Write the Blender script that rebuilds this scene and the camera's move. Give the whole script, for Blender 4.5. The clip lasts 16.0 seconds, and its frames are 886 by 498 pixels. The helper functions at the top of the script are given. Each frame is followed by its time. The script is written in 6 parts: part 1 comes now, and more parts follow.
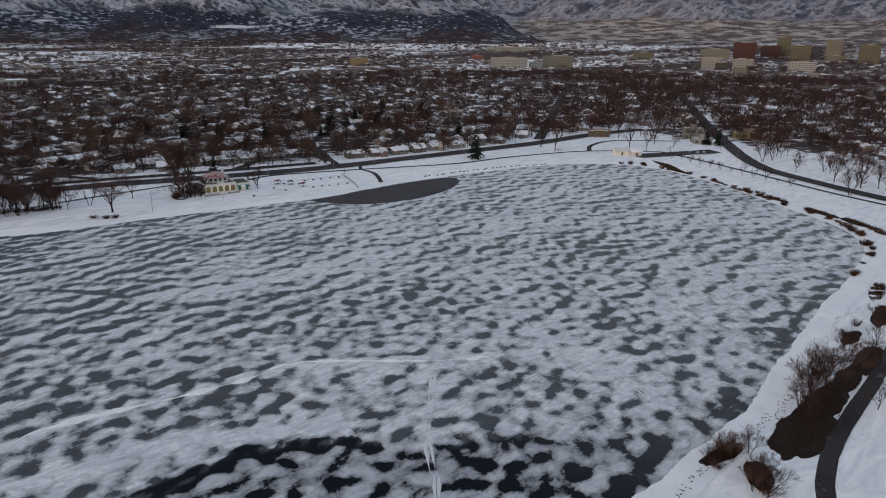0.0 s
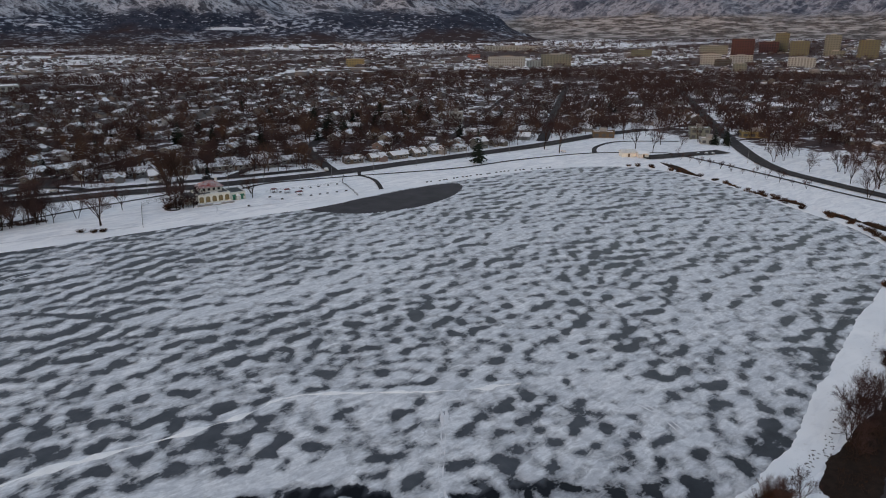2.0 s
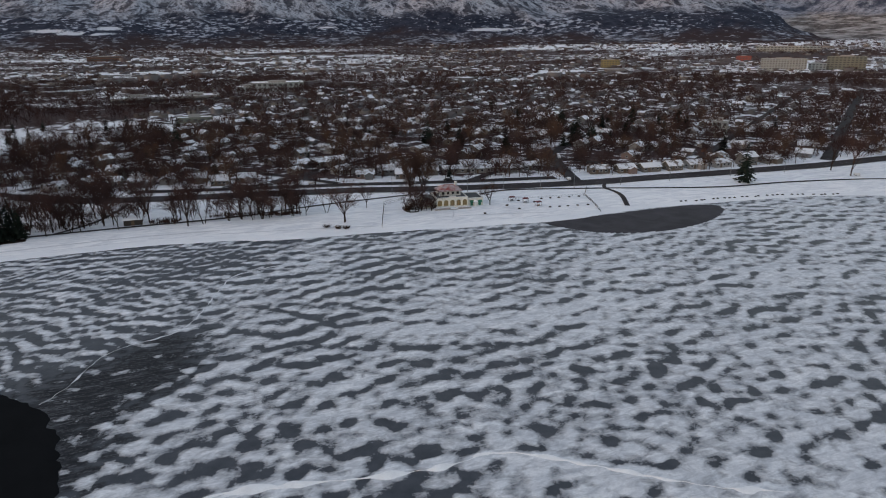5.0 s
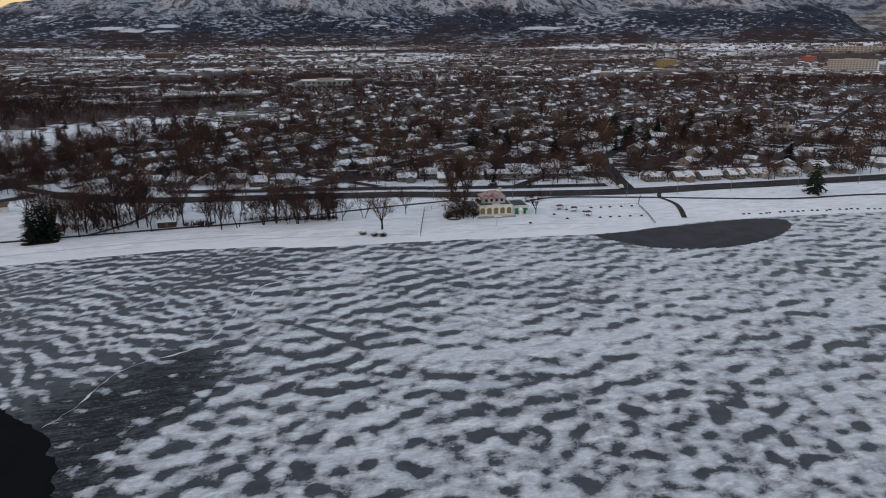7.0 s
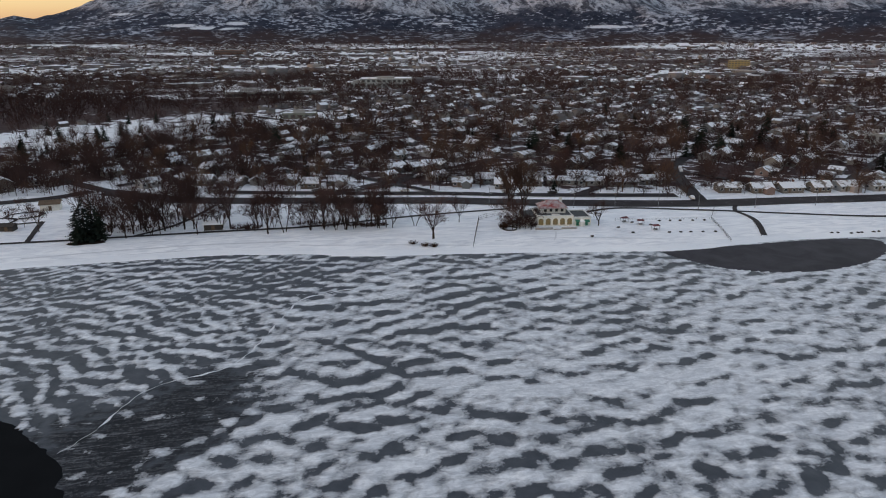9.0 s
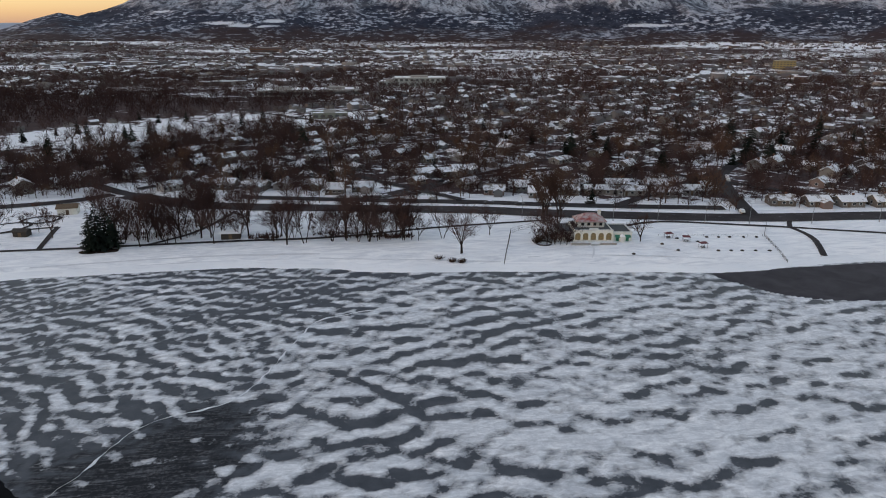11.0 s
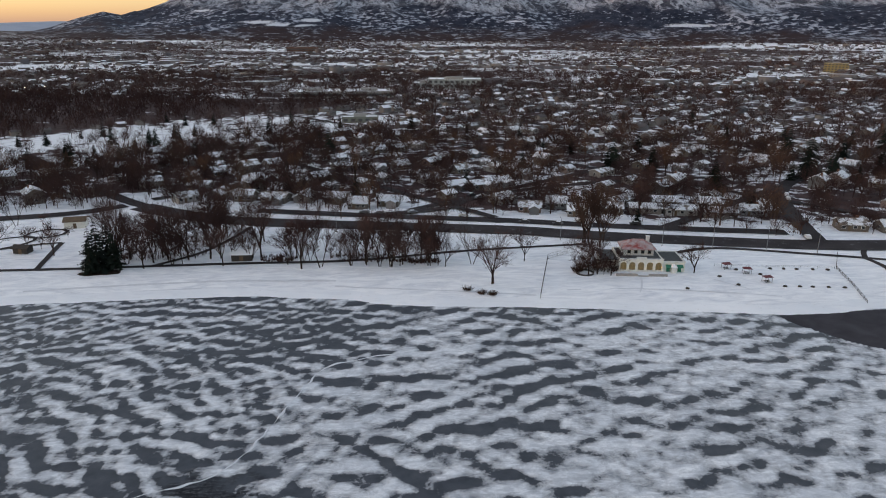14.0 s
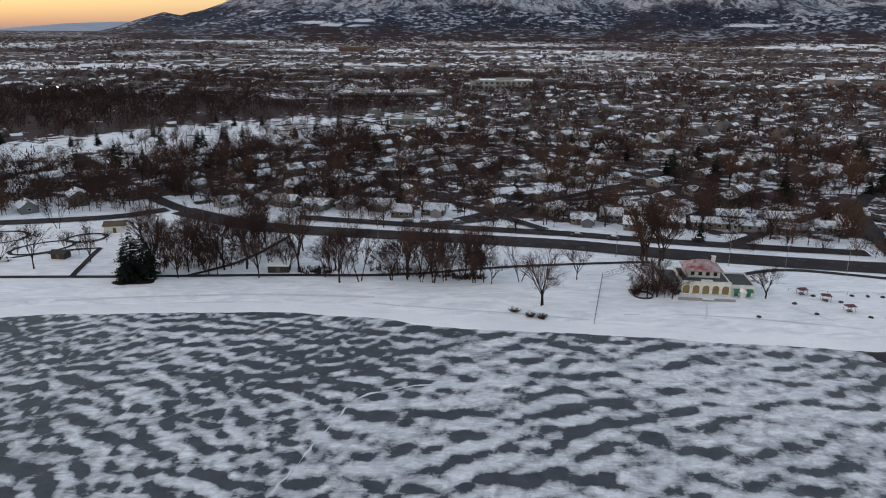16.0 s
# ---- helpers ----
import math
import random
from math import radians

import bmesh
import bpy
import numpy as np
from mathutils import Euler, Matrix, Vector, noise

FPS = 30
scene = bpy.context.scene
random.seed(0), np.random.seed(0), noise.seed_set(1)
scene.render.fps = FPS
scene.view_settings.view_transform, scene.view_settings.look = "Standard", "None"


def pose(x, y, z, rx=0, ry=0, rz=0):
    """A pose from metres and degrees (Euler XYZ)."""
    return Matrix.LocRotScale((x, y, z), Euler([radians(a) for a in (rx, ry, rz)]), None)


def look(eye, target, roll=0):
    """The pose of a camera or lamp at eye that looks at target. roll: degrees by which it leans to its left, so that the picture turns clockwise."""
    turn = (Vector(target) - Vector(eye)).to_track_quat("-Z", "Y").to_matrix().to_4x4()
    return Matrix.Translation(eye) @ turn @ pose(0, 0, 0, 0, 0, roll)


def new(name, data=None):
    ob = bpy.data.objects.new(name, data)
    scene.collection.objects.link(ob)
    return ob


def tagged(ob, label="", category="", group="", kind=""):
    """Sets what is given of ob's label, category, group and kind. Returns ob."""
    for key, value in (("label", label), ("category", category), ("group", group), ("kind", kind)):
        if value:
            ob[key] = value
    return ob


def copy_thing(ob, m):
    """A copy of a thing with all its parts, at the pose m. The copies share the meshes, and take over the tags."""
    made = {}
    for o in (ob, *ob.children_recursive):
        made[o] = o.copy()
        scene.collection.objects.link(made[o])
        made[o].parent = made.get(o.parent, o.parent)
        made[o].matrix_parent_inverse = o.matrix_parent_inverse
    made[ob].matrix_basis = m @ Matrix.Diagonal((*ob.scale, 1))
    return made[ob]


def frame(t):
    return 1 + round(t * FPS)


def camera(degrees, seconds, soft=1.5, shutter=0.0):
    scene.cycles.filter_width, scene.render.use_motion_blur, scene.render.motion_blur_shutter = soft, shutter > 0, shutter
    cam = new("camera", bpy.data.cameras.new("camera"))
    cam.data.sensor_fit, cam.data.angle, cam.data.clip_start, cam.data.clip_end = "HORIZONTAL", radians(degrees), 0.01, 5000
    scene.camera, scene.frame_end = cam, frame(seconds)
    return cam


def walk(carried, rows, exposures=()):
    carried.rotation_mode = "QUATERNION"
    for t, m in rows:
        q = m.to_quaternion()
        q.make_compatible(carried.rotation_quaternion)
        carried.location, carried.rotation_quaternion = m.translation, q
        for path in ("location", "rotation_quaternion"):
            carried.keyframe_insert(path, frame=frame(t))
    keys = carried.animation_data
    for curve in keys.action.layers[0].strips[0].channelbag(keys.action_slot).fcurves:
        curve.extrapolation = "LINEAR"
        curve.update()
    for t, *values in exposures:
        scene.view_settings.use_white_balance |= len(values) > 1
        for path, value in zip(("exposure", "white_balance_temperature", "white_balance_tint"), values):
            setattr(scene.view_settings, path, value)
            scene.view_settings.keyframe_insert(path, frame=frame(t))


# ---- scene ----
FOV = 66.5
cam = camera(FOV, 16.0, soft=1.0, shutter=0.5)
# seconds, place, yaw, pitch, roll of a drone that drifts over the lake
FLIGHT = [
    (0, -38.63, -116.80, 71.35, -39.568, -17.559, 0.398),
    (0.5, -37.09, -113.80, 71.45, -39.588, -17.570, 0.181),
    (1, -35.49, -110.82, 71.59, -39.624, -17.603, 0.004),
    (1.5, -33.79, -107.90, 71.73, -39.665, -17.616, -0.185),
    (2, -32.04, -104.97, 71.86, -39.718, -17.606, -0.272),
    (2.5, -30.33, -101.95, 72.00, -39.598, -17.612, -0.424),
    (3, -28.54, -98.79, 72.17, -32.692, -17.525, -0.622),
    (3.5, -26.56, -95.61, 72.23, -26.828, -17.446, -0.759),
    (4, -24.60, -92.36, 72.22, -22.661, -17.400, -0.668),
    (4.2, -23.89, -90.98, 72.23, -21.611, -17.407, -0.651),
    (6.3, -16.46, -76.49, 72.30, -16.735, -17.483, -0.462),
    (6.5, -15.75, -75.11, 72.30, -16.215, -17.490, -0.444),
    (7, -14.21, -71.52, 72.29, -14.965, -17.537, -0.385),
    (7.5, -12.85, -67.83, 72.27, -13.871, -17.550, -0.344),
    (8, -11.61, -64.03, 72.25, -12.655, -17.572, -0.307),
    (8.5, -10.47, -60.06, 72.25, -11.273, -17.612, -0.207),
    (9, -9.36, -55.99, 72.27, -9.965, -17.649, -0.120),
    (9.2, -8.96, -54.30, 72.34, -9.505, -17.664, -0.103),
    (11.3, -4.79, -36.59, 73.04, -7.086, -17.823, 0.078),
    (11.5, -4.39, -34.90, 73.10, -7.126, -17.838, 0.096),
    (12, -3.60, -30.76, 73.42, -7.141, -17.842, 0.101),
    (12.5, -2.99, -26.70, 73.87, -6.947, -17.857, 0.121),
    (13, -2.32, -22.71, 74.25, -4.860, -17.866, 0.123),
    (13.5, -1.67, -18.63, 74.48, -4.203, -17.872, 0.187),
    (14, -1.23, -14.53, 74.59, -4.196, -17.869, 0.240),
    (14.5, -0.94, -10.62, 74.65, -4.003, -17.851, 0.280),
    (15, -0.63, -6.91, 74.73, -2.951, -17.840, 0.307),
    (15.5, -0.30, -3.37, 74.84, -1.161, -17.869, 0.248),
    (16, 0.00, 0.00, 75.00, 0.000, -17.887, 0.245),]


def level_pose(x, y, z, yaw, pitch, roll):
    yaw, pitch = radians(yaw), radians(pitch)
    ahead = Vector((-math.sin(yaw) * math.cos(pitch), math.cos(yaw) * math.cos(pitch), math.sin(pitch)))
    eye = Vector((x, y, z))
    return look(eye, eye + ahead, roll)


EXPOSURE = [(0.0, 2.88, 6550, 10), (16.0, 3.18, 6600, 9)]
walk(cam, [(t, level_pose(*row)) for t, *row in FLIGHT], EXPOSURE)

# ---- light: the sky after sunset, its glow over the plain ahead to the left ----
SUN_AZ = -95.0   # degrees from +y, to the right positive
world = bpy.data.worlds.new("dusk_sky")
scene.world = world
world.use_nodes = True
wn = world.node_tree
sky = wn.nodes.new("ShaderNodeTexSky")
sky.sky_type = "NISHITA"
sky.sun_disc = False
sky.sun_elevation = radians(0.3)
sky.sun_rotation = radians(SUN_AZ)
sky.altitude = 1800
sky.air_density = 1.0
sky.dust_density = 4.6
sky.ozone_density = 1.0
wn.nodes["Background"].inputs["Strength"].default_value = 0.15
veil = wn.nodes.new("ShaderNodeMix")          # an even veil of thin high cloud
veil.data_type = "RGBA"
veil.inputs[0].default_value = 0.40
veil.inputs[7].default_value = (0.44, 0.42, 0.475, 1)
wn.links.new(sky.outputs["Color"], veil.inputs[6])
wn.links.new(veil.outputs[2], wn.nodes["Background"].inputs["Color"])

sun_data = bpy.data.lights.new("low_sun", "SUN")
sun_data.energy, sun_data.angle, sun_data.color = 0.05, radians(25), (1.0, 0.86, 0.70)
sun = new("low_sun", sun_data)
sx, sy = math.sin(radians(SUN_AZ)), math.cos(radians(SUN_AZ))
sun.matrix_world = look((sx * 300, sy * 300, 130), (0, 0, 0))


# ---- material helpers ----
def material(name):
    m = bpy.data.materials.new(name)
    m.use_nodes = True
    nt = m.node_tree
    return m, nt, nt.nodes["Principled BSDF"]


def put(nt, socket, value):
    if isinstance(value, bpy.types.NodeSocket):
        nt.links.new(value, socket)
    elif isinstance(value, (tuple, list)) and socket.type == "RGBA" and len(value) == 3:
        socket.default_value = (*value, 1)
    else:
        socket.default_value = value


def place(nt):
    return nt.nodes.new("ShaderNodeNewGeometry").outputs["Position"]


def local(nt):
    return nt.nodes.new("ShaderNodeTexCoord").outputs["Object"]


def mapped(nt, vec, scale=(1, 1, 1), rot=0.0, shift=(0, 0, 0)):
    n = nt.nodes.new("ShaderNodeMapping")
    n.inputs["Scale"].default_value = scale
    n.inputs["Rotation"].default_value = (0, 0, radians(rot))
    n.inputs["Location"].default_value = shift
    nt.links.new(vec, n.inputs["Vector"])
    return n.outputs["Vector"]


def grain(nt, vec, scale, detail=4.0, rough=0.55, distort=0.0, colour=False):
    n = nt.nodes.new("ShaderNodeTexNoise")
    put(nt, n.inputs["Vector"], vec)
    n.inputs["Scale"].default_value, n.inputs["Detail"].default_value = scale, detail
    n.inputs["Roughness"].default_value, n.inputs["Distortion"].default_value = rough, distort
    return n.outputs["Color"] if colour else n.outputs["Fac"]


def ramp(nt, fac, *stops):
    n = nt.nodes.new("ShaderNodeValToRGB")
    put(nt, n.inputs["Fac"], fac)
    while len(n.color_ramp.elements) < len(stops):
        n.color_ramp.elements.new(0.5)
    for e, (p, c) in zip(n.color_ramp.elements, stops):
        e.position = p
        e.color = (c, c, c, 1) if isinstance(c, (int, float)) else (*c, 1)
    return n.outputs["Color"]


def mix(nt, fac, a, b):
    n = nt.nodes.new("ShaderNodeMix")
    n.data_type = "RGBA"
    put(nt, n.inputs[0], fac), put(nt, n.inputs[6], a), put(nt, n.inputs[7], b)
    return n.outputs[2]


def calc(nt, op, a, b=0.0, c=None):
    n = nt.nodes.new("ShaderNodeMath")
    n.operation = op
    put(nt, n.inputs[0], a), put(nt, n.inputs[1], b)
    if c is not None:
        put(nt, n.inputs[2], c)
    return n.outputs[0]


def bump(nt, bsdf, height, strength=0.3, distance=0.1):
    n = nt.nodes.new("ShaderNodeBump")
    n.inputs["Strength"].default_value, n.inputs["Distance"].default_value = strength, distance
    nt.links.new(height, n.inputs["Height"])
    nt.links.new(n.outputs["Normal"], bsdf.inputs["Normal"])


def object_random(nt):
    return nt.nodes.new("ShaderNodeObjectInfo").outputs["Random"]


def island_random(nt):
    return nt.nodes.new("ShaderNodeNewGeometry").outputs["Random Per Island"]


def plain(name, colour, rough=0.7, metal=0.0, vary=0.25, scale=1.2, coords=local):
    """A painted or weathered surface with two scales of stain."""
    m, nt, b = material(name)
    v = coords(nt)
    f = calc(nt, "ADD", calc(nt, "MULTIPLY", grain(nt, v, scale, 5), 0.6), calc(nt, "MULTIPLY", grain(nt, v, scale * 9, 3), 0.4))
    dark = tuple(c * (1 - vary) for c in colour)
    light = tuple(min(1, c * (1 + vary)) for c in colour)
    put(nt, b.inputs["Base Color"], mix(nt, ramp(nt, f, (0.3, 0.0), (0.7, 1.0)), dark, light))
    b.inputs["Roughness"].default_value, b.inputs["Metallic"].default_value = rough, metal
    if rough > 0.75:
        b.inputs["Specular IOR Level"].default_value = 0.15
    return m


SNOW, SNOW_SHADE = (0.90, 0.915, 0.94), (0.76, 0.79, 0.835)


def snow_material():
    m, nt, b = material("snow")
    v = place(nt)
    big = grain(nt, v, 0.035, 5, 0.6)
    small = grain(nt, v, 0.9, 4, 0.6)
    drift = grain(nt, mapped(nt, v, (0.08, 0.26, 1), 12), 1.0, 6, 0.68, 1.2)
    c = mix(nt, ramp(nt, big, (0.35, 0.0), (0.7, 1.0)), SNOW, SNOW_SHADE)
    c = mix(nt, calc(nt, "MULTIPLY", ramp(nt, drift, (0.5, 0.0), (0.75, 1.0)), 0.35), c, (0.55, 0.58, 0.64))
    c = mix(nt, calc(nt, "MULTIPLY", ramp(nt, small, (0.62, 0.0), (0.75, 1.0)), 0.3), c, (0.42, 0.38, 0.33))
    put(nt, b.inputs["Base Color"], c)
    b.inputs["Roughness"].default_value = 0.75
    bump(nt, b, calc(nt, "ADD", calc(nt, "MULTIPLY", drift, 0.7), calc(nt, "MULTIPLY", small, 0.3)), 0.35, 0.3)
    return m


def ground_material():
    """Snow in parks and yards; beyond the first houses more bare soil, leaf litter and winter grass show through."""
    m, nt, b = material("snowy_ground")
    v = place(nt)
    big = grain(nt, v, 0.02, 6, 0.62)
    mid = grain(nt, v, 0.11, 5, 0.65)
    fine = grain(nt, v, 1.1, 4, 0.6)
    drift = grain(nt, mapped(nt, v, (0.08, 0.26, 1), 12), 1.0, 6, 0.68, 1.2)
    snow = mix(nt, ramp(nt, drift, (0.4, 0.0), (0.75, 1.0)), SNOW, (0.60, 0.63, 0.69))
    snow = mix(nt, calc(nt, "MULTIPLY", ramp(nt, fine, (0.62, 0.0), (0.78, 1.0)), 0.25), snow, (0.40, 0.36, 0.31))
    soil = mix(nt, ramp(nt, mid, (0.35, 0.0), (0.65, 1.0)), (0.027, 0.0155, 0.0170), (0.072, 0.045, 0.045))
    attr = nt.nodes.new("ShaderNodeAttribute")
    attr.attribute_name = "bare"
    cover = calc(nt, "ADD", calc(nt, "MULTIPLY", big, 0.45), calc(nt, "MULTIPLY", mid, 0.55))
    bare = calc(nt, "ADD", cover, calc(nt, "MULTIPLY", calc(nt, "SUBTRACT", attr.outputs["Fac"], 0.5), 0.5))
    put(nt, b.inputs["Base Color"], mix(nt, ramp(nt, bare, (0.493, 0.0), (0.535, 1.0)), snow, soil))
    b.inputs["Roughness"].default_value = 0.85
    b.inputs["Specular IOR Level"].default_value = 0.15
    bump(nt, b, calc(nt, "ADD", calc(nt, "MULTIPLY", drift, 0.6), calc(nt, "MULTIPLY", fine, 0.4)), 0.2, 0.2)
    return m


def lake_material():
    """Grey clear ice under wind-packed snow; the depth of the snow and the age of the ice are set on the mesh."""
    m, nt, b = material("snowy_lake_ice")
    v = place(nt)

    def field(name):
        n = nt.nodes.new("ShaderNodeAttribute")
        n.attribute_name = name
        return n.outputs["Fac"]

    depth, young, swept = field("snow_depth"), field("young_ice"), field("swept")
    fine = grain(nt, v, 1.4, 6, 0.72)
    lobes = grain(nt, mapped(nt, v, (0.34, 0.55, 1), 6), 1.0, 7, 0.68, 0.7)
    s = calc(nt, "ADD", depth, calc(nt, "MULTIPLY", calc(nt, "SUBTRACT", fine, 0.5), 2.0))
    s = calc(nt, "ADD", s, calc(nt, "MULTIPLY", calc(nt, "SUBTRACT", lobes, 0.5), 3.3))
    fac = calc(nt, "ADD", calc(nt, "MULTIPLY", s, 0.2), 0.5)
    cover = ramp(nt, fac, (0.40, 0.0), (0.455, 0.32), (0.56, 0.62), (0.78, 1.0))
    ice = mix(nt, ramp(nt, grain(nt, v, 0.25, 5, 0.6), (0.3, 0.0), (0.7, 1.0)), (0.036, 0.043, 0.056), (0.074, 0.083, 0.100))
    ice = mix(nt, calc(nt, "MULTIPLY", young, 0.96), ice, (0.004, 0.006, 0.010))
    scratch = ramp(nt, calc(nt, "ADD", calc(nt, "MULTIPLY", grain(nt, mapped(nt, v, (0.16, 1.1, 1), -40), 1.0, 6, 0.7, 1.2), 0.6), calc(nt, "MULTIPLY", fine, 0.4)), (0.49, 0.0), (0.66, 1.0))
    bared = mix(nt, scratch, (0.014, 0.015, 0.018), (0.17, 0.175, 0.19))
    ice = mix(nt, calc(nt, "MULTIPLY", swept, 0.85), ice, bared)
    tint = mix(nt, ramp(nt, grain(nt, mapped(nt, v, (0.09, 0.14, 1), 8), 1.0, 4, 0.6), (0.3, 0.0), (0.7, 1.0)), (0.66, 0.695, 0.745), (0.89, 0.912, 0.945))
    tint = mix(nt, calc(nt, "MULTIPLY", ramp(nt, lobes, (0.38, 1.0), (0.58, 0.0)), 0.55), tint, (0.37, 0.40, 0.45))
    wisp = grain(nt, mapped(nt, v, (0.22, 0.9, 1), 5), 1.0, 5, 0.7, 0.8)
    tint = mix(nt, calc(nt, "MULTIPLY", ramp(nt, wisp, (0.45, 0.0), (0.65, 1.0)), 0.45), tint, (0.33, 0.36, 0.41))
    tint = mix(nt, calc(nt, "MULTIPLY", ramp(nt, fine, (0.45, 0.0), (0.7, 1.0)), 0.3), tint, (0.36, 0.385, 0.425))
    tint = mix(nt, calc(nt, "MULTIPLY", young, 0.45), tint, (0.30, 0.325, 0.37))
    put(nt, b.inputs["Base Color"], mix(nt, cover, ice, tint))
    put(nt, b.inputs["Roughness"], ramp(nt, cover, (0.0, 0.45), (0.5, 0.8)))
    put(nt, b.inputs["Specular IOR Level"], ramp(nt, calc(nt, "MAXIMUM", young, swept), (0.0, 0.16), (1.0, 0.03)))
    bump(nt, b, calc(nt, "ADD", calc(nt, "MULTIPLY", cover, 0.8), calc(nt, "MULTIPLY", fine, 0.4)), 0.5, 0.12)
    return m


def asphalt_material():
    m, nt, b = material("wet_asphalt")
    v = place(nt)
    c = mix(nt, ramp(nt, grain(nt, v, 0.08, 5), (0.35, 0.0), (0.65, 1.0)), (0.020, 0.017, 0.019), (0.040, 0.034, 0.037))
    slush = ramp(nt, grain(nt, v, 0.35, 5, 0.7), (0.60, 0.0), (0.72, 1.0))
    c = mix(nt, calc(nt, "MULTIPLY", slush, 0.45), c, (0.30, 0.31, 0.33))
    put(nt, b.inputs["Base Color"], c)
    b.inputs["Roughness"].default_value = 0.85
    b.inputs["Specular IOR Level"].default_value = 0.2
    return m


def creased(nt, vec, detail=5, rough=0.6):
    """Sharp-edged gullies: 1 in the creases, 0 on the faces between."""
    n = grain(nt, vec, 1.0, detail, rough, 0.5)
    return calc(nt, "SUBTRACT", 1.0, calc(nt, "MULTIPLY", calc(nt, "ABSOLUTE", calc(nt, "SUBTRACT", n, 0.5)), 7.0))


def mountain_material():
    """Dark forest with clearings on the foothills, rock with snow in the gullies above, open snowfields. The blue of
    forest and rock is distance haze put into the colour.
    """
    m, nt, b = material("mountain_slope")
    v = place(nt)
    big = grain(nt, v, 0.0035, 6, 0.62)
    mid = grain(nt, v, 0.018, 6, 0.7)
    fine = grain(nt, v, 0.10, 4, 0.8)
    xyz = nt.nodes.new("ShaderNodeSeparateXYZ")
    nt.links.new(v, xyz.inputs[0])
    field = nt.nodes.new("ShaderNodeAttribute")
    field.attribute_name = "snowfield"
    wood = mix(nt, ramp(nt, mid, (0.4, 0.0), (0.6, 1.0)), (0.013, 0.017, 0.031), (0.036, 0.042, 0.064))
    flecks = calc(nt, "ADD", calc(nt, "MULTIPLY", grain(nt, mapped(nt, v, (0.032, 0.032, 0.07)), 1.0, 3, 0.7), 0.62), calc(nt, "MULTIPLY", big, 0.38))
    wood = mix(nt, ramp(nt, flecks, (0.53, 0.0), (0.595, 0.8)), wood, (0.47, 0.51, 0.60))
    gully = creased(nt, mapped(nt, v, (0.011, 0.0045, 0.008), 8))
    spur = creased(nt, mapped(nt, v, (0.028, 0.012, 0.02), -14), 4)
    # gully snow; its contrast also paints in the relief shading
    crag = calc(nt, "ADD", calc(nt, "MULTIPLY", gully, 0.6), calc(nt, "MULTIPLY", spur, 0.4))
    crag = calc(nt, "ADD", crag, calc(nt, "MULTIPLY", calc(nt, "SUBTRACT", fine, 0.5), 1.3))
    rock = mix(nt, ramp(nt, mid, (0.4, 0.0), (0.6, 1.0)), (0.026, 0.031, 0.047), (0.085, 0.086, 0.102))
    rock = mix(nt, ramp(nt, crag, (0.38, 0.0), (0.92, 0.8)), rock, (0.48, 0.51, 0.58))
    level = calc(nt, "ADD", calc(nt, "DIVIDE", xyz.outputs[2], 420.0), calc(nt, "MULTIPLY", calc(nt, "SUBTRACT", big, 0.5), 0.55))
    base = mix(nt, ramp(nt, level, (0.41, 0.0), (0.50, 1.0)), wood, rock)
    speck = calc(nt, "ADD", calc(nt, "MULTIPLY", grain(nt, mapped(nt, v, (0.022, 0.022, 0.05)), 1.0, 5, 0.75), 0.75), calc(nt, "MULTIPLY", big, 0.25))
    scrub = mix(nt, ramp(nt, speck, (0.535, 0.0), (0.60, 0.8)), mix(nt, mid, (0.018, 0.0115, 0.0135), (0.052, 0.034, 0.036)), (0.42, 0.44, 0.49))
    base = mix(nt, ramp(nt, level, (0.13, 1.0), (0.24, 0.0)), base, scrub)
    open_snow = calc(nt, "ADD", field.outputs["Fac"], calc(nt, "MULTIPLY", calc(nt, "SUBTRACT", fine, 0.5), 0.9))
    put(nt, b.inputs["Base Color"], mix(nt, ramp(nt, open_snow, (0.45, 0.0), (0.6, 0.9)), base, (0.62, 0.65, 0.71)))
    b.inputs["Roughness"].default_value = 0.9
    b.inputs["Specular IOR Level"].default_value = 0.1
    return m


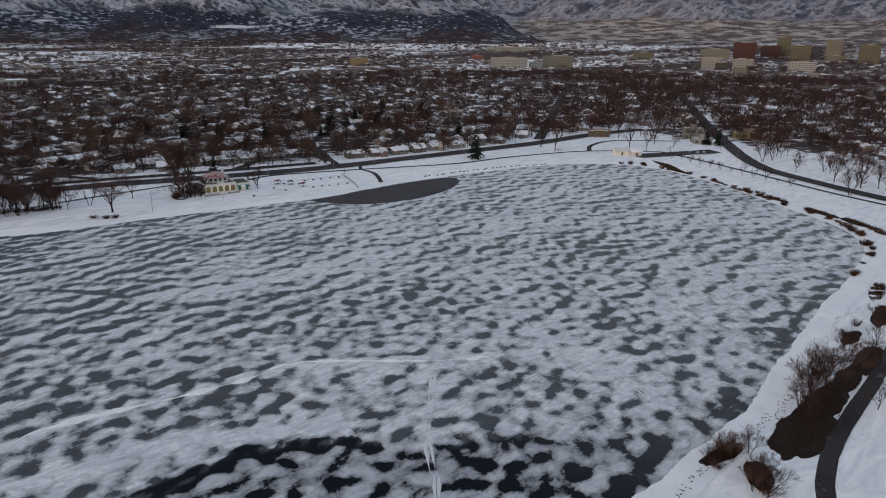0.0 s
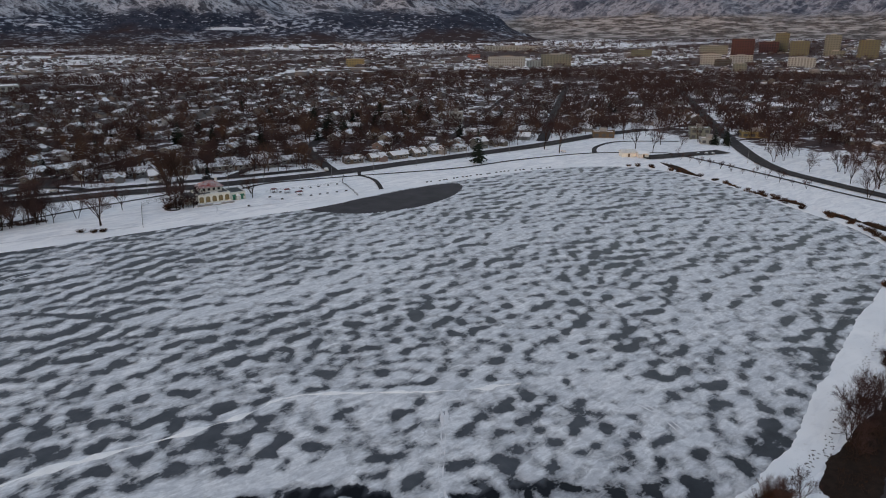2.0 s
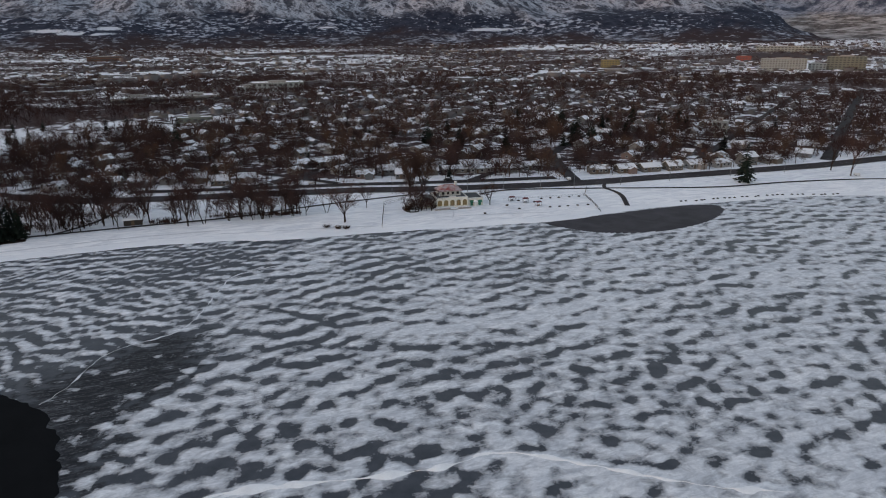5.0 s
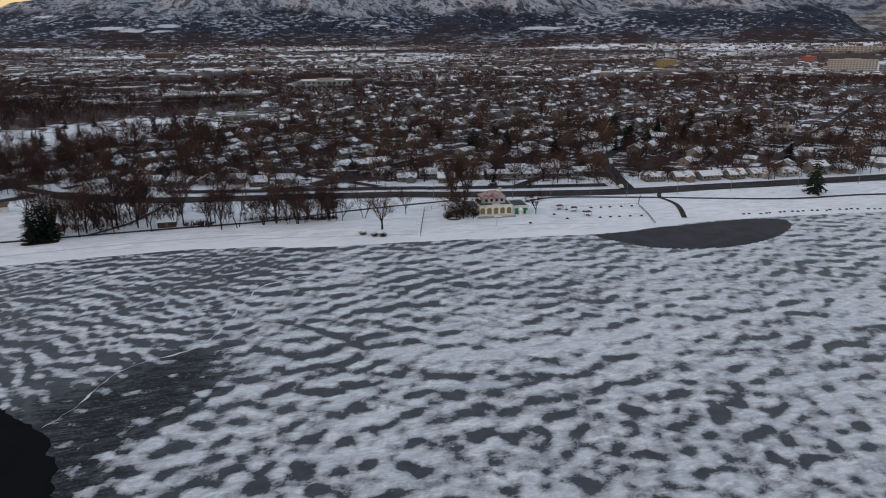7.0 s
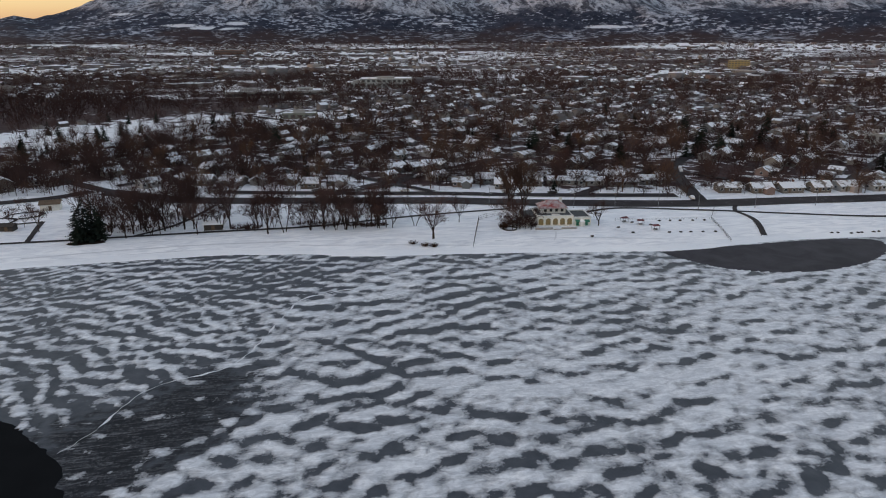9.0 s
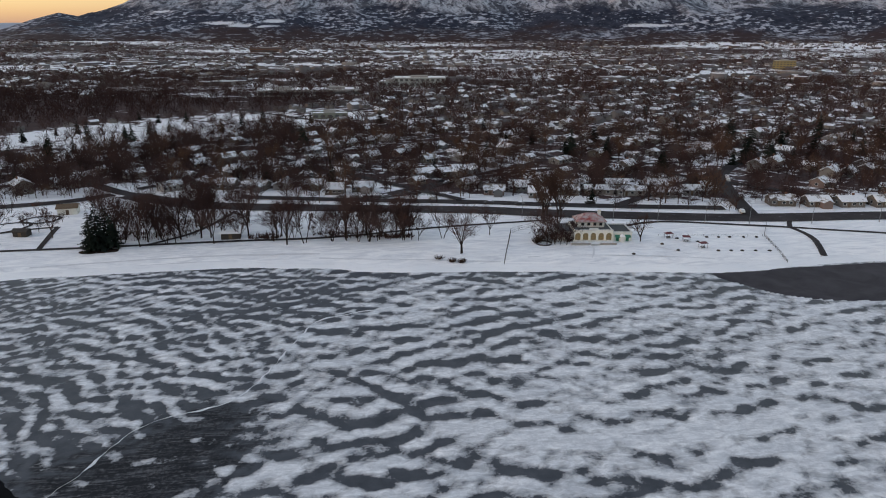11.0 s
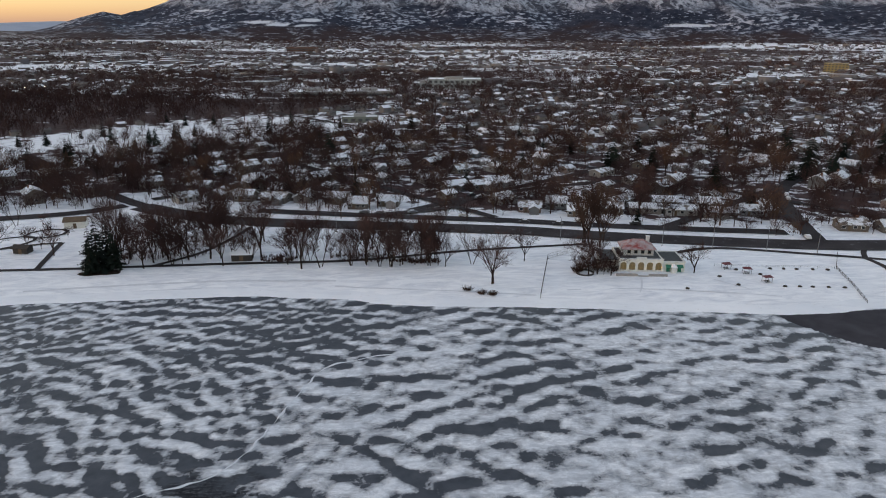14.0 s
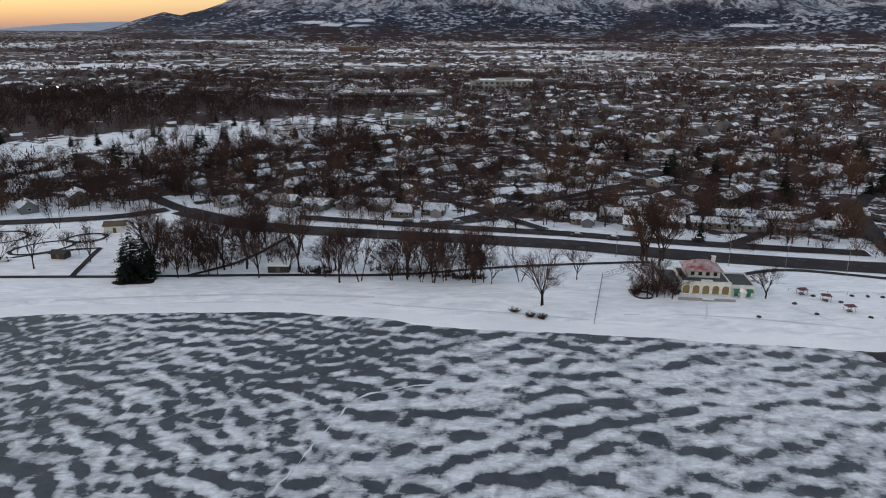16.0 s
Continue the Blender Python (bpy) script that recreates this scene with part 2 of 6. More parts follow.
def pale_range_material():
    """Tan scrub on the lower slopes, rock with snow in the gullies above. The rock's blue-grey is distance haze put
    into the colour.
    """
    m, nt, b = material("pale_mountain_slope")
    v = place(nt)
    big = grain(nt, v, 0.004, 5, 0.6)
    mid = grain(nt, v, 0.014, 6, 0.7, 0.4)
    fine = grain(nt, v, 0.05, 4, 0.75)
    xyz = nt.nodes.new("ShaderNodeSeparateXYZ")
    nt.links.new(v, xyz.inputs[0])
    scrub = mix(nt, ramp(nt, fine, (0.4, 0.0), (0.6, 1.0)), (0.055, 0.049, 0.050), (0.14, 0.128, 0.122))
    streak = grain(nt, mapped(nt, v, (0.012, 0.012, 0.09)), 1.0, 5, 0.65)
    scrub = mix(nt, ramp(nt, streak, (0.46, 0.0), (0.60, 0.85)), scrub, (0.42, 0.41, 0.41))
    gully = creased(nt, mapped(nt, v, (0.0045, 0.011, 0.008), 30))
    spur = creased(nt, mapped(nt, v, (0.013, 0.028, 0.02), 12), 4)
    # snow in the creases, doubling as relief shading in the colour
    crag = calc(nt, "ADD", calc(nt, "MULTIPLY", gully, 0.6), calc(nt, "MULTIPLY", spur, 0.4))
    crag = calc(nt, "ADD", crag, calc(nt, "MULTIPLY", calc(nt, "SUBTRACT", fine, 0.5), 1.0))
    rock = mix(nt, ramp(nt, mid, (0.4, 0.0), (0.6, 1.0)), (0.042, 0.052, 0.078), (0.12, 0.13, 0.165))
    rock = mix(nt, ramp(nt, crag, (0.40, 0.0), (0.95, 0.72)), rock, (0.38, 0.41, 0.48))
    level = calc(nt, "ADD", calc(nt, "DIVIDE", xyz.outputs[2], 300.0), calc(nt, "MULTIPLY", calc(nt, "SUBTRACT", big, 0.5), 0.4))
    put(nt, b.inputs["Base Color"], mix(nt, ramp(nt, level, (0.50, 0.0), (0.60, 1.0)), scrub, rock))
    b.inputs["Roughness"].default_value = 0.9
    b.inputs["Specular IOR Level"].default_value = 0.1
    return m


def twig_material(name, a, c):
    m, nt, b = material(name)
    f = grain(nt, place(nt), 0.05, 3, 0.6)
    put(nt, b.inputs["Base Color"], mix(nt, ramp(nt, calc(nt, "ADD", calc(nt, "MULTIPLY", f, 0.6), calc(nt, "MULTIPLY", object_random(nt), 0.4)), (0.3, 0.0), (0.75, 1.0)), a, c))
    b.inputs["Roughness"].default_value = 0.9
    b.inputs["Specular IOR Level"].default_value = 0.08
    return m


def roof_material():
    """Snow over shingles, slid or melted off in places that differ from roof to roof."""
    m, nt, b = material("snowy_roof")
    v = local(nt)
    r = object_random(nt)
    off = nt.nodes.new("ShaderNodeCombineXYZ")
    put(nt, off.inputs[0], calc(nt, "MULTIPLY", r, 61.0)), put(nt, off.inputs[1], calc(nt, "MULTIPLY", r, 23.0))
    add = nt.nodes.new("ShaderNodeVectorMath")
    nt.links.new(v, add.inputs[0]), nt.links.new(off.outputs[0], add.inputs[1])
    f = calc(nt, "ADD", grain(nt, add.outputs[0], 0.35, 4, 0.6), calc(nt, "MULTIPLY", calc(nt, "SUBTRACT", r, 0.5), 0.22))
    shingle = mix(nt, r, (0.07, 0.065, 0.065), (0.17, 0.14, 0.12))
    snow = mix(nt, grain(nt, v, 1.5, 3), SNOW, (0.58, 0.61, 0.67))
    put(nt, b.inputs["Base Color"], mix(nt, ramp(nt, f, (0.55, 0.0), (0.65, 1.0)), snow, shingle))
    b.inputs["Roughness"].default_value = 0.8
    return m


def far_roof_material():
    m, nt, b = material("far_snowy_roof")
    r = island_random(nt)
    f = grain(nt, place(nt), 0.2, 3)
    s = calc(nt, "ADD", calc(nt, "MULTIPLY", r, 0.75), calc(nt, "MULTIPLY", f, 0.4))
    put(nt, b.inputs["Base Color"], mix(nt, ramp(nt, s, (0.46, 0.0), (0.60, 1.0)), (0.74, 0.77, 0.82), (0.075, 0.066, 0.066)))
    b.inputs["Roughness"].default_value = 0.85
    return m


def siding_material():
    """Painted siding, one colour a house."""
    m, nt, b = material("house_siding")
    r = object_random(nt)
    c = ramp(nt, r, (0.0, (0.30, 0.28, 0.26)), (0.2, (0.10, 0.08, 0.065)), (0.4, (0.16, 0.14, 0.12)), (0.6, (0.13, 0.15, 0.17)), (0.8, (0.36, 0.35, 0.34)), (1.0, (0.17, 0.085, 0.065)))
    board = nt.nodes.new("ShaderNodeTexWave")
    board.wave_type, board.bands_direction = "BANDS", "Z"
    board.inputs["Scale"].default_value = 1.6
    v = local(nt)
    nt.links.new(v, board.inputs["Vector"])
    c = mix(nt, calc(nt, "MULTIPLY", grain(nt, v, 0.8, 5), 0.4), c, (0.12, 0.11, 0.10))
    put(nt, b.inputs["Base Color"], c)
    bump(nt, b, board.outputs["Fac"], 0.3, 0.02)
    b.inputs["Roughness"].default_value = 0.75
    return m


def far_wall_material():
    m, nt, b = material("far_wall")
    r = island_random(nt)
    put(nt, b.inputs["Base Color"], ramp(nt, r, (0.0, (0.16, 0.15, 0.155)), (0.25, (0.07, 0.055, 0.052)), (0.5, (0.24, 0.215, 0.195)), (0.75, (0.085, 0.085, 0.10)), (1.0, (0.11, 0.075, 0.068))))
    b.inputs["Roughness"].default_value = 0.8
    return m


def glass_material(name, lit=0.0):
    m, nt, b = material(name)
    b.inputs["Base Color"].default_value = (0.02, 0.024, 0.03, 1)
    b.inputs["Roughness"].default_value = 0.08
    if lit:
        b.inputs["Emission Color"].default_value = (1.0, 0.70, 0.22, 1)
        b.inputs["Emission Strength"].default_value = lit
    return m


def water_material():
    m, nt, b = material("open_water")
    put(nt, b.inputs["Base Color"], mix(nt, grain(nt, place(nt), 0.2, 3), (0.006, 0.007, 0.008), (0.012, 0.013, 0.015)))
    b.inputs["Roughness"].default_value = 0.8
    b.inputs["Specular IOR Level"].default_value = 0.01
    return m


def thaw_material():
    m, nt, b = material("bare_wet_ice")
    v = place(nt)
    put(nt, b.inputs["Base Color"], mix(nt, ramp(nt, grain(nt, v, 0.12, 5, 0.6, 0.6), (0.35, 0.0), (0.7, 1.0)), (0.026, 0.024, 0.032), (0.050, 0.046, 0.057)))
    b.inputs["Roughness"].default_value = 0.55
    b.inputs["Specular IOR Level"].default_value = 0.05
    return m


MAT_SNOW = snow_material()
MAT_GROUND = ground_material()
MAT_LAKE = lake_material()
MAT_ASPHALT = asphalt_material()
MAT_MOUNTAIN = mountain_material()
MAT_PALE_RANGE = pale_range_material()
# distance haze over the far ridge, put into its base colour
MAT_HAZY = plain("haze_coloured_ridge", (0.34, 0.38, 0.46), 0.9, 0, 0.1, 0.01, place)
MAT_BARK = twig_material("bark", (0.022, 0.015, 0.013), (0.052, 0.038, 0.033))
MAT_TWIG = twig_material("twigs", (0.037, 0.0210, 0.0205), (0.093, 0.058, 0.052))
MAT_RUSSET = twig_material("russet_twigs", (0.050, 0.029, 0.023), (0.105, 0.064, 0.046))
MAT_NEEDLE = twig_material("conifer_needles", (0.008, 0.012, 0.010), (0.020, 0.028, 0.021))
MAT_DRY = twig_material("dry_reeds", (0.030, 0.017, 0.012), (0.085, 0.050, 0.032))
MAT_ROOF = roof_material()
MAT_FAR_ROOF = far_roof_material()
MAT_SIDING = siding_material()
MAT_FAR_WALL = far_wall_material()
MAT_GLASS = glass_material("window_glass")
MAT_LIT = glass_material("lit_window_glass", 0.012)
MAT_WATER = water_material()
MAT_THAW = thaw_material()
MAT_TRACK = plain("packed_snow", (0.86, 0.88, 0.91), 0.8, 0, 0.12, 0.5, place)
MAT_TRODDEN = plain("trodden_snow", (0.66, 0.68, 0.72), 0.8, 0, 0.12, 0.5, place)
MAT_LITTER = plain("leaf_litter", (0.020, 0.0115, 0.008), 0.9, 0, 0.55, 0.8, place)
MAT_TRIM = plain("white_trim", (0.62, 0.62, 0.60), 0.6)
MAT_STUCCO = plain("cream_stucco", (0.70, 0.69, 0.63), 0.8, 0, 0.12)
MAT_TILE = plain("red_clay_tile", (0.30, 0.07, 0.05), 0.7, 0, 0.3, 2.0)
MAT_FLATROOF = plain("dark_flat_roof", (0.075, 0.08, 0.082), 0.8)
MAT_BRICK = plain("brown_brick", (0.16, 0.085, 0.06), 0.8)
MAT_WOOD = plain("weathered_wood", (0.13, 0.095, 0.065), 0.8)
MAT_STEEL = plain("dull_steel", (0.22, 0.23, 0.24), 0.45, 0.6)
MAT_CONCRETE = plain("concrete", (0.30, 0.29, 0.28), 0.85)
MAT_GREEN = plain("green_awning_cloth", (0.03, 0.17, 0.11), 0.7)
MAT_REDCLOTH = plain("red_canopy", (0.12, 0.028, 0.034), 0.6)
MAT_DARK = plain("dark_stone", (0.055, 0.05, 0.047), 0.85)

# ---- mesh helpers ----
def mesh_object(name, verts, faces, mats, slots=None, parent=None, label="", smooth=False):
    """One mesh object from numpy corners and equal-sided faces (or a plain list of faces)."""
    me = bpy.data.meshes.new(name)
    if isinstance(faces, np.ndarray):
        n, k = faces.shape
        me.vertices.add(len(verts))
        me.vertices.foreach_set("co", np.asarray(verts, np.float32).ravel())
        me.loops.add(n * k)
        me.loops.foreach_set("vertex_index", faces.astype(np.int32).ravel())
        me.polygons.add(n)
        me.polygons.foreach_set("loop_start", np.arange(0, n * k, k, dtype=np.int32))
        me.update(calc_edges=True)
    else:
        me.from_pydata([tuple(v) for v in verts], [], faces)
    for m in mats if isinstance(mats, (list, tuple)) else [mats]:
        me.materials.append(m)
    if slots is not None:
        me.polygons.foreach_set("material_index", np.asarray(slots, np.int32))
    if smooth:
        me.polygons.foreach_set("use_smooth", np.ones(len(me.polygons), bool))
    me.validate()
    ob = new(name, me)
    if parent is not None:
        ob.parent = parent
    if label:
        ob["label"] = label
    return ob


def part(name, bm, mat, parent, label="", smooth=False):
    me = bpy.data.meshes.new(name)
    bm.to_mesh(me)
    bm.free()
    me.materials.append(mat)
    if smooth:
        me.polygons.foreach_set("use_smooth", np.ones(len(me.polygons), bool))
    ob = new(name, me)
    ob.parent = parent
    if label:
        ob["label"] = label
    return ob


def box(bm, x0, y0, z0, x1, y1, z1, bevel=0.0):
    made = bmesh.ops.create_cube(bm, size=1.0)["verts"]
    for v in made:
        v.co = Vector((x0 + (v.co.x + 0.5) * (x1 - x0), y0 + (v.co.y + 0.5) * (y1 - y0), z0 + (v.co.z + 0.5) * (z1 - z0)))
    if bevel:
        edges = {e for v in made for e in v.link_edges}
        bmesh.ops.bevel(bm, geom=list(edges), offset=bevel, segments=1, affect="EDGES")
    return bm


def boxes(*rows, bevel=0.0):
    bm = bmesh.new()
    for r in rows:
        box(bm, *r, bevel=bevel)
    return bm


def post(bm, x, y, z0, z1, r0, r1=None, sides=7):
    m = Matrix.Translation((x, y, (z0 + z1) / 2))
    bmesh.ops.create_cone(bm, cap_ends=True, segments=sides, radius1=r0, radius2=r0 if r1 is None else r1, depth=z1 - z0, matrix=m)
    return bm


def solid(points, faces):
    bm = bmesh.new()
    vs = [bm.verts.new(p) for p in points]
    for f in faces:
        bm.faces.new([vs[i] for i in f])
    bmesh.ops.recalc_face_normals(bm, faces=bm.faces)
    return bm


def thing(name, x, y, z, turn=0.0, label="", category="", group="", kind=""):
    ob = new(name)
    ob.matrix_basis = pose(x, y, z, 0, 0, turn)
    ob.empty_display_size = 0.5
    return tagged(ob, label, category, group, kind)


def smoothstep(a, b, x):
    t = np.clip((x - a) / (b - a), 0, 1)
    return t * t * (3 - 2 * t)


def spline(points, per=8, closed=False):
    """Catmull-Rom through a few points."""
    p = np.array(points, float)
    n = len(p)
    out = []
    for i in range(n if closed else n - 1):
        a, b, c, d = (p[(i + k) % n] if closed else p[min(max(i + k, 0), n - 1)] for k in (-1, 0, 1, 2))
        for u in np.linspace(0, 1, per, endpoint=False):
            out.append(0.5 * (2 * b + (c - a) * u + (2 * a - 5 * b + 4 * c - d) * u**2 + (3 * b - a - 3 * c + d) * u**3))
    if not closed:
        out.append(p[-1])
    return np.array(out)


def inside(poly, x, y):
    hit = np.zeros(np.shape(x), bool)
    px, py = poly[:, 0], poly[:, 1]
    for i in range(len(poly)):
        j = i - 1
        crosses = (py[i] > y) != (py[j] > y)
        with np.errstate(divide="ignore", invalid="ignore"):
            hit ^= crosses & (x < (px[j] - px[i]) * (y - py[i]) / (py[j] - py[i]) + px[i])
    return hit


def line_distance(line, x, y):
    """Distance to a polyline."""
    best = np.full(np.shape(x), 1e9)
    for (ax, ay), (bx, by) in zip(line[:-1], line[1:]):
        dx, dy = bx - ax, by - ay
        t = np.clip(((x - ax) * dx + (y - ay) * dy) / (dx * dx + dy * dy + 1e-9), 0, 1)
        best = np.minimum(best, np.hypot(x - ax - t * dx, y - ay - t * dy))
    return best


# ---- plan of the shore, roads and fields ----
SHORE = spline([(-230, 158), (-122, 171), (-58, 175), (-22, 172), (4, 165), (41, 161), (109, 152.5), (137, 155), (172, 156), (229, 150), (266, 140), (291, 119),
                (296, 87), (281.5, 46), (264, 13), (249, -15), (226, -35), (187, -45), (152, -50.3), (126, -55.8), (106, -59.3), (87, -63.6), (70, -65.2), (54, -66.4), (30, -75), (-20, -150), (-120, -170), (-230, -90), (-262, 40)], 8, True)
ring_noise = np.array([noise.noise(Vector((a * 0.09, b * 0.09, 0))) for a, b in SHORE])
SHORE = SHORE + 0.9 * ring_noise[:, None]
GRID_A = np.array((math.cos(radians(38.5)), math.sin(radians(38.5))))
GRID_B = np.array((-GRID_A[1], GRID_A[0]))


def along(origin, way, a, b, n=12):
    return np.array([np.array(origin) + way * s for s in np.linspace(a, b, n)])


NORTHWEST = spline([(-230, 420), (-158, 333), (-122, 292), (-96, 271)], 6)
MAIN = spline([(-112, 281), (-92, 268), (-65, 255.5), (0, 244), (45, 236), (84, 224.5), (147, 211), (200, 207), (257, 203), (312, 201), (380, 205), (430, 200)], 6)
EDGE = np.array([(-400, 240), (-230, 250), (-178, 260), (-137, 270), (-112, 281), (-65, 255.5), (0, 244), (45, 236), (84, 224.5), (147, 211), (200, 207), (257, 203), (312, 201), (380, 205), (430, 200)], float)
FRONT = spline([(-60, 272), (0, 259), (45, 250.5), (84, 240), (150, 226.5)], 6)
WEST = spline([(-330, 246), (-230, 252), (-178, 260), (-137, 270), (-119, 283)], 6)
SHORE_DRIVE = spline([(288, -130), (300, -60), (313, -12), (328, 29), (345, 62), (391, 104), (493, 181), (700, 331), (1010, 560)], 6)
STREET_A = along((320, 211), GRID_A, 0, 620)
CORNER = spline([(155, 214), (168, 254), (190, 300), (250, 356), (420, 490)], 6)
CURVED = spline([(-10, 262), (20, 272), (34, 290), (60, 305), (110, 322), (180, 330)], 6)
LOT = spline([(318, 128), (345, 118), (375, 108)], 4)
ROADS = [(MAIN, 12.0), (NORTHWEST, 6.5), (FRONT, 7.0), (WEST, 7.5), (SHORE_DRIVE, 9.0), (STREET_A, 8.0), (CORNER, 7.0), (CURVED, 5.0), (LOT, 12.0)]


def town_part(line):
    """The stretch of a street that lies behind the shore roads."""
    keep = [p for p in line if p[1] > np.interp(p[0], EDGE[:, 0], EDGE[:, 1]) + 12 and p[1] > 0.74 * p[0] - 175 and p[0] > -130]
    return np.array(keep)


for k, q in enumerate((62, 150, 238, 330, 420, 520)):
    o = np.array((0.0, 0.0)) + GRID_B * (-31 + q)
    ROADS.append((town_part(along(o, GRID_A, -300, 1000, 70)), 5.0))
for k, s in enumerate((70, 190, 310, 430, 560, 690, 820)):
    o = GRID_A * s
    ROADS.append((town_part(along(o, GRID_B, -200, 720, 60)), 4.6))
ROADS = [r for r in ROADS if len(r[0]) > 3]
GOLF = np.array([(-300, 362), (-186, 372), (-134, 448), (-38, 530), (-70, 636), (-180, 585), (-300, 470)], float)
GOLF2 = np.array([(-50, 520), (-2, 560), (8, 610), (-60, 640)], float)
PARK_EAST = np.array([(300, -140), (330, -10), (360, 60), (410, 108), (455, 95), (425, 20), (400, -140)], float)
WOOD_STRIP = np.array([(-700, 560), (-300, 490), (-180, 590), (-75, 645), (-20, 690), (-60, 760), (-300, 800), (-700, 830)], float)


def shore_side(x, y):
    """Distance from the shore: positive on land."""
    d = line_distance(np.vstack([SHORE, SHORE[:1]]), x, y)
    return np.where(inside(SHORE, x, y), -d, d)


def land_height(x, y):
    r = np.hypot(x, y)
    rise = 70 * smoothstep(1400, 4900, r) ** 1.1
    swell = 0.5 * np.sin(x * 0.013 + 1.0) * np.cos(y * 0.011) * smoothstep(150, 400, r)
    return rise + swell


def ground_z(x, y):
    x, y = np.asarray(x, float), np.asarray(y, float)
    d = shore_side(x, y)
    bank = np.where(d < 0, -0.9 * smoothstep(0, -6, d) + 0.02, 0.02 + 0.75 * smoothstep(0, 16, d))
    return bank + land_height(x, y)


# ---- ground: one sheet from the shore to the horizon ----
def axis(lo, hi, step, end):
    mid = list(np.arange(lo, hi + 0.1, step))
    out, s = [], step
    v = hi
    while v < end:
        s *= 1.09
        v += s
        out.append(min(v, end))
    left, s, v = [], step, lo
    while v > -end:
        s *= 1.09
        v -= s
        left.append(max(v, -end))
    return np.array(left[::-1] + mid + out)


# snowy flats and yards on the plain: bearing, distance, half widths of both, how open
PALE_FLATS = ((31, 3000, 6, 420, 0.40), (40, 3050, 8, 330, 0.36), (52, 3000, 8, 300, 0.30), (25, 2480, 4, 120, 0.24), (2.5, 2350, 9, 110, 0.26), (-8, 1000, 3.5, 30, 0.34), (11, 985, 3.2, 55, 0.34), (-13, 1140, 4, 30, 0.32),
              (-4, 1280, 8, 35, 0.24), (-21, 1700, 8, 70, 0.22), (-28, 2200, 6, 150, 0.18), (-22, 2900, 9, 260, 0.18), (46, 1850, 7, 130, 0.24), (58, 2000, 8, 220, 0.24), (17, 1450, 6, 40, 0.2), (34, 1700, 6, 60, 0.22))


def build_ground():
    gx, gy = axis(-280, 420, 3.0, 4950), axis(-180, 300, 3.0, 4950)
    x, y = np.meshgrid(gx, gy)
    x, y = x.ravel(), y.ravel()
    z = ground_z(x, y)
    wob = np.array([noise.noise(Vector((a * 0.05, b * 0.05, 3))) for a, b in zip(x, y)])
    z = z + np.where(shore_side(x, y) > 2, 0.18 * wob, 0)
    w, h = len(gx), len(gy)
    i = np.arange(w * h).reshape(h, w)
    f = np.stack([i[:-1, :-1], i[:-1, 1:], i[1:, 1:], i[1:, :-1]], -1).reshape(-1, 4)
    ob = mesh_object("ground", np.stack([x, y, z], 1), f, MAT_GROUND, smooth=True)
    main = np.interp(x, EDGE[:, 0], EDGE[:, 1])
    town = smoothstep(12, 42, y - main)
    east = (x > 300) & (y < 200)
    town = np.where(east, 0.35 * smoothstep(0, 30, x - 330) + 0.65 * smoothstep(400, 440, x), town)
    bare = 0.08 + 0.50 * town
    r = np.hypot(x, y)
    belts = np.array([noise.noise(Vector((p * 0.0014, q * 0.0052, 6))) for p, q in zip(x, y)])
    bare = bare + smoothstep(800, 1200, r) * (0.63 + 0.55 * belts - bare)
    # farthest ground: snow mixed into the soil colour to imitate bluish haze
    bare = bare + smoothstep(3000, 3800, r) * (0.66 - bare)
    az = np.degrees(np.arctan2(x, y))
    for fa, fr, wa, wr, lift in PALE_FLATS:
        bare = bare - lift * np.exp(-((az - fa) / wa) ** 2 - ((r - fr) / wr) ** 2)
    for field in (GOLF, GOLF2):
        bare = np.where(inside(field, x, y), 0.42, bare)
    bare = np.where(inside(WOOD_STRIP, x, y), 0.75, bare)
    a = ob.data.attributes.new("bare", "FLOAT", "POINT")
    a.data.foreach_set("value", bare.astype(np.float32))
    return tagged(ob, "snow-covered ground with bare brown soil between", "ground", kind="structure")


build_ground()


def fan(name, ring, z, mat, label, category, jag=0.0, rings=3):
    """A flat irregular sheet with a ragged rim, thick enough to have an edge."""
    ring = np.array(ring, float)
    c = ring.mean(0)
    n = len(ring)
    if jag:
        ring = ring + np.array([[noise.noise(Vector((a * 0.35, b * 0.35, 1))), noise.noise(Vector((a * 0.35, b * 0.35, 7)))] for a, b in ring]) * jag
    vs = [(c[0], c[1], z)]
    for k in range(1, rings + 1):
        vs += [(*(c + (p - c) * k / rings), z) for p in ring]
    vs += [(*(c + (p - c) * 1.002), z - 0.015) for p in ring]
    fs = [(0, 1 + i, 1 + (i + 1) % n) for i in range(n)]
    for k in range(rings):
        a, b = 1 + k * n, 1 + (k + 1) * n
        fs += [(a + i, b + i, b + (i + 1) % n, a + (i + 1) % n) for i in range(n)]
    ob = mesh_object(name, vs, fs, mat)
    return tagged(ob, label, category, kind="structure")


THAW = spline([(106, 151.5), (109, 140), (121, 128), (142, 123.5), (165, 128), (183, 139), (188, 149), (176, 154), (152, 153.5), (132, 153)], 10, True)
fan("bare_ice", THAW, 0.02, MAT_THAW, "smooth dark grey snow-free ice beside the beach", "ice", 0.6)
OPEN = spline([(-76, 74), (-66, 65), (-60, 58), (-55, 47), (-52, 33), (-52, 18), (-62, 4), (-80, 2), (-100, 20), (-104, 50), (-92, 72)], 12, True)
fan("open_water", OPEN, 0.02, MAT_WATER, "black open water amid the lake ice", "water", 1.6)


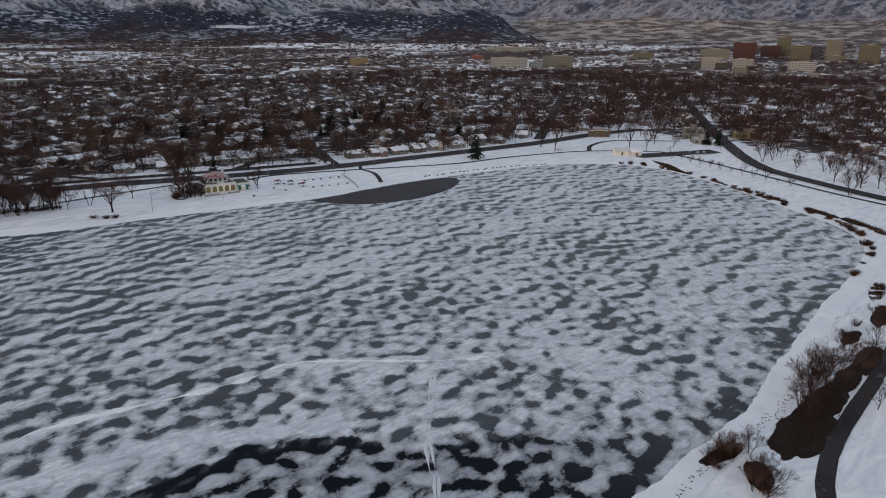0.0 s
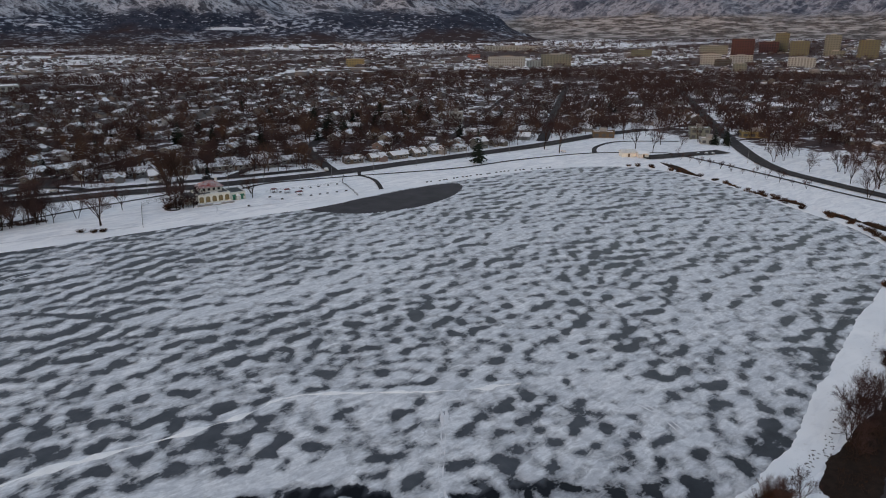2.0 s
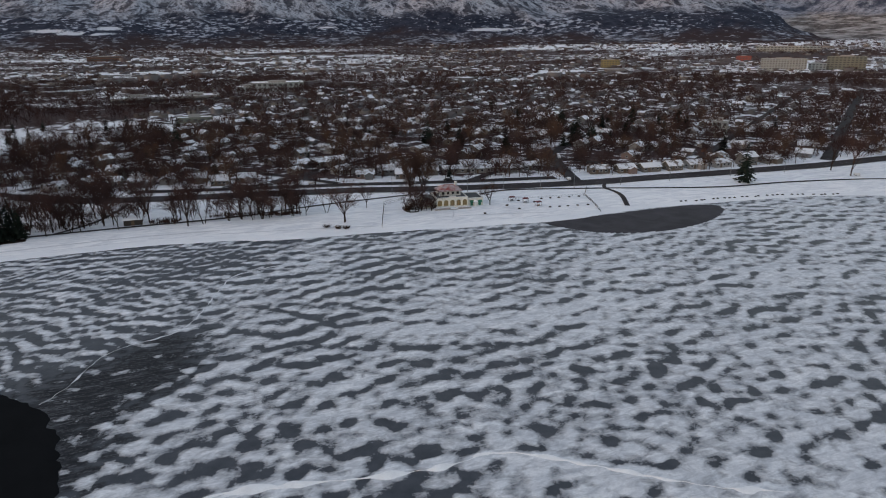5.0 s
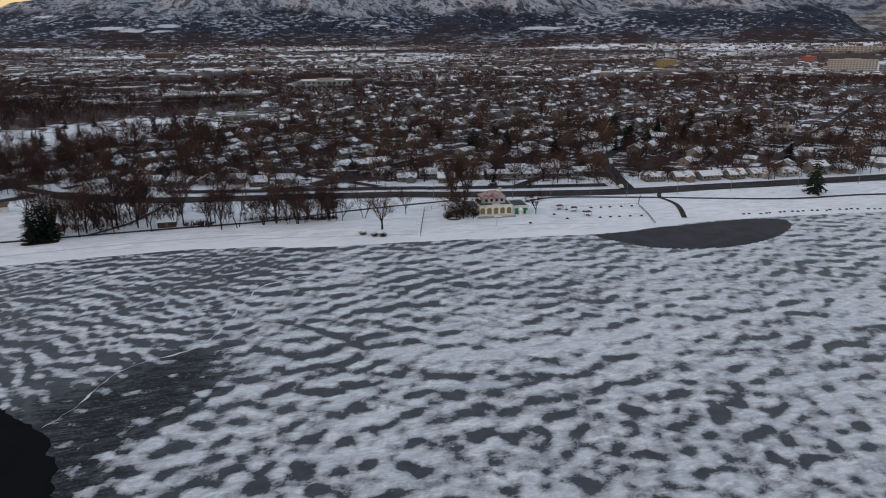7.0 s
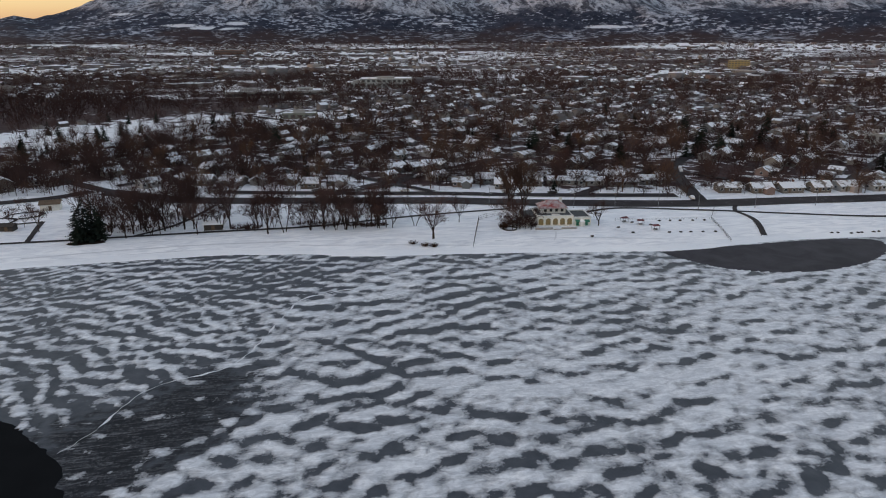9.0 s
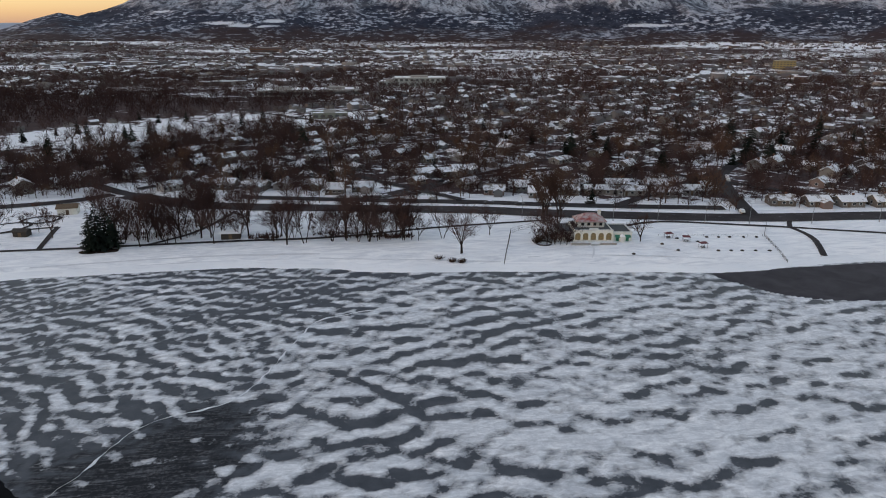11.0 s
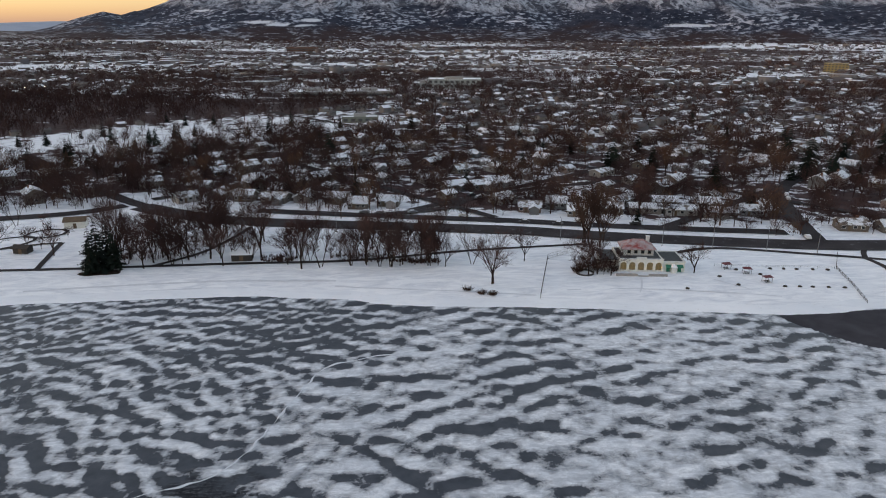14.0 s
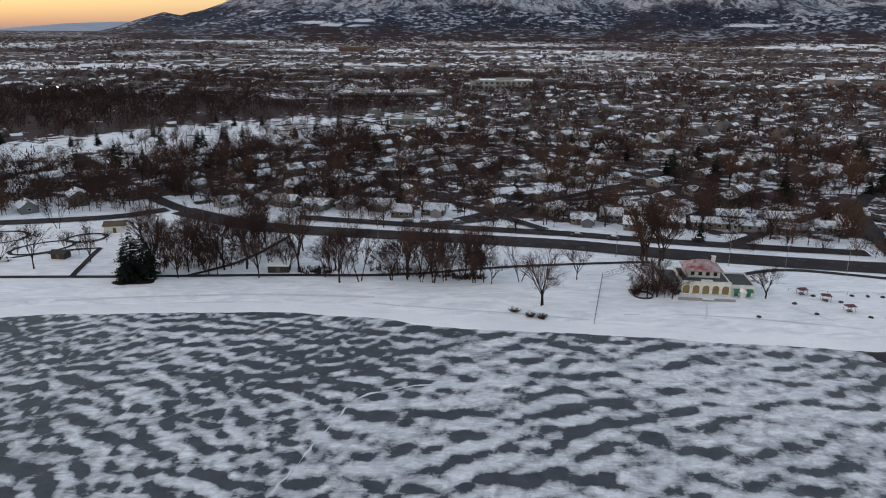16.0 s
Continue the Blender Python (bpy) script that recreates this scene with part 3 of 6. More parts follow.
# ---- the lake: wind-packed snow in drift rows over ice ----
def gauss_line(points, x, y, width, per=6):
    line, out = spline(points, per), np.zeros(x.shape)
    lo, hi = line.min(0) - 3.5 * width, line.max(0) + 3.5 * width
    at = (x > lo[0]) & (x < hi[0]) & (y > lo[1]) & (y < hi[1])
    out[at] = np.exp(-(line_distance(line, x[at], y[at]) / width) ** 2)
    return out


def drift_rows(shape, cell, turns, wave, length, seed):
    """Bands of drifted snow, one field for each turn of the bands (degrees)."""
    g = np.random.default_rng(seed)
    f = np.fft.rfft2(g.standard_normal(shape))
    ky, kx = np.meshgrid(np.fft.fftfreq(shape[0], cell), np.fft.rfftfreq(shape[1], cell), indexing="ij")
    out = []
    for t in turns:
        c, q = math.cos(radians(t)), math.sin(radians(t))
        across, run = np.abs(-kx * q + ky * c), kx * c + ky * q
        h = np.fft.irfft2(f * np.exp(-((across - 1 / wave) * wave / 0.55) ** 2 - (run * length) ** 2), shape)
        out.append(h / h.std())
    return out


def build_lake():
    cell = 0.9
    gx, gy = np.arange(-264, 302, cell), np.arange(-176, 182, cell)
    x, y = np.meshgrid(gx, gy)
    side = -line_distance(np.vstack([SHORE, SHORE[:1]]), x, y) * np.where(inside(SHORE, x, y), 1, -1)
    # the way the drifts run: mostly along x, fanning out west of the old ridge
    west = smoothstep(-5, 5, np.interp(y, [0, 60, 72, 88, 100, 118, 128, 136, 146, 175], [-80, -62, -51, -38, -28, -22, -13, -2, -8, -25]) - x)
    hints = ((-6, 130, 14), (25, 73, -6), (89, 72, 9), (116, 49, 2), (86, -2, 10), (93, -16, 12), (99, -52, 12), (121, -35, 2), (-10, 64, 8), (-15, -8, 4), (198, -33, -10), (64, 120, 5), (120, 59, 13), (98, 37, 20), (26, 21, 6), (62, 87, -4), (88, 87, 16), (240, 60, -6), (200, 120, -8))
    top, low = np.zeros(x.shape), np.full(x.shape, 1e-9)
    for a, b, t in hints:
        wgt = 1 / (400 + (x - a) ** 2 + (y - b) ** 2) ** 1.5
        top, low = top + wgt * t, low + wgt
    turn = top / low * (1 - west) + west * np.interp(y, [70, 100, 125, 165], [-48, -36, -20, -4])
    turns = [-60, -45, -30, -15, 0, 15, 30]
    u = np.clip((turn + 60) / 15, 0, 5.999)
    i0, fr = u.astype(int), u - u.astype(int)

    def turned(wave, length, seed):
        fields = np.array(drift_rows(x.shape, cell, turns, wave, length, seed))
        pick = lambda i: np.take_along_axis(fields, i[None], 0)[0]
        return (pick(i0) * (1 - fr) + pick(i0 + 1) * fr) / np.sqrt((1 - fr) ** 2 + fr ** 2 + 1.2 * fr * (1 - fr))

    rows_wide, rows_small = turned(8.2, 8.0, 3), turned(4.6, 4.5, 8)
    blots = turned(5.6, 2.2, 21)
    broad = turned(70, 30, 5)
    g = np.random.default_rng(44)
    k = np.hypot(*np.meshgrid(np.fft.fftfreq(x.shape[0], cell), np.fft.rfftfreq(x.shape[1], cell), indexing="ij"))
    puffs = np.fft.irfft2(np.fft.rfft2(g.standard_normal(x.shape)) * np.exp(-((k - 1 / 7.0) * 7.0 / 0.6) ** 2), x.shape)
    puffs /= puffs.std()
    near = smoothstep(70, 10, y) * (1 - smoothstep(90, 160, x))
    s = rows_wide * (1 - 0.5 * near) * (1 - 0.4 * west) + (0.35 + 0.35 * west) * rows_small + (0.4 + 0.3 * west) * blots + puffs * (0.35 + 0.6 * near * (1 - 0.6 * west))
    s = s / 1.2 + 0.30 * broad + 0.36 + 0.36 * smoothstep(20, 105, x) - 0.26 * smoothstep(25, -30, x) + 0.10 * smoothstep(140, 230, x)
    s = s - west * (0.22 + 0.2 * smoothstep(90, 60, y))
    s = s - 0.55 * np.exp(-np.maximum(-side, 0) / 9) * (x < 110) * (y > 100)
    # pale lanes and drifts
    s = s + 1.7 * gauss_line([(8, 74), (23, 69), (36, 65.5), (52, 65), (67, 67), (80, 69), (97, 63)], x, y, 2.8)
    s = s + 2.4 * gauss_line([(-42, 3), (-35, 0.6), (-27, -0.6), (-18, -1.5), (-9, -4.5), (0, -8.0), (7.4, -11), (18, -14)], x, y, 2.9)
    s = s + 1.7 * gauss_line([(-33, 13.4), (-24, 16.2), (-14, 14.4), (-3.5, 13.4), (8, 11.9), (18, 11.8), (28, 8.4), (40, 0), (52, -7), (62, -14.7)], x, y, 1.5)
    s = s + 0.9 * gauss_line([(48, -10), (36, -22.7), (29.8, -29.6), (25.2, -36.4), (22, -42), (14, -52)], x, y, 1.2)
    s = s + 0.9 * gauss_line([(28, 7), (40, -2), (52, -9), (64, -15), (77, -28)], x, y, 6.0)
    s = s + 0.7 * gauss_line([(79, -18), (77.7, -30), (75, -42), (77, -50)], x, y, 2.5)
    s = s + 0.9 * gauss_line([(-60, 60), (-51, 70), (-44.6, 77.5), (-37, 87), (-27, 100), (-21.6, 118), (-11.7, 128), (-1, 132.7), (14, 135)], x, y, 0.9)
    # refrozen leads and cracks, and a ridge's shadow line drawn as thin snow
    bank = gauss_line([(184, -41.5), (160, -45), (140, -48.8), (122, -52.6), (108.6, -56), (93.5, -57.5), (81, -60.5), (70, -60.5), (62, -60), (50, -62.0), (42, -64)], x, y, 1.7)
    s = s - (1.5 + 0.8 * rows_small) * bank
    s = s - 1.6 * gauss_line([(-13, 99), (-5, 92.5), (2, 84), (8, 72)], x, y, 1.1)
    s = s - 1.8 * gauss_line([(150, 60), (137, 53), (124, 47), (115, 48)], x, y, 1.6)
    s = s - 1.8 * gauss_line([(148, 0), (133, -8), (117, -13), (110, -13.5), (94, -18)], x, y, 1.1)
    # dark line north of the ridge: its shadow, made by thinning the snow
    s = s - 1.3 * gauss_line([(6, 14.5), (18, 14.2), (29, 10.5), (41, 2.2), (53, -5), (64, -12.6)], x, y, 0.9)
    s = s - 1.5 * gauss_line([(-14, 120), (4, 122), (24, 117), (40, 119)], x, y, 1.0)
    # black young ice off the near bank, and the wind-swept stretch by the open water
    rim = np.interp(x, [-70, -20, 0, 11, 17, 22, 30, 47, 70, 90, 110], [-16, -13.8, -11.8, -17, -20.5, -28, -33, -42, -52, -58, -66])
    young = smoothstep(-0.8, 1.8, rim - y + 1.5 * rows_small)
    s = s - young * (0.25 + 3.4 * np.exp(-((y - rim + 2.0) / 2.2) ** 2) * (1 - smoothstep(17, 23, x)))
    pool = spline([(-64, 66), (-52, 74), (-36, 88), (-30, 80), (-30, 68), (-35, 58), (-43, 48), (-47, 32), (-58, 20)], 6, True)
    pd, at = np.full(x.shape, -60.0), (np.abs(x + 45) < 60) & (np.abs(y - 55) < 75)
    pd[at] = line_distance(np.vstack([pool, pool[:1]]), x[at], y[at]) * np.where(inside(pool, x[at], y[at]), 1, -1)
    swept = smoothstep(-6, 5, pd + 3.0 * blots)
    s = s - 2.1 * swept
    hole = inside(THAW, x, y) | inside(OPEN, x, y)
    s = np.where(hole, -2.0, s)
    young = np.maximum(young * (1 - 0.6 * smoothstep(28, 75, x)), 0.3 * np.clip(bank, 0, 1))
    z = np.where(hole | (side > -1.0), 0.0, 0.06 * smoothstep(-0.6, 1.6, s))
    keep = side < 2.0
    h, w = x.shape
    i = np.arange(h * w).reshape(h, w)
    f = np.stack([i[:-1, :-1], i[:-1, 1:], i[1:, 1:], i[1:, :-1]], -1)
    ok = keep[:-1, :-1] & keep[:-1, 1:] & keep[1:, 1:] & keep[1:, :-1]
    f = f[ok]
    used = np.zeros(h * w, bool)
    used[f.ravel()] = True
    index = np.cumsum(used) - 1
    ob = mesh_object("lake_ice", np.stack([x, y, z], -1).reshape(-1, 3)[used], index[f], MAT_LAKE, smooth=True)
    for name, value in (("snow_depth", s), ("young_ice", young), ("swept", swept)):
        a = ob.data.attributes.new(name, "FLOAT", "POINT")
        a.data.foreach_set("value", value.reshape(-1)[used].astype(np.float32))
    return tagged(ob, "frozen lake with rows of wind-blown snow patches", "lake", kind="structure")


build_lake()


def shore_rim():
    """The wind-packed edge of snow where the land meets the ice."""
    d = np.gradient(np.vstack([SHORE[-1:], SHORE, SHORE[:1]]), axis=0)[1:-1]
    d /= np.linalg.norm(d, axis=1)[:, None]
    out = np.stack([-d[:, 1], d[:, 0]], 1)
    if inside(SHORE, *(SHORE[0] + out[0])):
        out = -out
    fine = spline(SHORE, 6, True)
    out = spline(out, 6, True)
    wob = np.array([0.45 * noise.noise(Vector((a * 0.35, b * 0.35, 4))) + 0.2 * noise.noise(Vector((a, b, 6))) for a, b in fine])
    vs = []
    for off, lift in ((5.5, 0.05), (2.0, 0.14), (0.0, 0.13), (-0.7, 0.08), (-1.25, -0.06)):
        p = fine + out * (off + (wob if off < 1 else 0))[:, None] if off < 1 else fine + out * off
        z = ground_z(p[:, 0], p[:, 1]) + lift if off > 0 else np.full(len(p), lift)
        vs.append(np.c_[p, z])
    n = len(fine)
    i = np.arange(5 * n).reshape(5, n)
    j = np.roll(i, -1, axis=1)
    f = np.stack([i[:-1], i[1:], j[1:], j[:-1]], -1).reshape(-1, 4)
    return tagged(mesh_object("shore_snow", np.concatenate(vs), f, MAT_SNOW, smooth=True), "packed snow edge along the frozen shore", "snow", kind="structure")


shore_rim()


# ---- roads and paths ----
def strip(name, line, width, mat, label, category, lift=0.06, jag=0.0, kind="structure"):
    line = np.array(line, float)
    seg = np.hypot(*np.diff(line, axis=0).T)
    total = np.r_[0, np.cumsum(seg)]
    n = max(3, int(total[-1] / max(3.0, width * 0.6)))
    s = np.linspace(0, total[-1], n)
    p = np.stack([np.interp(s, total, line[:, 0]), np.interp(s, total, line[:, 1])], 1)
    d = np.gradient(p, axis=0)
    d /= np.linalg.norm(d, axis=1)[:, None] + 1e-9
    side = np.stack([-d[:, 1], d[:, 0]], 1)
    wl = width / 2 + jag * np.array([noise.noise(Vector((a * 0.3, b * 0.3, 2))) for a, b in p])
    wr = width / 2 + jag * np.array([noise.noise(Vector((a * 0.3, b * 0.3, 9))) for a, b in p])
    rows = [p + side * (wl * 1.0)[:, None] * k if k > 0 else p + side * wr[:, None] * k for k in (1, 0.5, 0, -0.5, -1)]
    vs = np.concatenate([np.c_[r, ground_z(r[:, 0], r[:, 1]) + lift] for r in rows])
    i = np.arange(5 * n).reshape(5, n)
    f = np.stack([i[:-1, :-1], i[1:, :-1], i[1:, 1:], i[:-1, 1:]], -1).reshape(-1, 4)
    return tagged(mesh_object(name, vs, f, mat), label, category, kind=kind)


for k, (line, width) in enumerate(ROADS):
    strip("road", line, width, MAT_ASPHALT, "dark wet asphalt street with slush at its edges", "road", 0.20 + 0.02 * k, 0.4)
WALKS = [(spline([(-230, 196), (-139, 199), (-102, 200), (-56, 202), (-15, 203), (22, 211), (62, 216), (70, 216)], 6), 2.2),
         (spline([(-81, 201), (-69, 214), (-62, 231), (-58, 246)], 6), 2.0),
         (spline([(-117, 200), (-121, 222), (-122, 229)], 6), 2.0),
         (spline([(95, 204), (114, 209), (142, 201), (160, 195), (178, 188), (215, 176), (258, 172), (310, 158), (345, 128)], 6), 2.4),
         (spline([(160, 195), (168, 206), (185, 213), (200, 204)], 6), 1.8),
         (spline([(310, 158), (330, 172), (360, 176), (392, 150)], 6), 3.0),
         (spline([(345, 128), (336, 92), (322, 50), (307, 10), (296, -30), (276, -70)], 6), 2.4),
         (spline([(-165, 212), (-150, 216), (-133, 226), (-122, 229)], 6), 1.6)]
for line, width in WALKS:
    strip("footpath", line, width, MAT_ASPHALT, "narrow cleared asphalt footpath through the snow", "path", 0.12, 0.15)
strip("park_path", spline([(150, -70.5), (131, -73.2), (113, -76), (95, -78.3), (83, -80.4), (73, -83.2), (66, -86.5), (56, -94), (46, -110)], 8), 3.0, MAT_ASPHALT, "curving cleared asphalt park path", "path", 0.12, 0.2)


# ---- mountains and far hills ----
def skyline(az):
    """Height of the crest over the plain by direction from straight ahead."""
    return np.interp(az, [-60, -34, -31, -28, -26.2, -24.8, -23.0, -21.4, -20.2, -18.8, -16.7, -12, -5, 5, 15, 25, 38, 44, 47, 50],
                     [60, 60, 60, 60, 61, 86, 134, 170, 152, 180, 230, 320, 420, 470, 430, 360, 330, 250, 140, 62])


# open snow on the slopes: bearing, height, half widths of both
SNOWFIELDS = ((-10.3, 112, 2.0, 9), (-8.0, 98, 2.6, 6), (-6.4, 122, 1.1, 10), (23.2, 104, 3.0, 8), (18.8, 168, 1.3, 4), (9.6, 124, 1.6, 6), (-14.5, 168, 1.2, 6), (27.5, 112, 2.2, 5))


def build_mountain(name, r0, r1, az0, az1, crest, na, nr, label, rough, mat=MAT_MOUNTAIN):
    az = np.linspace(az0, az1, na)
    u = np.linspace(0, 1, nr)
    a, t = np.meshgrid(az, u)
    r = r0 + (r1 - r0) * t
    x, y = r * np.sin(np.radians(a)), r * np.cos(np.radians(a))
    low = land_height(x, y)
    prof = np.where(t < 0.75, smoothstep(0.0, 0.78, t) ** 1.15, 1 - 0.25 * smoothstep(0.78, 1, t))
    n1 = np.array([noise.hetero_terrain(Vector((p * 0.0016, q * 0.0016, 5)), 1.0, 2.1, 7, 0.7) for p, q in zip(x.ravel(), y.ravel())]).reshape(x.shape)
    n2 = np.array([noise.noise(Vector((p * 0.007, q * 0.007, 2))) + 0.5 * noise.noise(Vector((p * 0.017, q * 0.017, 4))) for p, q in zip(x.ravel(), y.ravel())]).reshape(x.shape)
    spurs = np.array([0.35 - 2 * abs(noise.noise(Vector((p * 11, q * 0.0011, 8)))) for p, q in zip(np.radians(a).ravel(), r.ravel())]).reshape(x.shape)
    h = (crest(a) - 60) * prof
    z = low - 4 + h + rough * (0.12 + 0.88 * smoothstep(-23, -10, a)) * prof * (1 - 0.75 * smoothstep(0.62, 0.76, t) * (1 - smoothstep(0.8, 0.9, t))) * (70 * (n1 - 1.0) + 26 * n2 + 55 * spurs)
    z[0] -= 6
    i = np.arange(na * nr).reshape(nr, na)
    f = np.stack([i[:-1, :-1], i[:-1, 1:], i[1:, 1:], i[1:, :-1]], -1).reshape(-1, 4)
    ob = mesh_object(name, np.stack([x, y, z], -1).reshape(-1, 3), f, mat, smooth=True)
    field = np.zeros(x.shape)
    for fa, fz, wa, wz in SNOWFIELDS:
        field = np.maximum(field, np.exp(-((a - fa) / wa) ** 2 - ((z - fz) / wz) ** 2))
    at = ob.data.attributes.new("snowfield", "FLOAT", "POINT")
    at.data.foreach_set("value", field.ravel().astype(np.float32))
    return tagged(ob, label, "mountain", kind="structure")


build_mountain("mountain_range", 3000, 4850, -27, 50, skyline, 330, 70, "steep forested mountain range streaked with snow", 1.0)
build_mountain("pale_range", 3450, 4900, 28, 98, lambda a: np.interp(a, [28, 34, 45, 60, 75, 98], [70, 330, 370, 400, 370, 340]), 290, 60, "snow-streaked mountain range coloured blue-grey by painted haze, over pale foothills", 1.3, MAT_PALE_RANGE)
# this ridge carries its haze as a pale blue surface colour
build_mountain("far_ridge", 4300, 4930, -60, -20, lambda a: np.interp(a, [-60, -33, -31, -28, -24.6, -20], [70, 64, 80, 104, 116, 120]), 120, 12, "low ridge on the horizon, pale blue haze in its colour", 0.1, MAT_HAZY)

# ---- trees ----
def limb(V, F, p, q, r0, r1, sides=3):
    d = (q - p).normalized()
    a = d.orthogonal().normalized()
    b = d.cross(a)
    n = len(V)
    for c, r in ((p, r0), (q, r1)):
        for k in range(sides):
            w = 2 * math.pi * k / sides
            V.append(c + (a * math.cos(w) + b * math.sin(w)) * r)
    for k in range(sides):
        j = (k + 1) % sides
        F.append((n + k, n + j, n + sides + j, n + sides + k))


def bare_tree_shapes(rng, h, spread, levels, kids, twigs, twig_w, stems=1):
    """Corners and faces of a leafless tree: trunk with its first limbs, and the crown of branches and twigs."""
    tv, tf, cv, cf = [], [], [], []

    def sway(d, angle):
        o = d.orthogonal().normalized()
        o.rotate(Matrix.Rotation(rng.uniform(0, 2 * math.pi), 3, d))
        return (d * math.cos(angle) + o * math.sin(angle)).normalized()

    def grow(p, d, length, r, level):
        q = p + d * length
        V, F = (tv, tf) if level <= 1 else (cv, cf)
        limb(V, F, p, q, r, r * 0.62, 6 if level == 0 else 4 if level == 1 else 3)
        if level == levels:
            for _ in range(twigs):
                s = p + d * length * rng.uniform(0.2, 1.0)
                e = sway(d, rng.uniform(0.2, 0.9))
                e.z += 0.12
                tip = s + e * length * rng.uniform(0.7, 1.3)
                o = e.orthogonal().normalized() * twig_w
                n = len(cv)
                cv.extend((s - o, s + o, tip))
                cf.append((n, n + 1, n + 2))
            return
        for k in range(kids[level]):
            c = sway(d, rng.uniform(0.30, 0.75) * spread)
            c.z += 0.10
            c.normalize()
            s = p + d * length * (rng.uniform(0.55, 1.0) if level else rng.uniform(0.45, 1.0))
            grow(s, c, length * (rng.uniform(0.85, 1.5) if level == 0 else rng.uniform(0.6, 0.85)), r * 0.58, level + 1)
        if level or stems == 1:
            grow(q, sway(d, 0.15 if level else 0.25), length * (0.6 if level else 0.95), r * 0.5, level + 1)

    for k in range(stems):
        lean = 0.06 if stems == 1 else 0.28
        d = Vector((rng.uniform(-lean, lean), rng.uniform(-lean, lean), 1)).normalized()
        base = Vector((d.x * 1.5, d.y * 1.5, -0.2)) if stems > 1 else Vector((0, 0, -0.2))
        grow(base, d, h * rng.uniform(0.19, 0.29), h * (0.017 if stems == 1 else 0.012), 0)
    return tv, tf, cv, cf


def bare_tree(seed, h, spread, mat, label, category="tree", stems=1):
    rng = random.Random(seed)
    tv, tf, cv, cf = bare_tree_shapes(rng, h, spread, 4, (4, 3, 2, 3) if stems == 1 else (3, 3, 2, 2), 3, 0.028, stems)
    ob = thing("bare_tree", 0, 0, -500, 0, label, category, "leafless trees")
    mesh_object("trunk", tv, tf, MAT_BARK, parent=ob)
    mesh_object("crown", cv, cf, mat, parent=ob)
    return ob


def conifer_shapes(rng, h, r, whorls=17, per=11):
    V, F, NV, NF = [], [], [], []
    limb(V, F, Vector((0, 0, -0.2)), Vector((0, 0, h * 0.97)), h * 0.02, 0.03, 6)
    for k in range(whorls):
        u = k / (whorls - 1)
        z0 = h * (0.08 + 0.9 * u)
        rr = r * (1 - u) ** 0.75 * (0.9 if k else 0.75) + 0.12
        for i in range(max(4, int(per * (1 - 0.5 * u)))):
            a = rng.uniform(0, 2 * math.pi)
            length = rr * rng.uniform(0.65, 1.12)
            tip = Vector((math.cos(a) * length, math.sin(a) * length, z0 - length * rng.uniform(0.12, 0.38)))
            root = Vector((0, 0, z0 + 0.15))
            side = Vector((-math.sin(a), math.cos(a), 0))
            for s in (0.3, 0.55, 0.8, 1.0):
                c = root.lerp(tip, s)
                w = length * 0.26 * (1.15 - 0.6 * s) + 0.12
                for m in range(3):
                    d = (side * rng.choice((-1, 1)) + Vector((math.cos(a), math.sin(a), rng.uniform(-0.7, 0.35))) * rng.uniform(0.2, 1)).normalized()
                    e = d.orthogonal().normalized() * w * 0.6
                    n = len(NV)
                    NV.extend((c - e, c + e, c + d * w * rng.uniform(0.8, 1.4)))
                    NF.append((n, n + 1, n + 2))
    return V, F, NV, NF


def conifer(seed, h, r, label):
    V, F, NV, NF = conifer_shapes(random.Random(seed), h, r)
    ob = thing("conifer", 0, 0, -500, 0, label, "tree", "evergreen trees")
    mesh_object("trunk", V, F, MAT_BARK, parent=ob)
    mesh_object("crown", NV, NF, MAT_NEEDLE, parent=ob)
    return ob


def shrub(seed, h, r, mat, label, stems=70):
    rng = random.Random(seed)
    V, F = [], []
    for _ in range(stems):
        a, o = rng.uniform(0, 2 * math.pi), rng.uniform(0, r * 0.5)
        p = Vector((math.cos(a) * o, math.sin(a) * o, -0.1))
        q = p + Vector((math.cos(a) * rng.uniform(0.1, 0.7) * r, math.sin(a) * rng.uniform(0.1, 0.7) * r, h * rng.uniform(0.55, 1.0)))
        limb(V, F, p, q, 0.03, 0.012, 3)
        for _ in range(7):
            s = p.lerp(q, rng.uniform(0.3, 1))
            d = Vector((rng.uniform(-1, 1), rng.uniform(-1, 1), rng.uniform(0.1, 1))) * h * 0.28
            e = d.orthogonal().normalized() * 0.03
            n = len(V)
            V.extend((s - e, s + e, s + d))
            F.append((n, n + 1, n + 2))
    ob = thing("shrub", 0, 0, -500, 0, label, "shrub", "leafless shrubs")
    mesh_object("branchwork", V, F, mat, parent=ob)
    return ob


def stand(proto, x, y, turn=0.0, dz=0.0, grow=1.0):
    """Set a copy of a tree or bush on the ground; the first one set is the thing itself."""
    m = pose(x, y, float(ground_z(x, y)) + dz, 0, 0, turn) @ Matrix.Diagonal((grow, grow, grow, 1))
    if proto.name not in USED:
        USED.add(proto.name)
        proto.matrix_basis = m
        return proto
    return copy_thing(proto, m @ Matrix.Diagonal((1 / proto.scale.x, 1 / proto.scale.y, 1 / proto.scale.z, 1)))


USED, PINES = set(), []
BARE = "tall bare brown tree with fine twigs over snow"
TREES = [bare_tree(11 + k, h, s, MAT_TWIG, BARE) for k, (h, s) in enumerate(((13, 1.0), (15, 0.9), (11, 1.1), (17, 0.8), (12, 1.15), (9, 1.0)))]
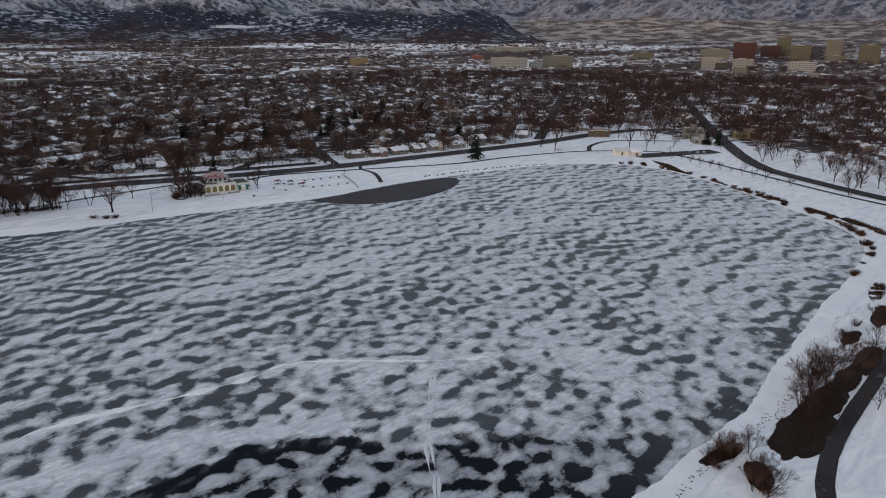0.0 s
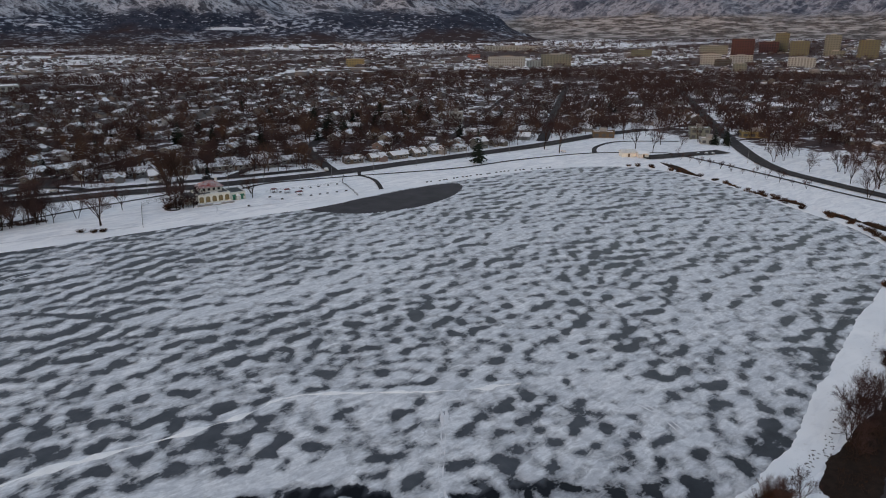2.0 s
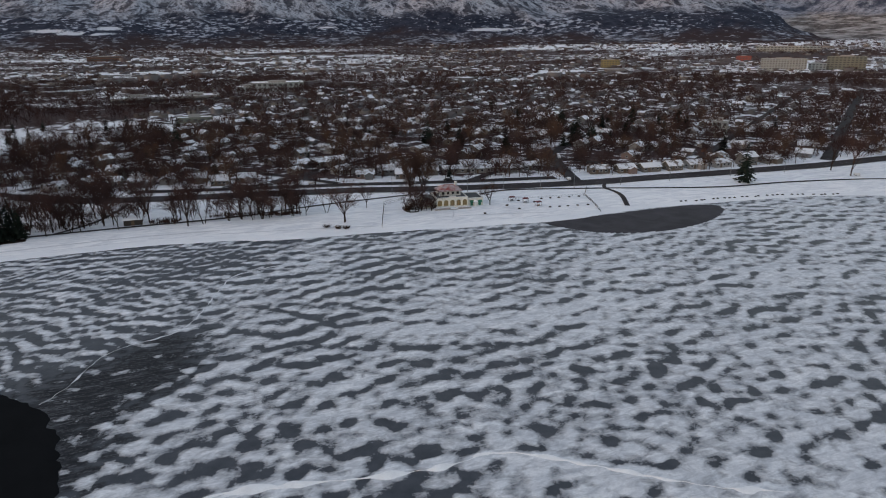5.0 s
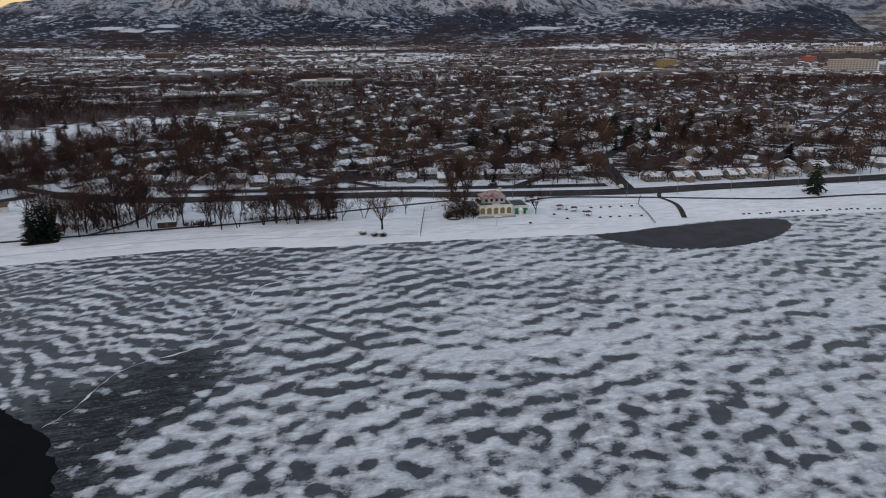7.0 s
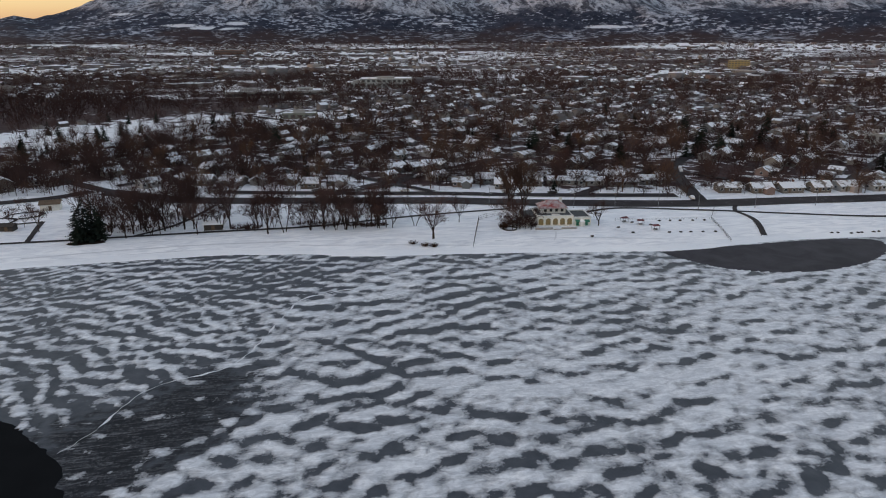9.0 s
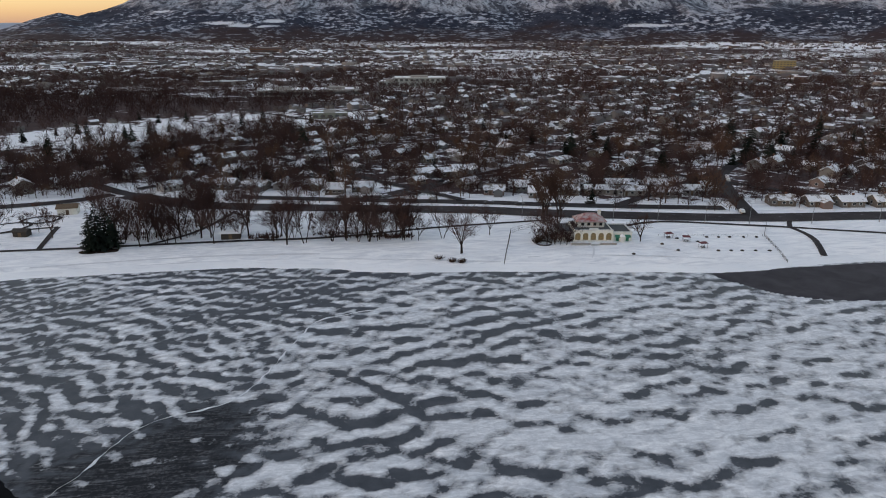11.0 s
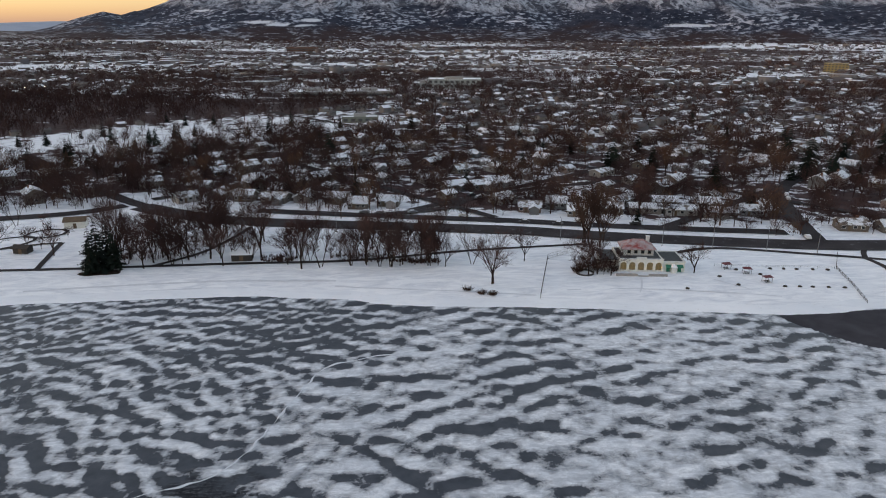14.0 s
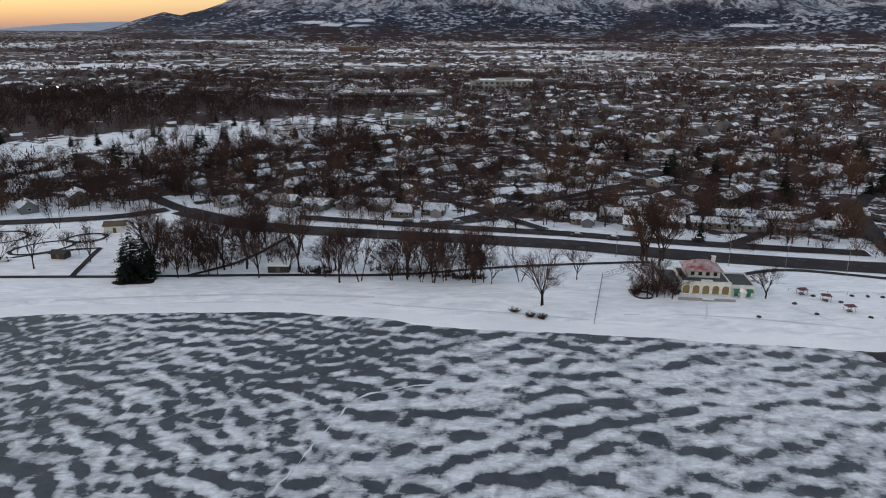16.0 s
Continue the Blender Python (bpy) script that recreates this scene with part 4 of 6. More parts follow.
TREES += [bare_tree(24 + k, h, s, MAT_TWIG, "bare many-stemmed tree with thin twigs over snow", stems=n) for k, (h, s, n) in enumerate(((13, 0.7, 3), (15, 0.6, 2), (11, 0.8, 3)))]
RUSSET = [bare_tree(31 + k, h, s, MAT_RUSSET, "bare tree with reddish-brown twigs beside a house") for k, (h, s) in enumerate(((13, 0.95), (16, 0.75)))]
CONIFERS = [conifer(51 + k, h, r, "dark green conifer with a pointed crown") for k, (h, r) in enumerate(((9.5, 3.0), (12, 3.8), (16, 4.8)))]
SHRUBS = [shrub(71 + k, h, r, MAT_TWIG, "dense leafless brown shrub in the snow") for k, (h, r) in enumerate(((2.4, 2.4), (3.2, 3.0)))]
REEDS = [shrub(81 + k, h, r, MAT_DRY, "clump of dry reddish brush on the shore", 110) for k, (h, r) in enumerate(((1.5, 2.2), (2.4, 2.2)))]

rng = random.Random(5)
# the grove between beach path and road, the beach trees
GROVE = [(-83, 199), (-75, 203), (-64, 208), (-32, 196), (-16, 198), (-7, 201), (1, 198), (15, 195), (24, 197), (28, 178), (42, 199), (-95, 208), (-71, 207), (-47, 208), (-11, 198),
         (10, 196), (-133, 207), (-139, 198), (-150, 253), (-90, 204), (-58, 200), (-3, 196)]
for x, y in GROVE:
    stand(rng.choice(TREES), x, y, rng.uniform(0, 360), 0, rng.uniform(0.9, 1.3))
taken = list(GROVE)
while len(taken) < len(GROVE) + 62:
    x, y = (rng.uniform(-100, -48), rng.uniform(201, 240)) if rng.random() < 0.55 else (rng.gauss(-4, 13), rng.uniform(197, 222))
    if line_distance(MAIN, x, y) < 9 or line_distance(WALKS[0][0], x, y) < 1.5:
        continue
    if min(math.hypot(x - a, y - b) for a, b in taken) > 3.0:
        taken.append((x, y))
        stand(rng.choice(TREES), x, y, rng.uniform(0, 360), 0, rng.uniform(0.55, 1.3))
for cx, cy, rx, ry, count in ((-36, 204, 7, 4, 8), (-2, 201, 18, 5, 14), (-84, 212, 16, 9, 10)):
    for _ in range(count):
        x, y = cx + rng.uniform(-rx, rx), cy + rng.uniform(-ry, ry)
        if line_distance(WALKS[0][0], x, y) > 1.3 and math.hypot(x + 96, y - 199) > 7:
            stand(rng.choice(TREES), x, y, rng.uniform(0, 360), 0, rng.uniform(0.6, 1.25))
for x, y, g in ((72, 213, 1.5), (66.5, 213, 1.4), (69.5, 218.5, 1.6), (75, 218.5, 1.2), (67.5, 219, 1.5)):
    stand(RUSSET[1], x, y, rng.uniform(0, 360), 0, g)
for k in range(26):
    u = rng.uniform(0, 1)
    x, y = float(np.interp(u, [0, 0.6, 1], [-172, -112, -62])), float(np.interp(u, [0, 0.6, 1], [345, 281, 256]))
    o = rng.choice((-1, 1)) * rng.uniform(6, 15)
    x, y = x + o * 0.6, y + o * 0.8
    if line_distance(WEST, x, y) > 6 and line_distance(MAIN, x, y) > 8 and line_distance(NORTHWEST, x, y) > 4.5 and line_distance(WALKS[1][0], x, y) > 2 and line_distance(FRONT, x, y) > 6:
        stand(rng.choice(TREES), x, y, rng.uniform(0, 360), 0, rng.uniform(0.6, 1.1))
for x, y, g in ((-21, 322, 1.55), (31, 358, 1.1), (53, 336, 1.3), (66, 298, 1.25), (142, 329, 1.5), (-97, 330, 1.1), (-52, 331, 1.2)):
    stand(RUSSET[1], x, y, rng.uniform(0, 360), 0, g)
for x, y, g in ((120, 351, 1.2), (150, 288, 0.95), (96, 242, 0.5), (141, 346, 1.0), (239, 381, 1.2), (226, 337, 1.4), (322, 410, 1.1), (330, 360, 1.2), (228, 367, 1.1), (151, 293, 1.1), (115, 343, 1.1), (271, 376, 0.9)):
    stand(CONIFERS[2], x, y, rng.uniform(0, 360), 0, g)
stand(RUSSET[0], 94.5, 184, 40, 0, 1.05)
stand(TREES[3], 28.5, 178.5, 10, 0, 1.05)
for x, y, g in ((-96, 197, 1.1), (-99.5, 200, 0.9), (-92, 199, 0.85), (-95, 203, 0.95), (-98, 195.5, 0.7)):
    stand(CONIFERS[2], x, y, rng.uniform(0, 360), 0, g)
stand(CONIFERS[2], 232.5, 181.5, 30, 0, 1.25)
for x, y in ((-247, 448), (-232, 453), (-190, 454), (-172, 474), (-160, 450), (-162, 418), (-157, 428), (-175, 380), (-108, 494), (-146, 493), (-93, 495), (-83, 539), (-156, 479), (-120, 402), (-118, 390), (-92, 398), (-40, 392), (205, 318), (214, 322), (222, 312), (236, 310), (262, 330), (300, 338), (-182, 372), (398, 118), (404, 122), (396, 126)):
    stand(rng.choice(CONIFERS), x, y, rng.uniform(0, 360), 0, rng.uniform(0.85, 1.25))
pines = 0
while pines < 48:
    a, r = radians(rng.uniform(-36, 74)), rng.uniform(255, 620)
    x, y = r * math.sin(a), r * math.cos(a)
    if y > np.interp(x, EDGE[:, 0], EDGE[:, 1]) + 40 and not bool(inside(WOOD_STRIP, np.array(x), np.array(y))) and min(float(line_distance(line, np.array(x), np.array(y))) - w / 2 for line, w in ROADS) > 3:
        stand(rng.choice(CONIFERS), x, y, rng.uniform(0, 360), 0, rng.uniform(0.6, 1.0))
        PINES.append((x, y))
        pines += 1
for x, y in ((20, 174), (27, 170), (24, 171)):
    stand(REEDS[0], x, y, rng.uniform(0, 360), 0, 0.9)
for x, y in ((59.5, 190.5), (64, 188), (69, 187), (67, 183.5), (57, 187), (60, 184.5), (63, 185), (66, 187), (58, 191), (62, 190), (65, 184.5), (68, 185.5), (61, 188), (97, 192), (66.5, 190.5)):
    stand(rng.choice((SHRUBS[1], SHRUBS[0], REEDS[1], TREES[2])), x, y, rng.uniform(0, 360), 0, rng.uniform(0.9, 1.3)) if (x + y) % 2 < 1 else stand(TREES[5], x, y, rng.uniform(0, 360), 0, rng.uniform(0.45, 0.6))
for k, x, y, g in ((5, 59.5, 189, 0.75), (2, 62.5, 187, 0.6), (8, 64.5, 189.5, 0.55), (6, 67, 186.5, 0.45), (8, 61, 192, 0.6), (5, 65, 193, 0.7), (6, 58, 191, 0.5), (0, 63.5, 195, 0.6), (8, 68.5, 189, 0.4)):
    stand(TREES[k], x, y, 63 * k + x, 0, g)
# trees of the park across the shore drive
for _ in range(125):
    x, y = rng.uniform(325, 470), rng.uniform(-130, 110)
    if line_distance(SHORE_DRIVE, x, y) > 12 and x > 330 + max(0, y) * 0.55:
        stand(rng.choice(TREES), x, y, rng.uniform(0, 360), 0, rng.uniform(0.7, 1.0))
for x, y in ((364, 71), (390, 75), (325, 26), (334, 19), (308, 2), (349, 45), (361, 35), (374, 18), (330, 5), (381, 90), (390, 38), (343, 151), (397, 180), (370, 150), (365, 132), (401, 141), (340, 136), (297, 188), (294, 173), (432, 183), (373, 182)):
    if min(float(line_distance(line, np.array(x), np.array(y))) - w / 2 for line, w in ROADS) > 1.5:
        stand(rng.choice(TREES), x, y, rng.uniform(0, 360), 0, rng.uniform(0.95, 1.3))
# young trees and brush along the shore path
for k in range(13):
    x, y = 332 - k * 2.2, 118 - k * 7.5
    stand(rng.choice(TREES), x, y, rng.uniform(0, 360), 0, 0.42)
for k in range(54):
    u = rng.random()
    i = int(np.interp(u, [0, 1], [88, 140]))
    x, y = SHORE[i] + np.array((rng.uniform(1.0, 4.5), rng.uniform(-1.5, 1.5)))
    if y > -45:
        stand(rng.choice(REEDS), x, y, rng.uniform(0, 360), 0, rng.uniform(0.5, 1.0))
# brush and trees on the near bank
for x, y, g in ((64.5, -67.5, 0.9), (67, -68, 1.0), (69, -69, 0.9), (62, -70, 0.7), (63, -76, 0.9), (66, -75, 0.9), (61, -79, 0.9), (110, -66.5, 0.7), (137, -62, 0.8), (146, -61, 0.8)):
    stand(SHRUBS[0] if rng.random() < 0.7 else REEDS[1], x, y, rng.uniform(0, 360), 0, g)
for k, x, y, g in ((4, 101, -68.5, 0.95), (2, 96, -70.5, 0.85), (5, 92, -71, 1.0), (0, 105, -70, 0.7), (8, 66, -68.5, 0.5), (6, 70, -71.5, 0.5), (8, 64, -77, 0.55), (2, 59, -80, 0.65), (4, 99, -71, 0.7), (8, 68, -70, 0.45), (6, 62, -78, 0.5), (2, 88, -73, 0.5), (5, 109, -72, 0.6), (0, 103, -67.5, 0.75), (8, 94, -69.5, 0.6), (6, 98, -69, 0.7), (8, 106, -68.5, 0.6), (6, 112, -69.5, 0.6), (2, 114, -72.5, 0.7), (8, 131, -64, 0.5), (6, 122, -68, 0.6), (8, 60, -77, 0.5), (6, 65.5, -70.5, 0.5), (4, 104, -80.5, 0.55), (5, 126, -71, 0.8), (1, 134, -69.5, 0.5), (5, 150, -64, 0.8), (2, 118, -70, 0.5)):
    stand(TREES[k], x, y, 47 * k + x, 0, g)


# ---- houses ----
def house(w, d, wall_h, pitch, chimney, wing, label):
    """Gabled house; ridge along x, front towards -y."""
    ob = thing("house", 0, 0, -500, 0, label, "house", "houses of the town")
    top = wall_h + d / 2 * pitch
    body = solid([(-w / 2, -d / 2, -0.5), (w / 2, -d / 2, -0.5), (w / 2, d / 2, -0.5), (-w / 2, d / 2, -0.5), (-w / 2, -d / 2, wall_h), (w / 2, -d / 2, wall_h), (w / 2, d / 2, wall_h), (-w / 2, d / 2, wall_h), (-w / 2, 0, top), (w / 2, 0, top)],
                 [(0, 1, 5, 4), (1, 2, 6, 9, 5), (2, 3, 7, 6), (3, 0, 4, 8, 7), (4, 5, 9, 8), (6, 7, 8, 9), (3, 2, 1, 0)])
    part("wall", body, MAT_SIDING, ob)
    e, t = 0.55, 0.22
    slope = math.hypot(d / 2, d / 2 * pitch)
    for s in (-1, 1):
        lo = (s * (d / 2 + e), wall_h - e * pitch)
        pts = []
        for x in (-w / 2 - e, w / 2 + e):
            pts += [(x, lo[0], lo[1] + 0.02), (x, 0.0, top + 0.02), (x, 0.0, top + 0.02 + t), (x, lo[0], lo[1] + 0.02 + t)]
        part("roof", solid(pts, [(0, 1, 2, 3), (7, 6, 5, 4), (0, 4, 5, 1), (1, 5, 6, 2), (2, 6, 7, 3), (3, 7, 4, 0)]), MAT_ROOF, ob)
    if wing:
        ww, wd = w * 0.42, d * 0.45
        wt = wall_h + ww / 2 * pitch
        x0 = w * 0.2
        part("wing_wall", solid([(x0 - ww / 2, -d / 2 - wd, -0.5), (x0 + ww / 2, -d / 2 - wd, -0.5), (x0 + ww / 2, 0, -0.5), (x0 - ww / 2, 0, -0.5), (x0 - ww / 2, -d / 2 - wd, wall_h), (x0 + ww / 2, -d / 2 - wd, wall_h), (x0 + ww / 2, 0, wall_h), (x0 - ww / 2, 0, wall_h), (x0, -d / 2 - wd, wt), (x0, 0, wt)],
                                [(0, 1, 5, 8, 4), (1, 2, 6, 5), (2, 3, 7, 9, 6), (3, 0, 4, 7), (5, 6, 9, 8), (7, 4, 8, 9)]), MAT_SIDING, ob)
        for s in (-1, 1):
            xo = x0 + s * (ww / 2 + 0.4)
            pts = []
            for y in (-d / 2 - wd - 0.4, -0.02):
                pts += [(xo, y, wall_h - 0.4 * pitch + 0.04), (x0, y, wt + 0.04), (x0, y, wt + 0.24), (xo, y, wall_h - 0.4 * pitch + 0.24)]
            part("wing_roof", solid(pts, [(0, 1, 2, 3), (7, 6, 5, 4), (0, 4, 5, 1), (1, 5, 6, 2), (2, 6, 7, 3), (3, 7, 4, 0)]), MAT_ROOF, ob)
    if chimney:
        part("chimney", boxes((w * 0.18, d * 0.1, wall_h, w * 0.18 + 0.8, d * 0.1 + 0.7, top + 0.9)), MAT_BRICK, ob)
    front = -d / 2
    dx = -w * 0.18
    part("door", boxes((dx - 0.5, front - 0.06, -0.1, dx + 0.5, front + 0.02, 2.05)), MAT_WOOD, ob)
    for x in (-w * 0.38, w * 0.02) + (() if wing else (w * 0.3,)):
        win = part("window", boxes((x - 0.75, front - 0.05, 0.95, x + 0.75, front + 0.02, 2.15)), MAT_TRIM, ob)
        part("pane", boxes((x - 0.64, front - 0.07, 1.05, x + 0.64, front - 0.045, 2.05)), MAT_GLASS, win)
    for s in (-1, 1):
        win = part("window", boxes((s * w / 2 - 0.04, -0.7, 0.95, s * w / 2 + 0.04, 0.7, 2.15)), MAT_TRIM, ob)
        part("pane", boxes((s * w / 2 - 0.06, -0.6, 1.05, s * w / 2 + 0.06, 0.6, 2.05)), MAT_GLASS, win)
    return ob


HL = "single-storey gabled house with a snowy roof"
HOUSES = [house(10.5, 7.5, 2.7, 0.42, True, False, HL), house(9.5, 7, 2.7, 0.5, False, True, HL), house(11.5, 8, 2.8, 0.38, True, True, HL), house(8.5, 7, 2.8, 0.6, True, False, HL),
          house(9, 7.5, 4.8, 0.55, True, False, "two-storey gabled house with a snowy roof"), house(13, 7.5, 2.7, 0.33, False, False, HL)]
SHEDS = [house(6.5, 6, 2.5, 0.4, False, False, "small garage with a snow-covered gable roof")]

spots = []     # every house: x, y, turn, kind


CELL = 4.0
LX, LY = np.meshgrid(np.arange(-1000, 1100, CELL), np.arange(-200, 1200, CELL))
ROAD_GAP = np.min([line_distance(line, LX, LY) - w / 2 for line, w in ROADS], axis=0)
KEPT = shore_side(LX, LY) < 14
for f in (GOLF, GOLF2, WOOD_STRIP, PARK_EAST):
    KEPT |= inside(f, LX, LY)


def clear(x, y, margin):
    i, j = int((y + 200) / CELL), int((x + 1000) / CELL)
    if not (0 <= i < LX.shape[0] and 0 <= j < LX.shape[1]):
        return True
    return ROAD_GAP[i, j] > margin and not KEPT[i, j]


def free(x, y, gap):
    return all((x - a) ** 2 + (y - b) ** 2 > gap * gap for a, b, *_ in spots) and all((x - a) ** 2 + (y - b) ** 2 > 64 for a, b in PINES)


# front row along the shore road
for x, y, t, k in ((-28, 288, -10, 1), (-42, 290, 78, 0), (-55, 289, -14, 2), (-69, 292, -10, 3), (-82, 297, 72, 1), (-17, 276, -10, 3), (-4, 280, -10, 1), (57, 266, -12, 1), (70, 272, -14, 3), (76, 258, -14, 3), (91, 262, -14, 0), (106, 261, -12, 5), (120, 257, -12, 5), (135, 252, -12, 5), (150, 254, -12, 0), (119, 272, -12, 0), (137, 268, -12, 1),
                   (28, 311, 24, 2), (41, 312, 24, 2), (51, 317, 24, 2), (66, 336, 10, 1), (16, 328, 30, 0), (35, 351, 30, 3), (178, 230, -12, 0), (192, 226, -6, 1), (206, 224, -4, 0), (220, 222, -4, 3), (234, 222, 0, 1), (250, 220, 0, 0), (268, 219, 0, 4), (284, 219, 0, 1), (222, 306, 38, 4), (-95, 315, -12, 0)):
    spots.append((x, y, t, k))
for q in np.arange(-31 - 520, -31 + 640, 44.0):
    for s in np.arange(20, 1000, 17.5):
        p = GRID_A * (s + rng.uniform(-2.5, 2.5)) + GRID_B * (q + rng.uniform(-5, 5))
        x, y = p
        az = math.degrees(math.atan2(x, y))
        if -44 < az < 92 and (y > np.interp(x, EDGE[:, 0], EDGE[:, 1]) + 14 or x > 450) and (x < 330 or y > 0.72 * x - 150 or x > 450) and clear(x, y, 6.5) and free(x, y, 12.5):
            spots.append((x, y, 38.5 + rng.choice((0, 0, 90, 180)) + rng.uniform(-3, 3), rng.randrange(6)))
for q in np.arange(-31 - 300, -31 + 640, 44.0):
    for s in np.arange(28, 700, 17.5):
        x, y = GRID_A * (s + rng.uniform(-3, 3)) + GRID_B * (q + 20 + rng.uniform(-4, 4))
        az = math.degrees(math.atan2(x, y))
        if rng.random() < 0.6 and -44 < az < 80 and y > np.interp(x, EDGE[:, 0], EDGE[:, 1]) + 22 and (x < 330 or y > 0.72 * x - 150) and clear(x, y, 4) and free(x, y, 11):
            spots.append((x, y, 38.5 + rng.choice((0, 90)), -1))
# west of the park and south-west quarter
for q in np.arange(-520, -100, 40.0):
    for s in np.arange(250, 1050, 17.5):
        x, y = q + rng.uniform(-4, 4) - 0.25 * s, s + rng.uniform(-3, 3)
        if -46 < math.degrees(math.atan2(x, y)) < 10 and clear(x, y, 6) and free(x, y, 14) and y > 300:
            spots.append((x, y, rng.choice((-12, 78)), rng.randrange(6)))
NEAR = 265
spots.sort(key=lambda s: math.hypot(s[0] - 60, s[1]))
for x, y, t, k in spots[:NEAR]:
    stand(SHEDS[0] if k < 0 else HOUSES[k], x, y, t, 0.15)


def scatter(name, kinds, rows, mats, label, category, group=""):
    """Many copies of small templates joined into one object. rows: template index, x, y, z, turn, scale."""
    allv, allf, alls, n = [], [], [], 0
    for k, (tv, tf, ts) in enumerate(kinds):
        r = np.array([row[1:] for row in rows if row[0] == k], float)
        if not len(r):
            continue
        c, s = np.cos(r[:, 3]), np.sin(r[:, 3])
        x = (tv[None, :, 0] * c[:, None] - tv[None, :, 1] * s[:, None]) * r[:, 4:5] + r[:, 0:1]
        y = (tv[None, :, 0] * s[:, None] + tv[None, :, 1] * c[:, None]) * r[:, 4:5] + r[:, 1:2]
        z = tv[None, :, 2] * r[:, 4:5] + r[:, 2:3]
        v = np.stack([x, y, z], -1).reshape(-1, 3)
        f = (tf[None] + (np.arange(len(r)) * len(tv))[:, None, None]).reshape(-1, 3) + n
        allv.append(v), allf.append(f), alls.append(np.tile(ts, len(r)))
        n += len(v)
    return tagged(mesh_object(name, np.concatenate(allv), np.concatenate(allf), mats, np.concatenate(alls)), label, category, group, "stuff")


def far_house(w, d, wall_h, pitch):
    top, e = wall_h + d / 2 * pitch, 0.5
    v = np.array([(-w / 2, -d / 2, -0.6), (w / 2, -d / 2, -0.6), (w / 2, d / 2, -0.6), (-w / 2, d / 2, -0.6), (-w / 2, -d / 2, wall_h), (w / 2, -d / 2, wall_h), (w / 2, d / 2, wall_h), (-w / 2, d / 2, wall_h), (-w / 2, 0, top), (w / 2, 0, top),
                  (-w / 2 - e, -d / 2 - e, wall_h - e * pitch + 0.2), (w / 2 + e, -d / 2 - e, wall_h - e * pitch + 0.2), (w / 2 + e, 0, top + 0.2), (-w / 2 - e, 0, top + 0.2), (w / 2 + e, d / 2 + e, wall_h - e * pitch + 0.2), (-w / 2 - e, d / 2 + e, wall_h - e * pitch + 0.2)])
    f = np.array([(0, 1, 5), (0, 5, 4), (1, 2, 6), (1, 6, 5), (2, 3, 7), (2, 7, 6), (3, 0, 4), (3, 4, 7), (5, 6, 9), (4, 8, 7), (10, 11, 12), (10, 12, 13), (13, 12, 14), (13, 14, 15)])
    return v, f, np.array([0] * 10 + [1] * 4)


def far_block(w, d, h):
    v = np.array([(sx * w / 2, sy * d / 2, z) for z in (-1, h) for sx, sy in ((-1, -1), (1, -1), (1, 1), (-1, 1))] + [(sx * w / 2 * 0.97, sy * d / 2 * 0.97, h + 0.3) for sx, sy in ((-1, -1), (1, -1), (1, 1), (-1, 1))])
    f = np.array([(0, 1, 5), (0, 5, 4), (1, 2, 6), (1, 6, 5), (2, 3, 7), (2, 7, 6), (3, 0, 4), (3, 4, 7), (4, 5, 9), (4, 9, 8), (5, 6, 10), (5, 10, 9), (6, 7, 11), (6, 11, 10), (7, 4, 8), (7, 8, 11), (8, 9, 10), (8, 10, 11)])
    return v, f, np.array([0] * 8 + [1] * 10)


FAR_KINDS = [far_house(10.5, 7.5, 2.8, 0.42), far_house(9, 7, 2.8, 0.55), far_house(12, 8, 2.8, 0.36), far_house(9, 7.5, 4.8, 0.5), far_house(6.5, 6, 2.5, 0.4), far_block(20, 14, 4.5), far_block(34, 20, 5.5), far_block(18, 14, 9)]
rows = [(4 if k < 0 else k % 4, x, y, float(ground_z(x, y)) + 0.1, radians(t), 1.0) for x, y, t, k in spots[NEAR:]]
while len(rows) < len(spots) - NEAR + 3400:
    a, r = radians(rng.uniform(-46, 82)), 1000 * (1 + 2.3 * rng.random() ** 1.3)
    x, y = r * math.sin(a), r * math.cos(a)
    if noise.noise(Vector((x * 0.003, y * 0.003, 11))) < -0.18 or bool(inside(WOOD_STRIP, np.array(x), np.array(y))):
        continue
    big = rng.random() < (0.07 if a > 0.3 else 0.02)
    rows.append((rng.choice((5, 6, 7)) if big else rng.randrange(4), x, y, float(land_height(x, y)) + 0.5, radians(38.5 + rng.choice((0, 90))), rng.uniform(0.8, 1.2)))
for fa, fr, wa, wr, lift in PALE_FLATS:
    for _ in range(int(wa * 2.2)):
        a, r = radians(rng.gauss(fa, wa * 0.55)), rng.gauss(fr, wr * 0.55)
        if r > 900:
            x, y = r * math.sin(a), r * math.cos(a)
            rows.append((rng.choice((5, 6, 6, 7)), x, y, float(land_height(x, y)) + 0.5, radians(38.5 + rng.choice((0, 90))), rng.uniform(0.7, 1.3)))
scatter("distant_houses", FAR_KINDS, rows, [MAT_FAR_WALL, MAT_FAR_ROOF], "distant houses and low halls under snow", "houses")


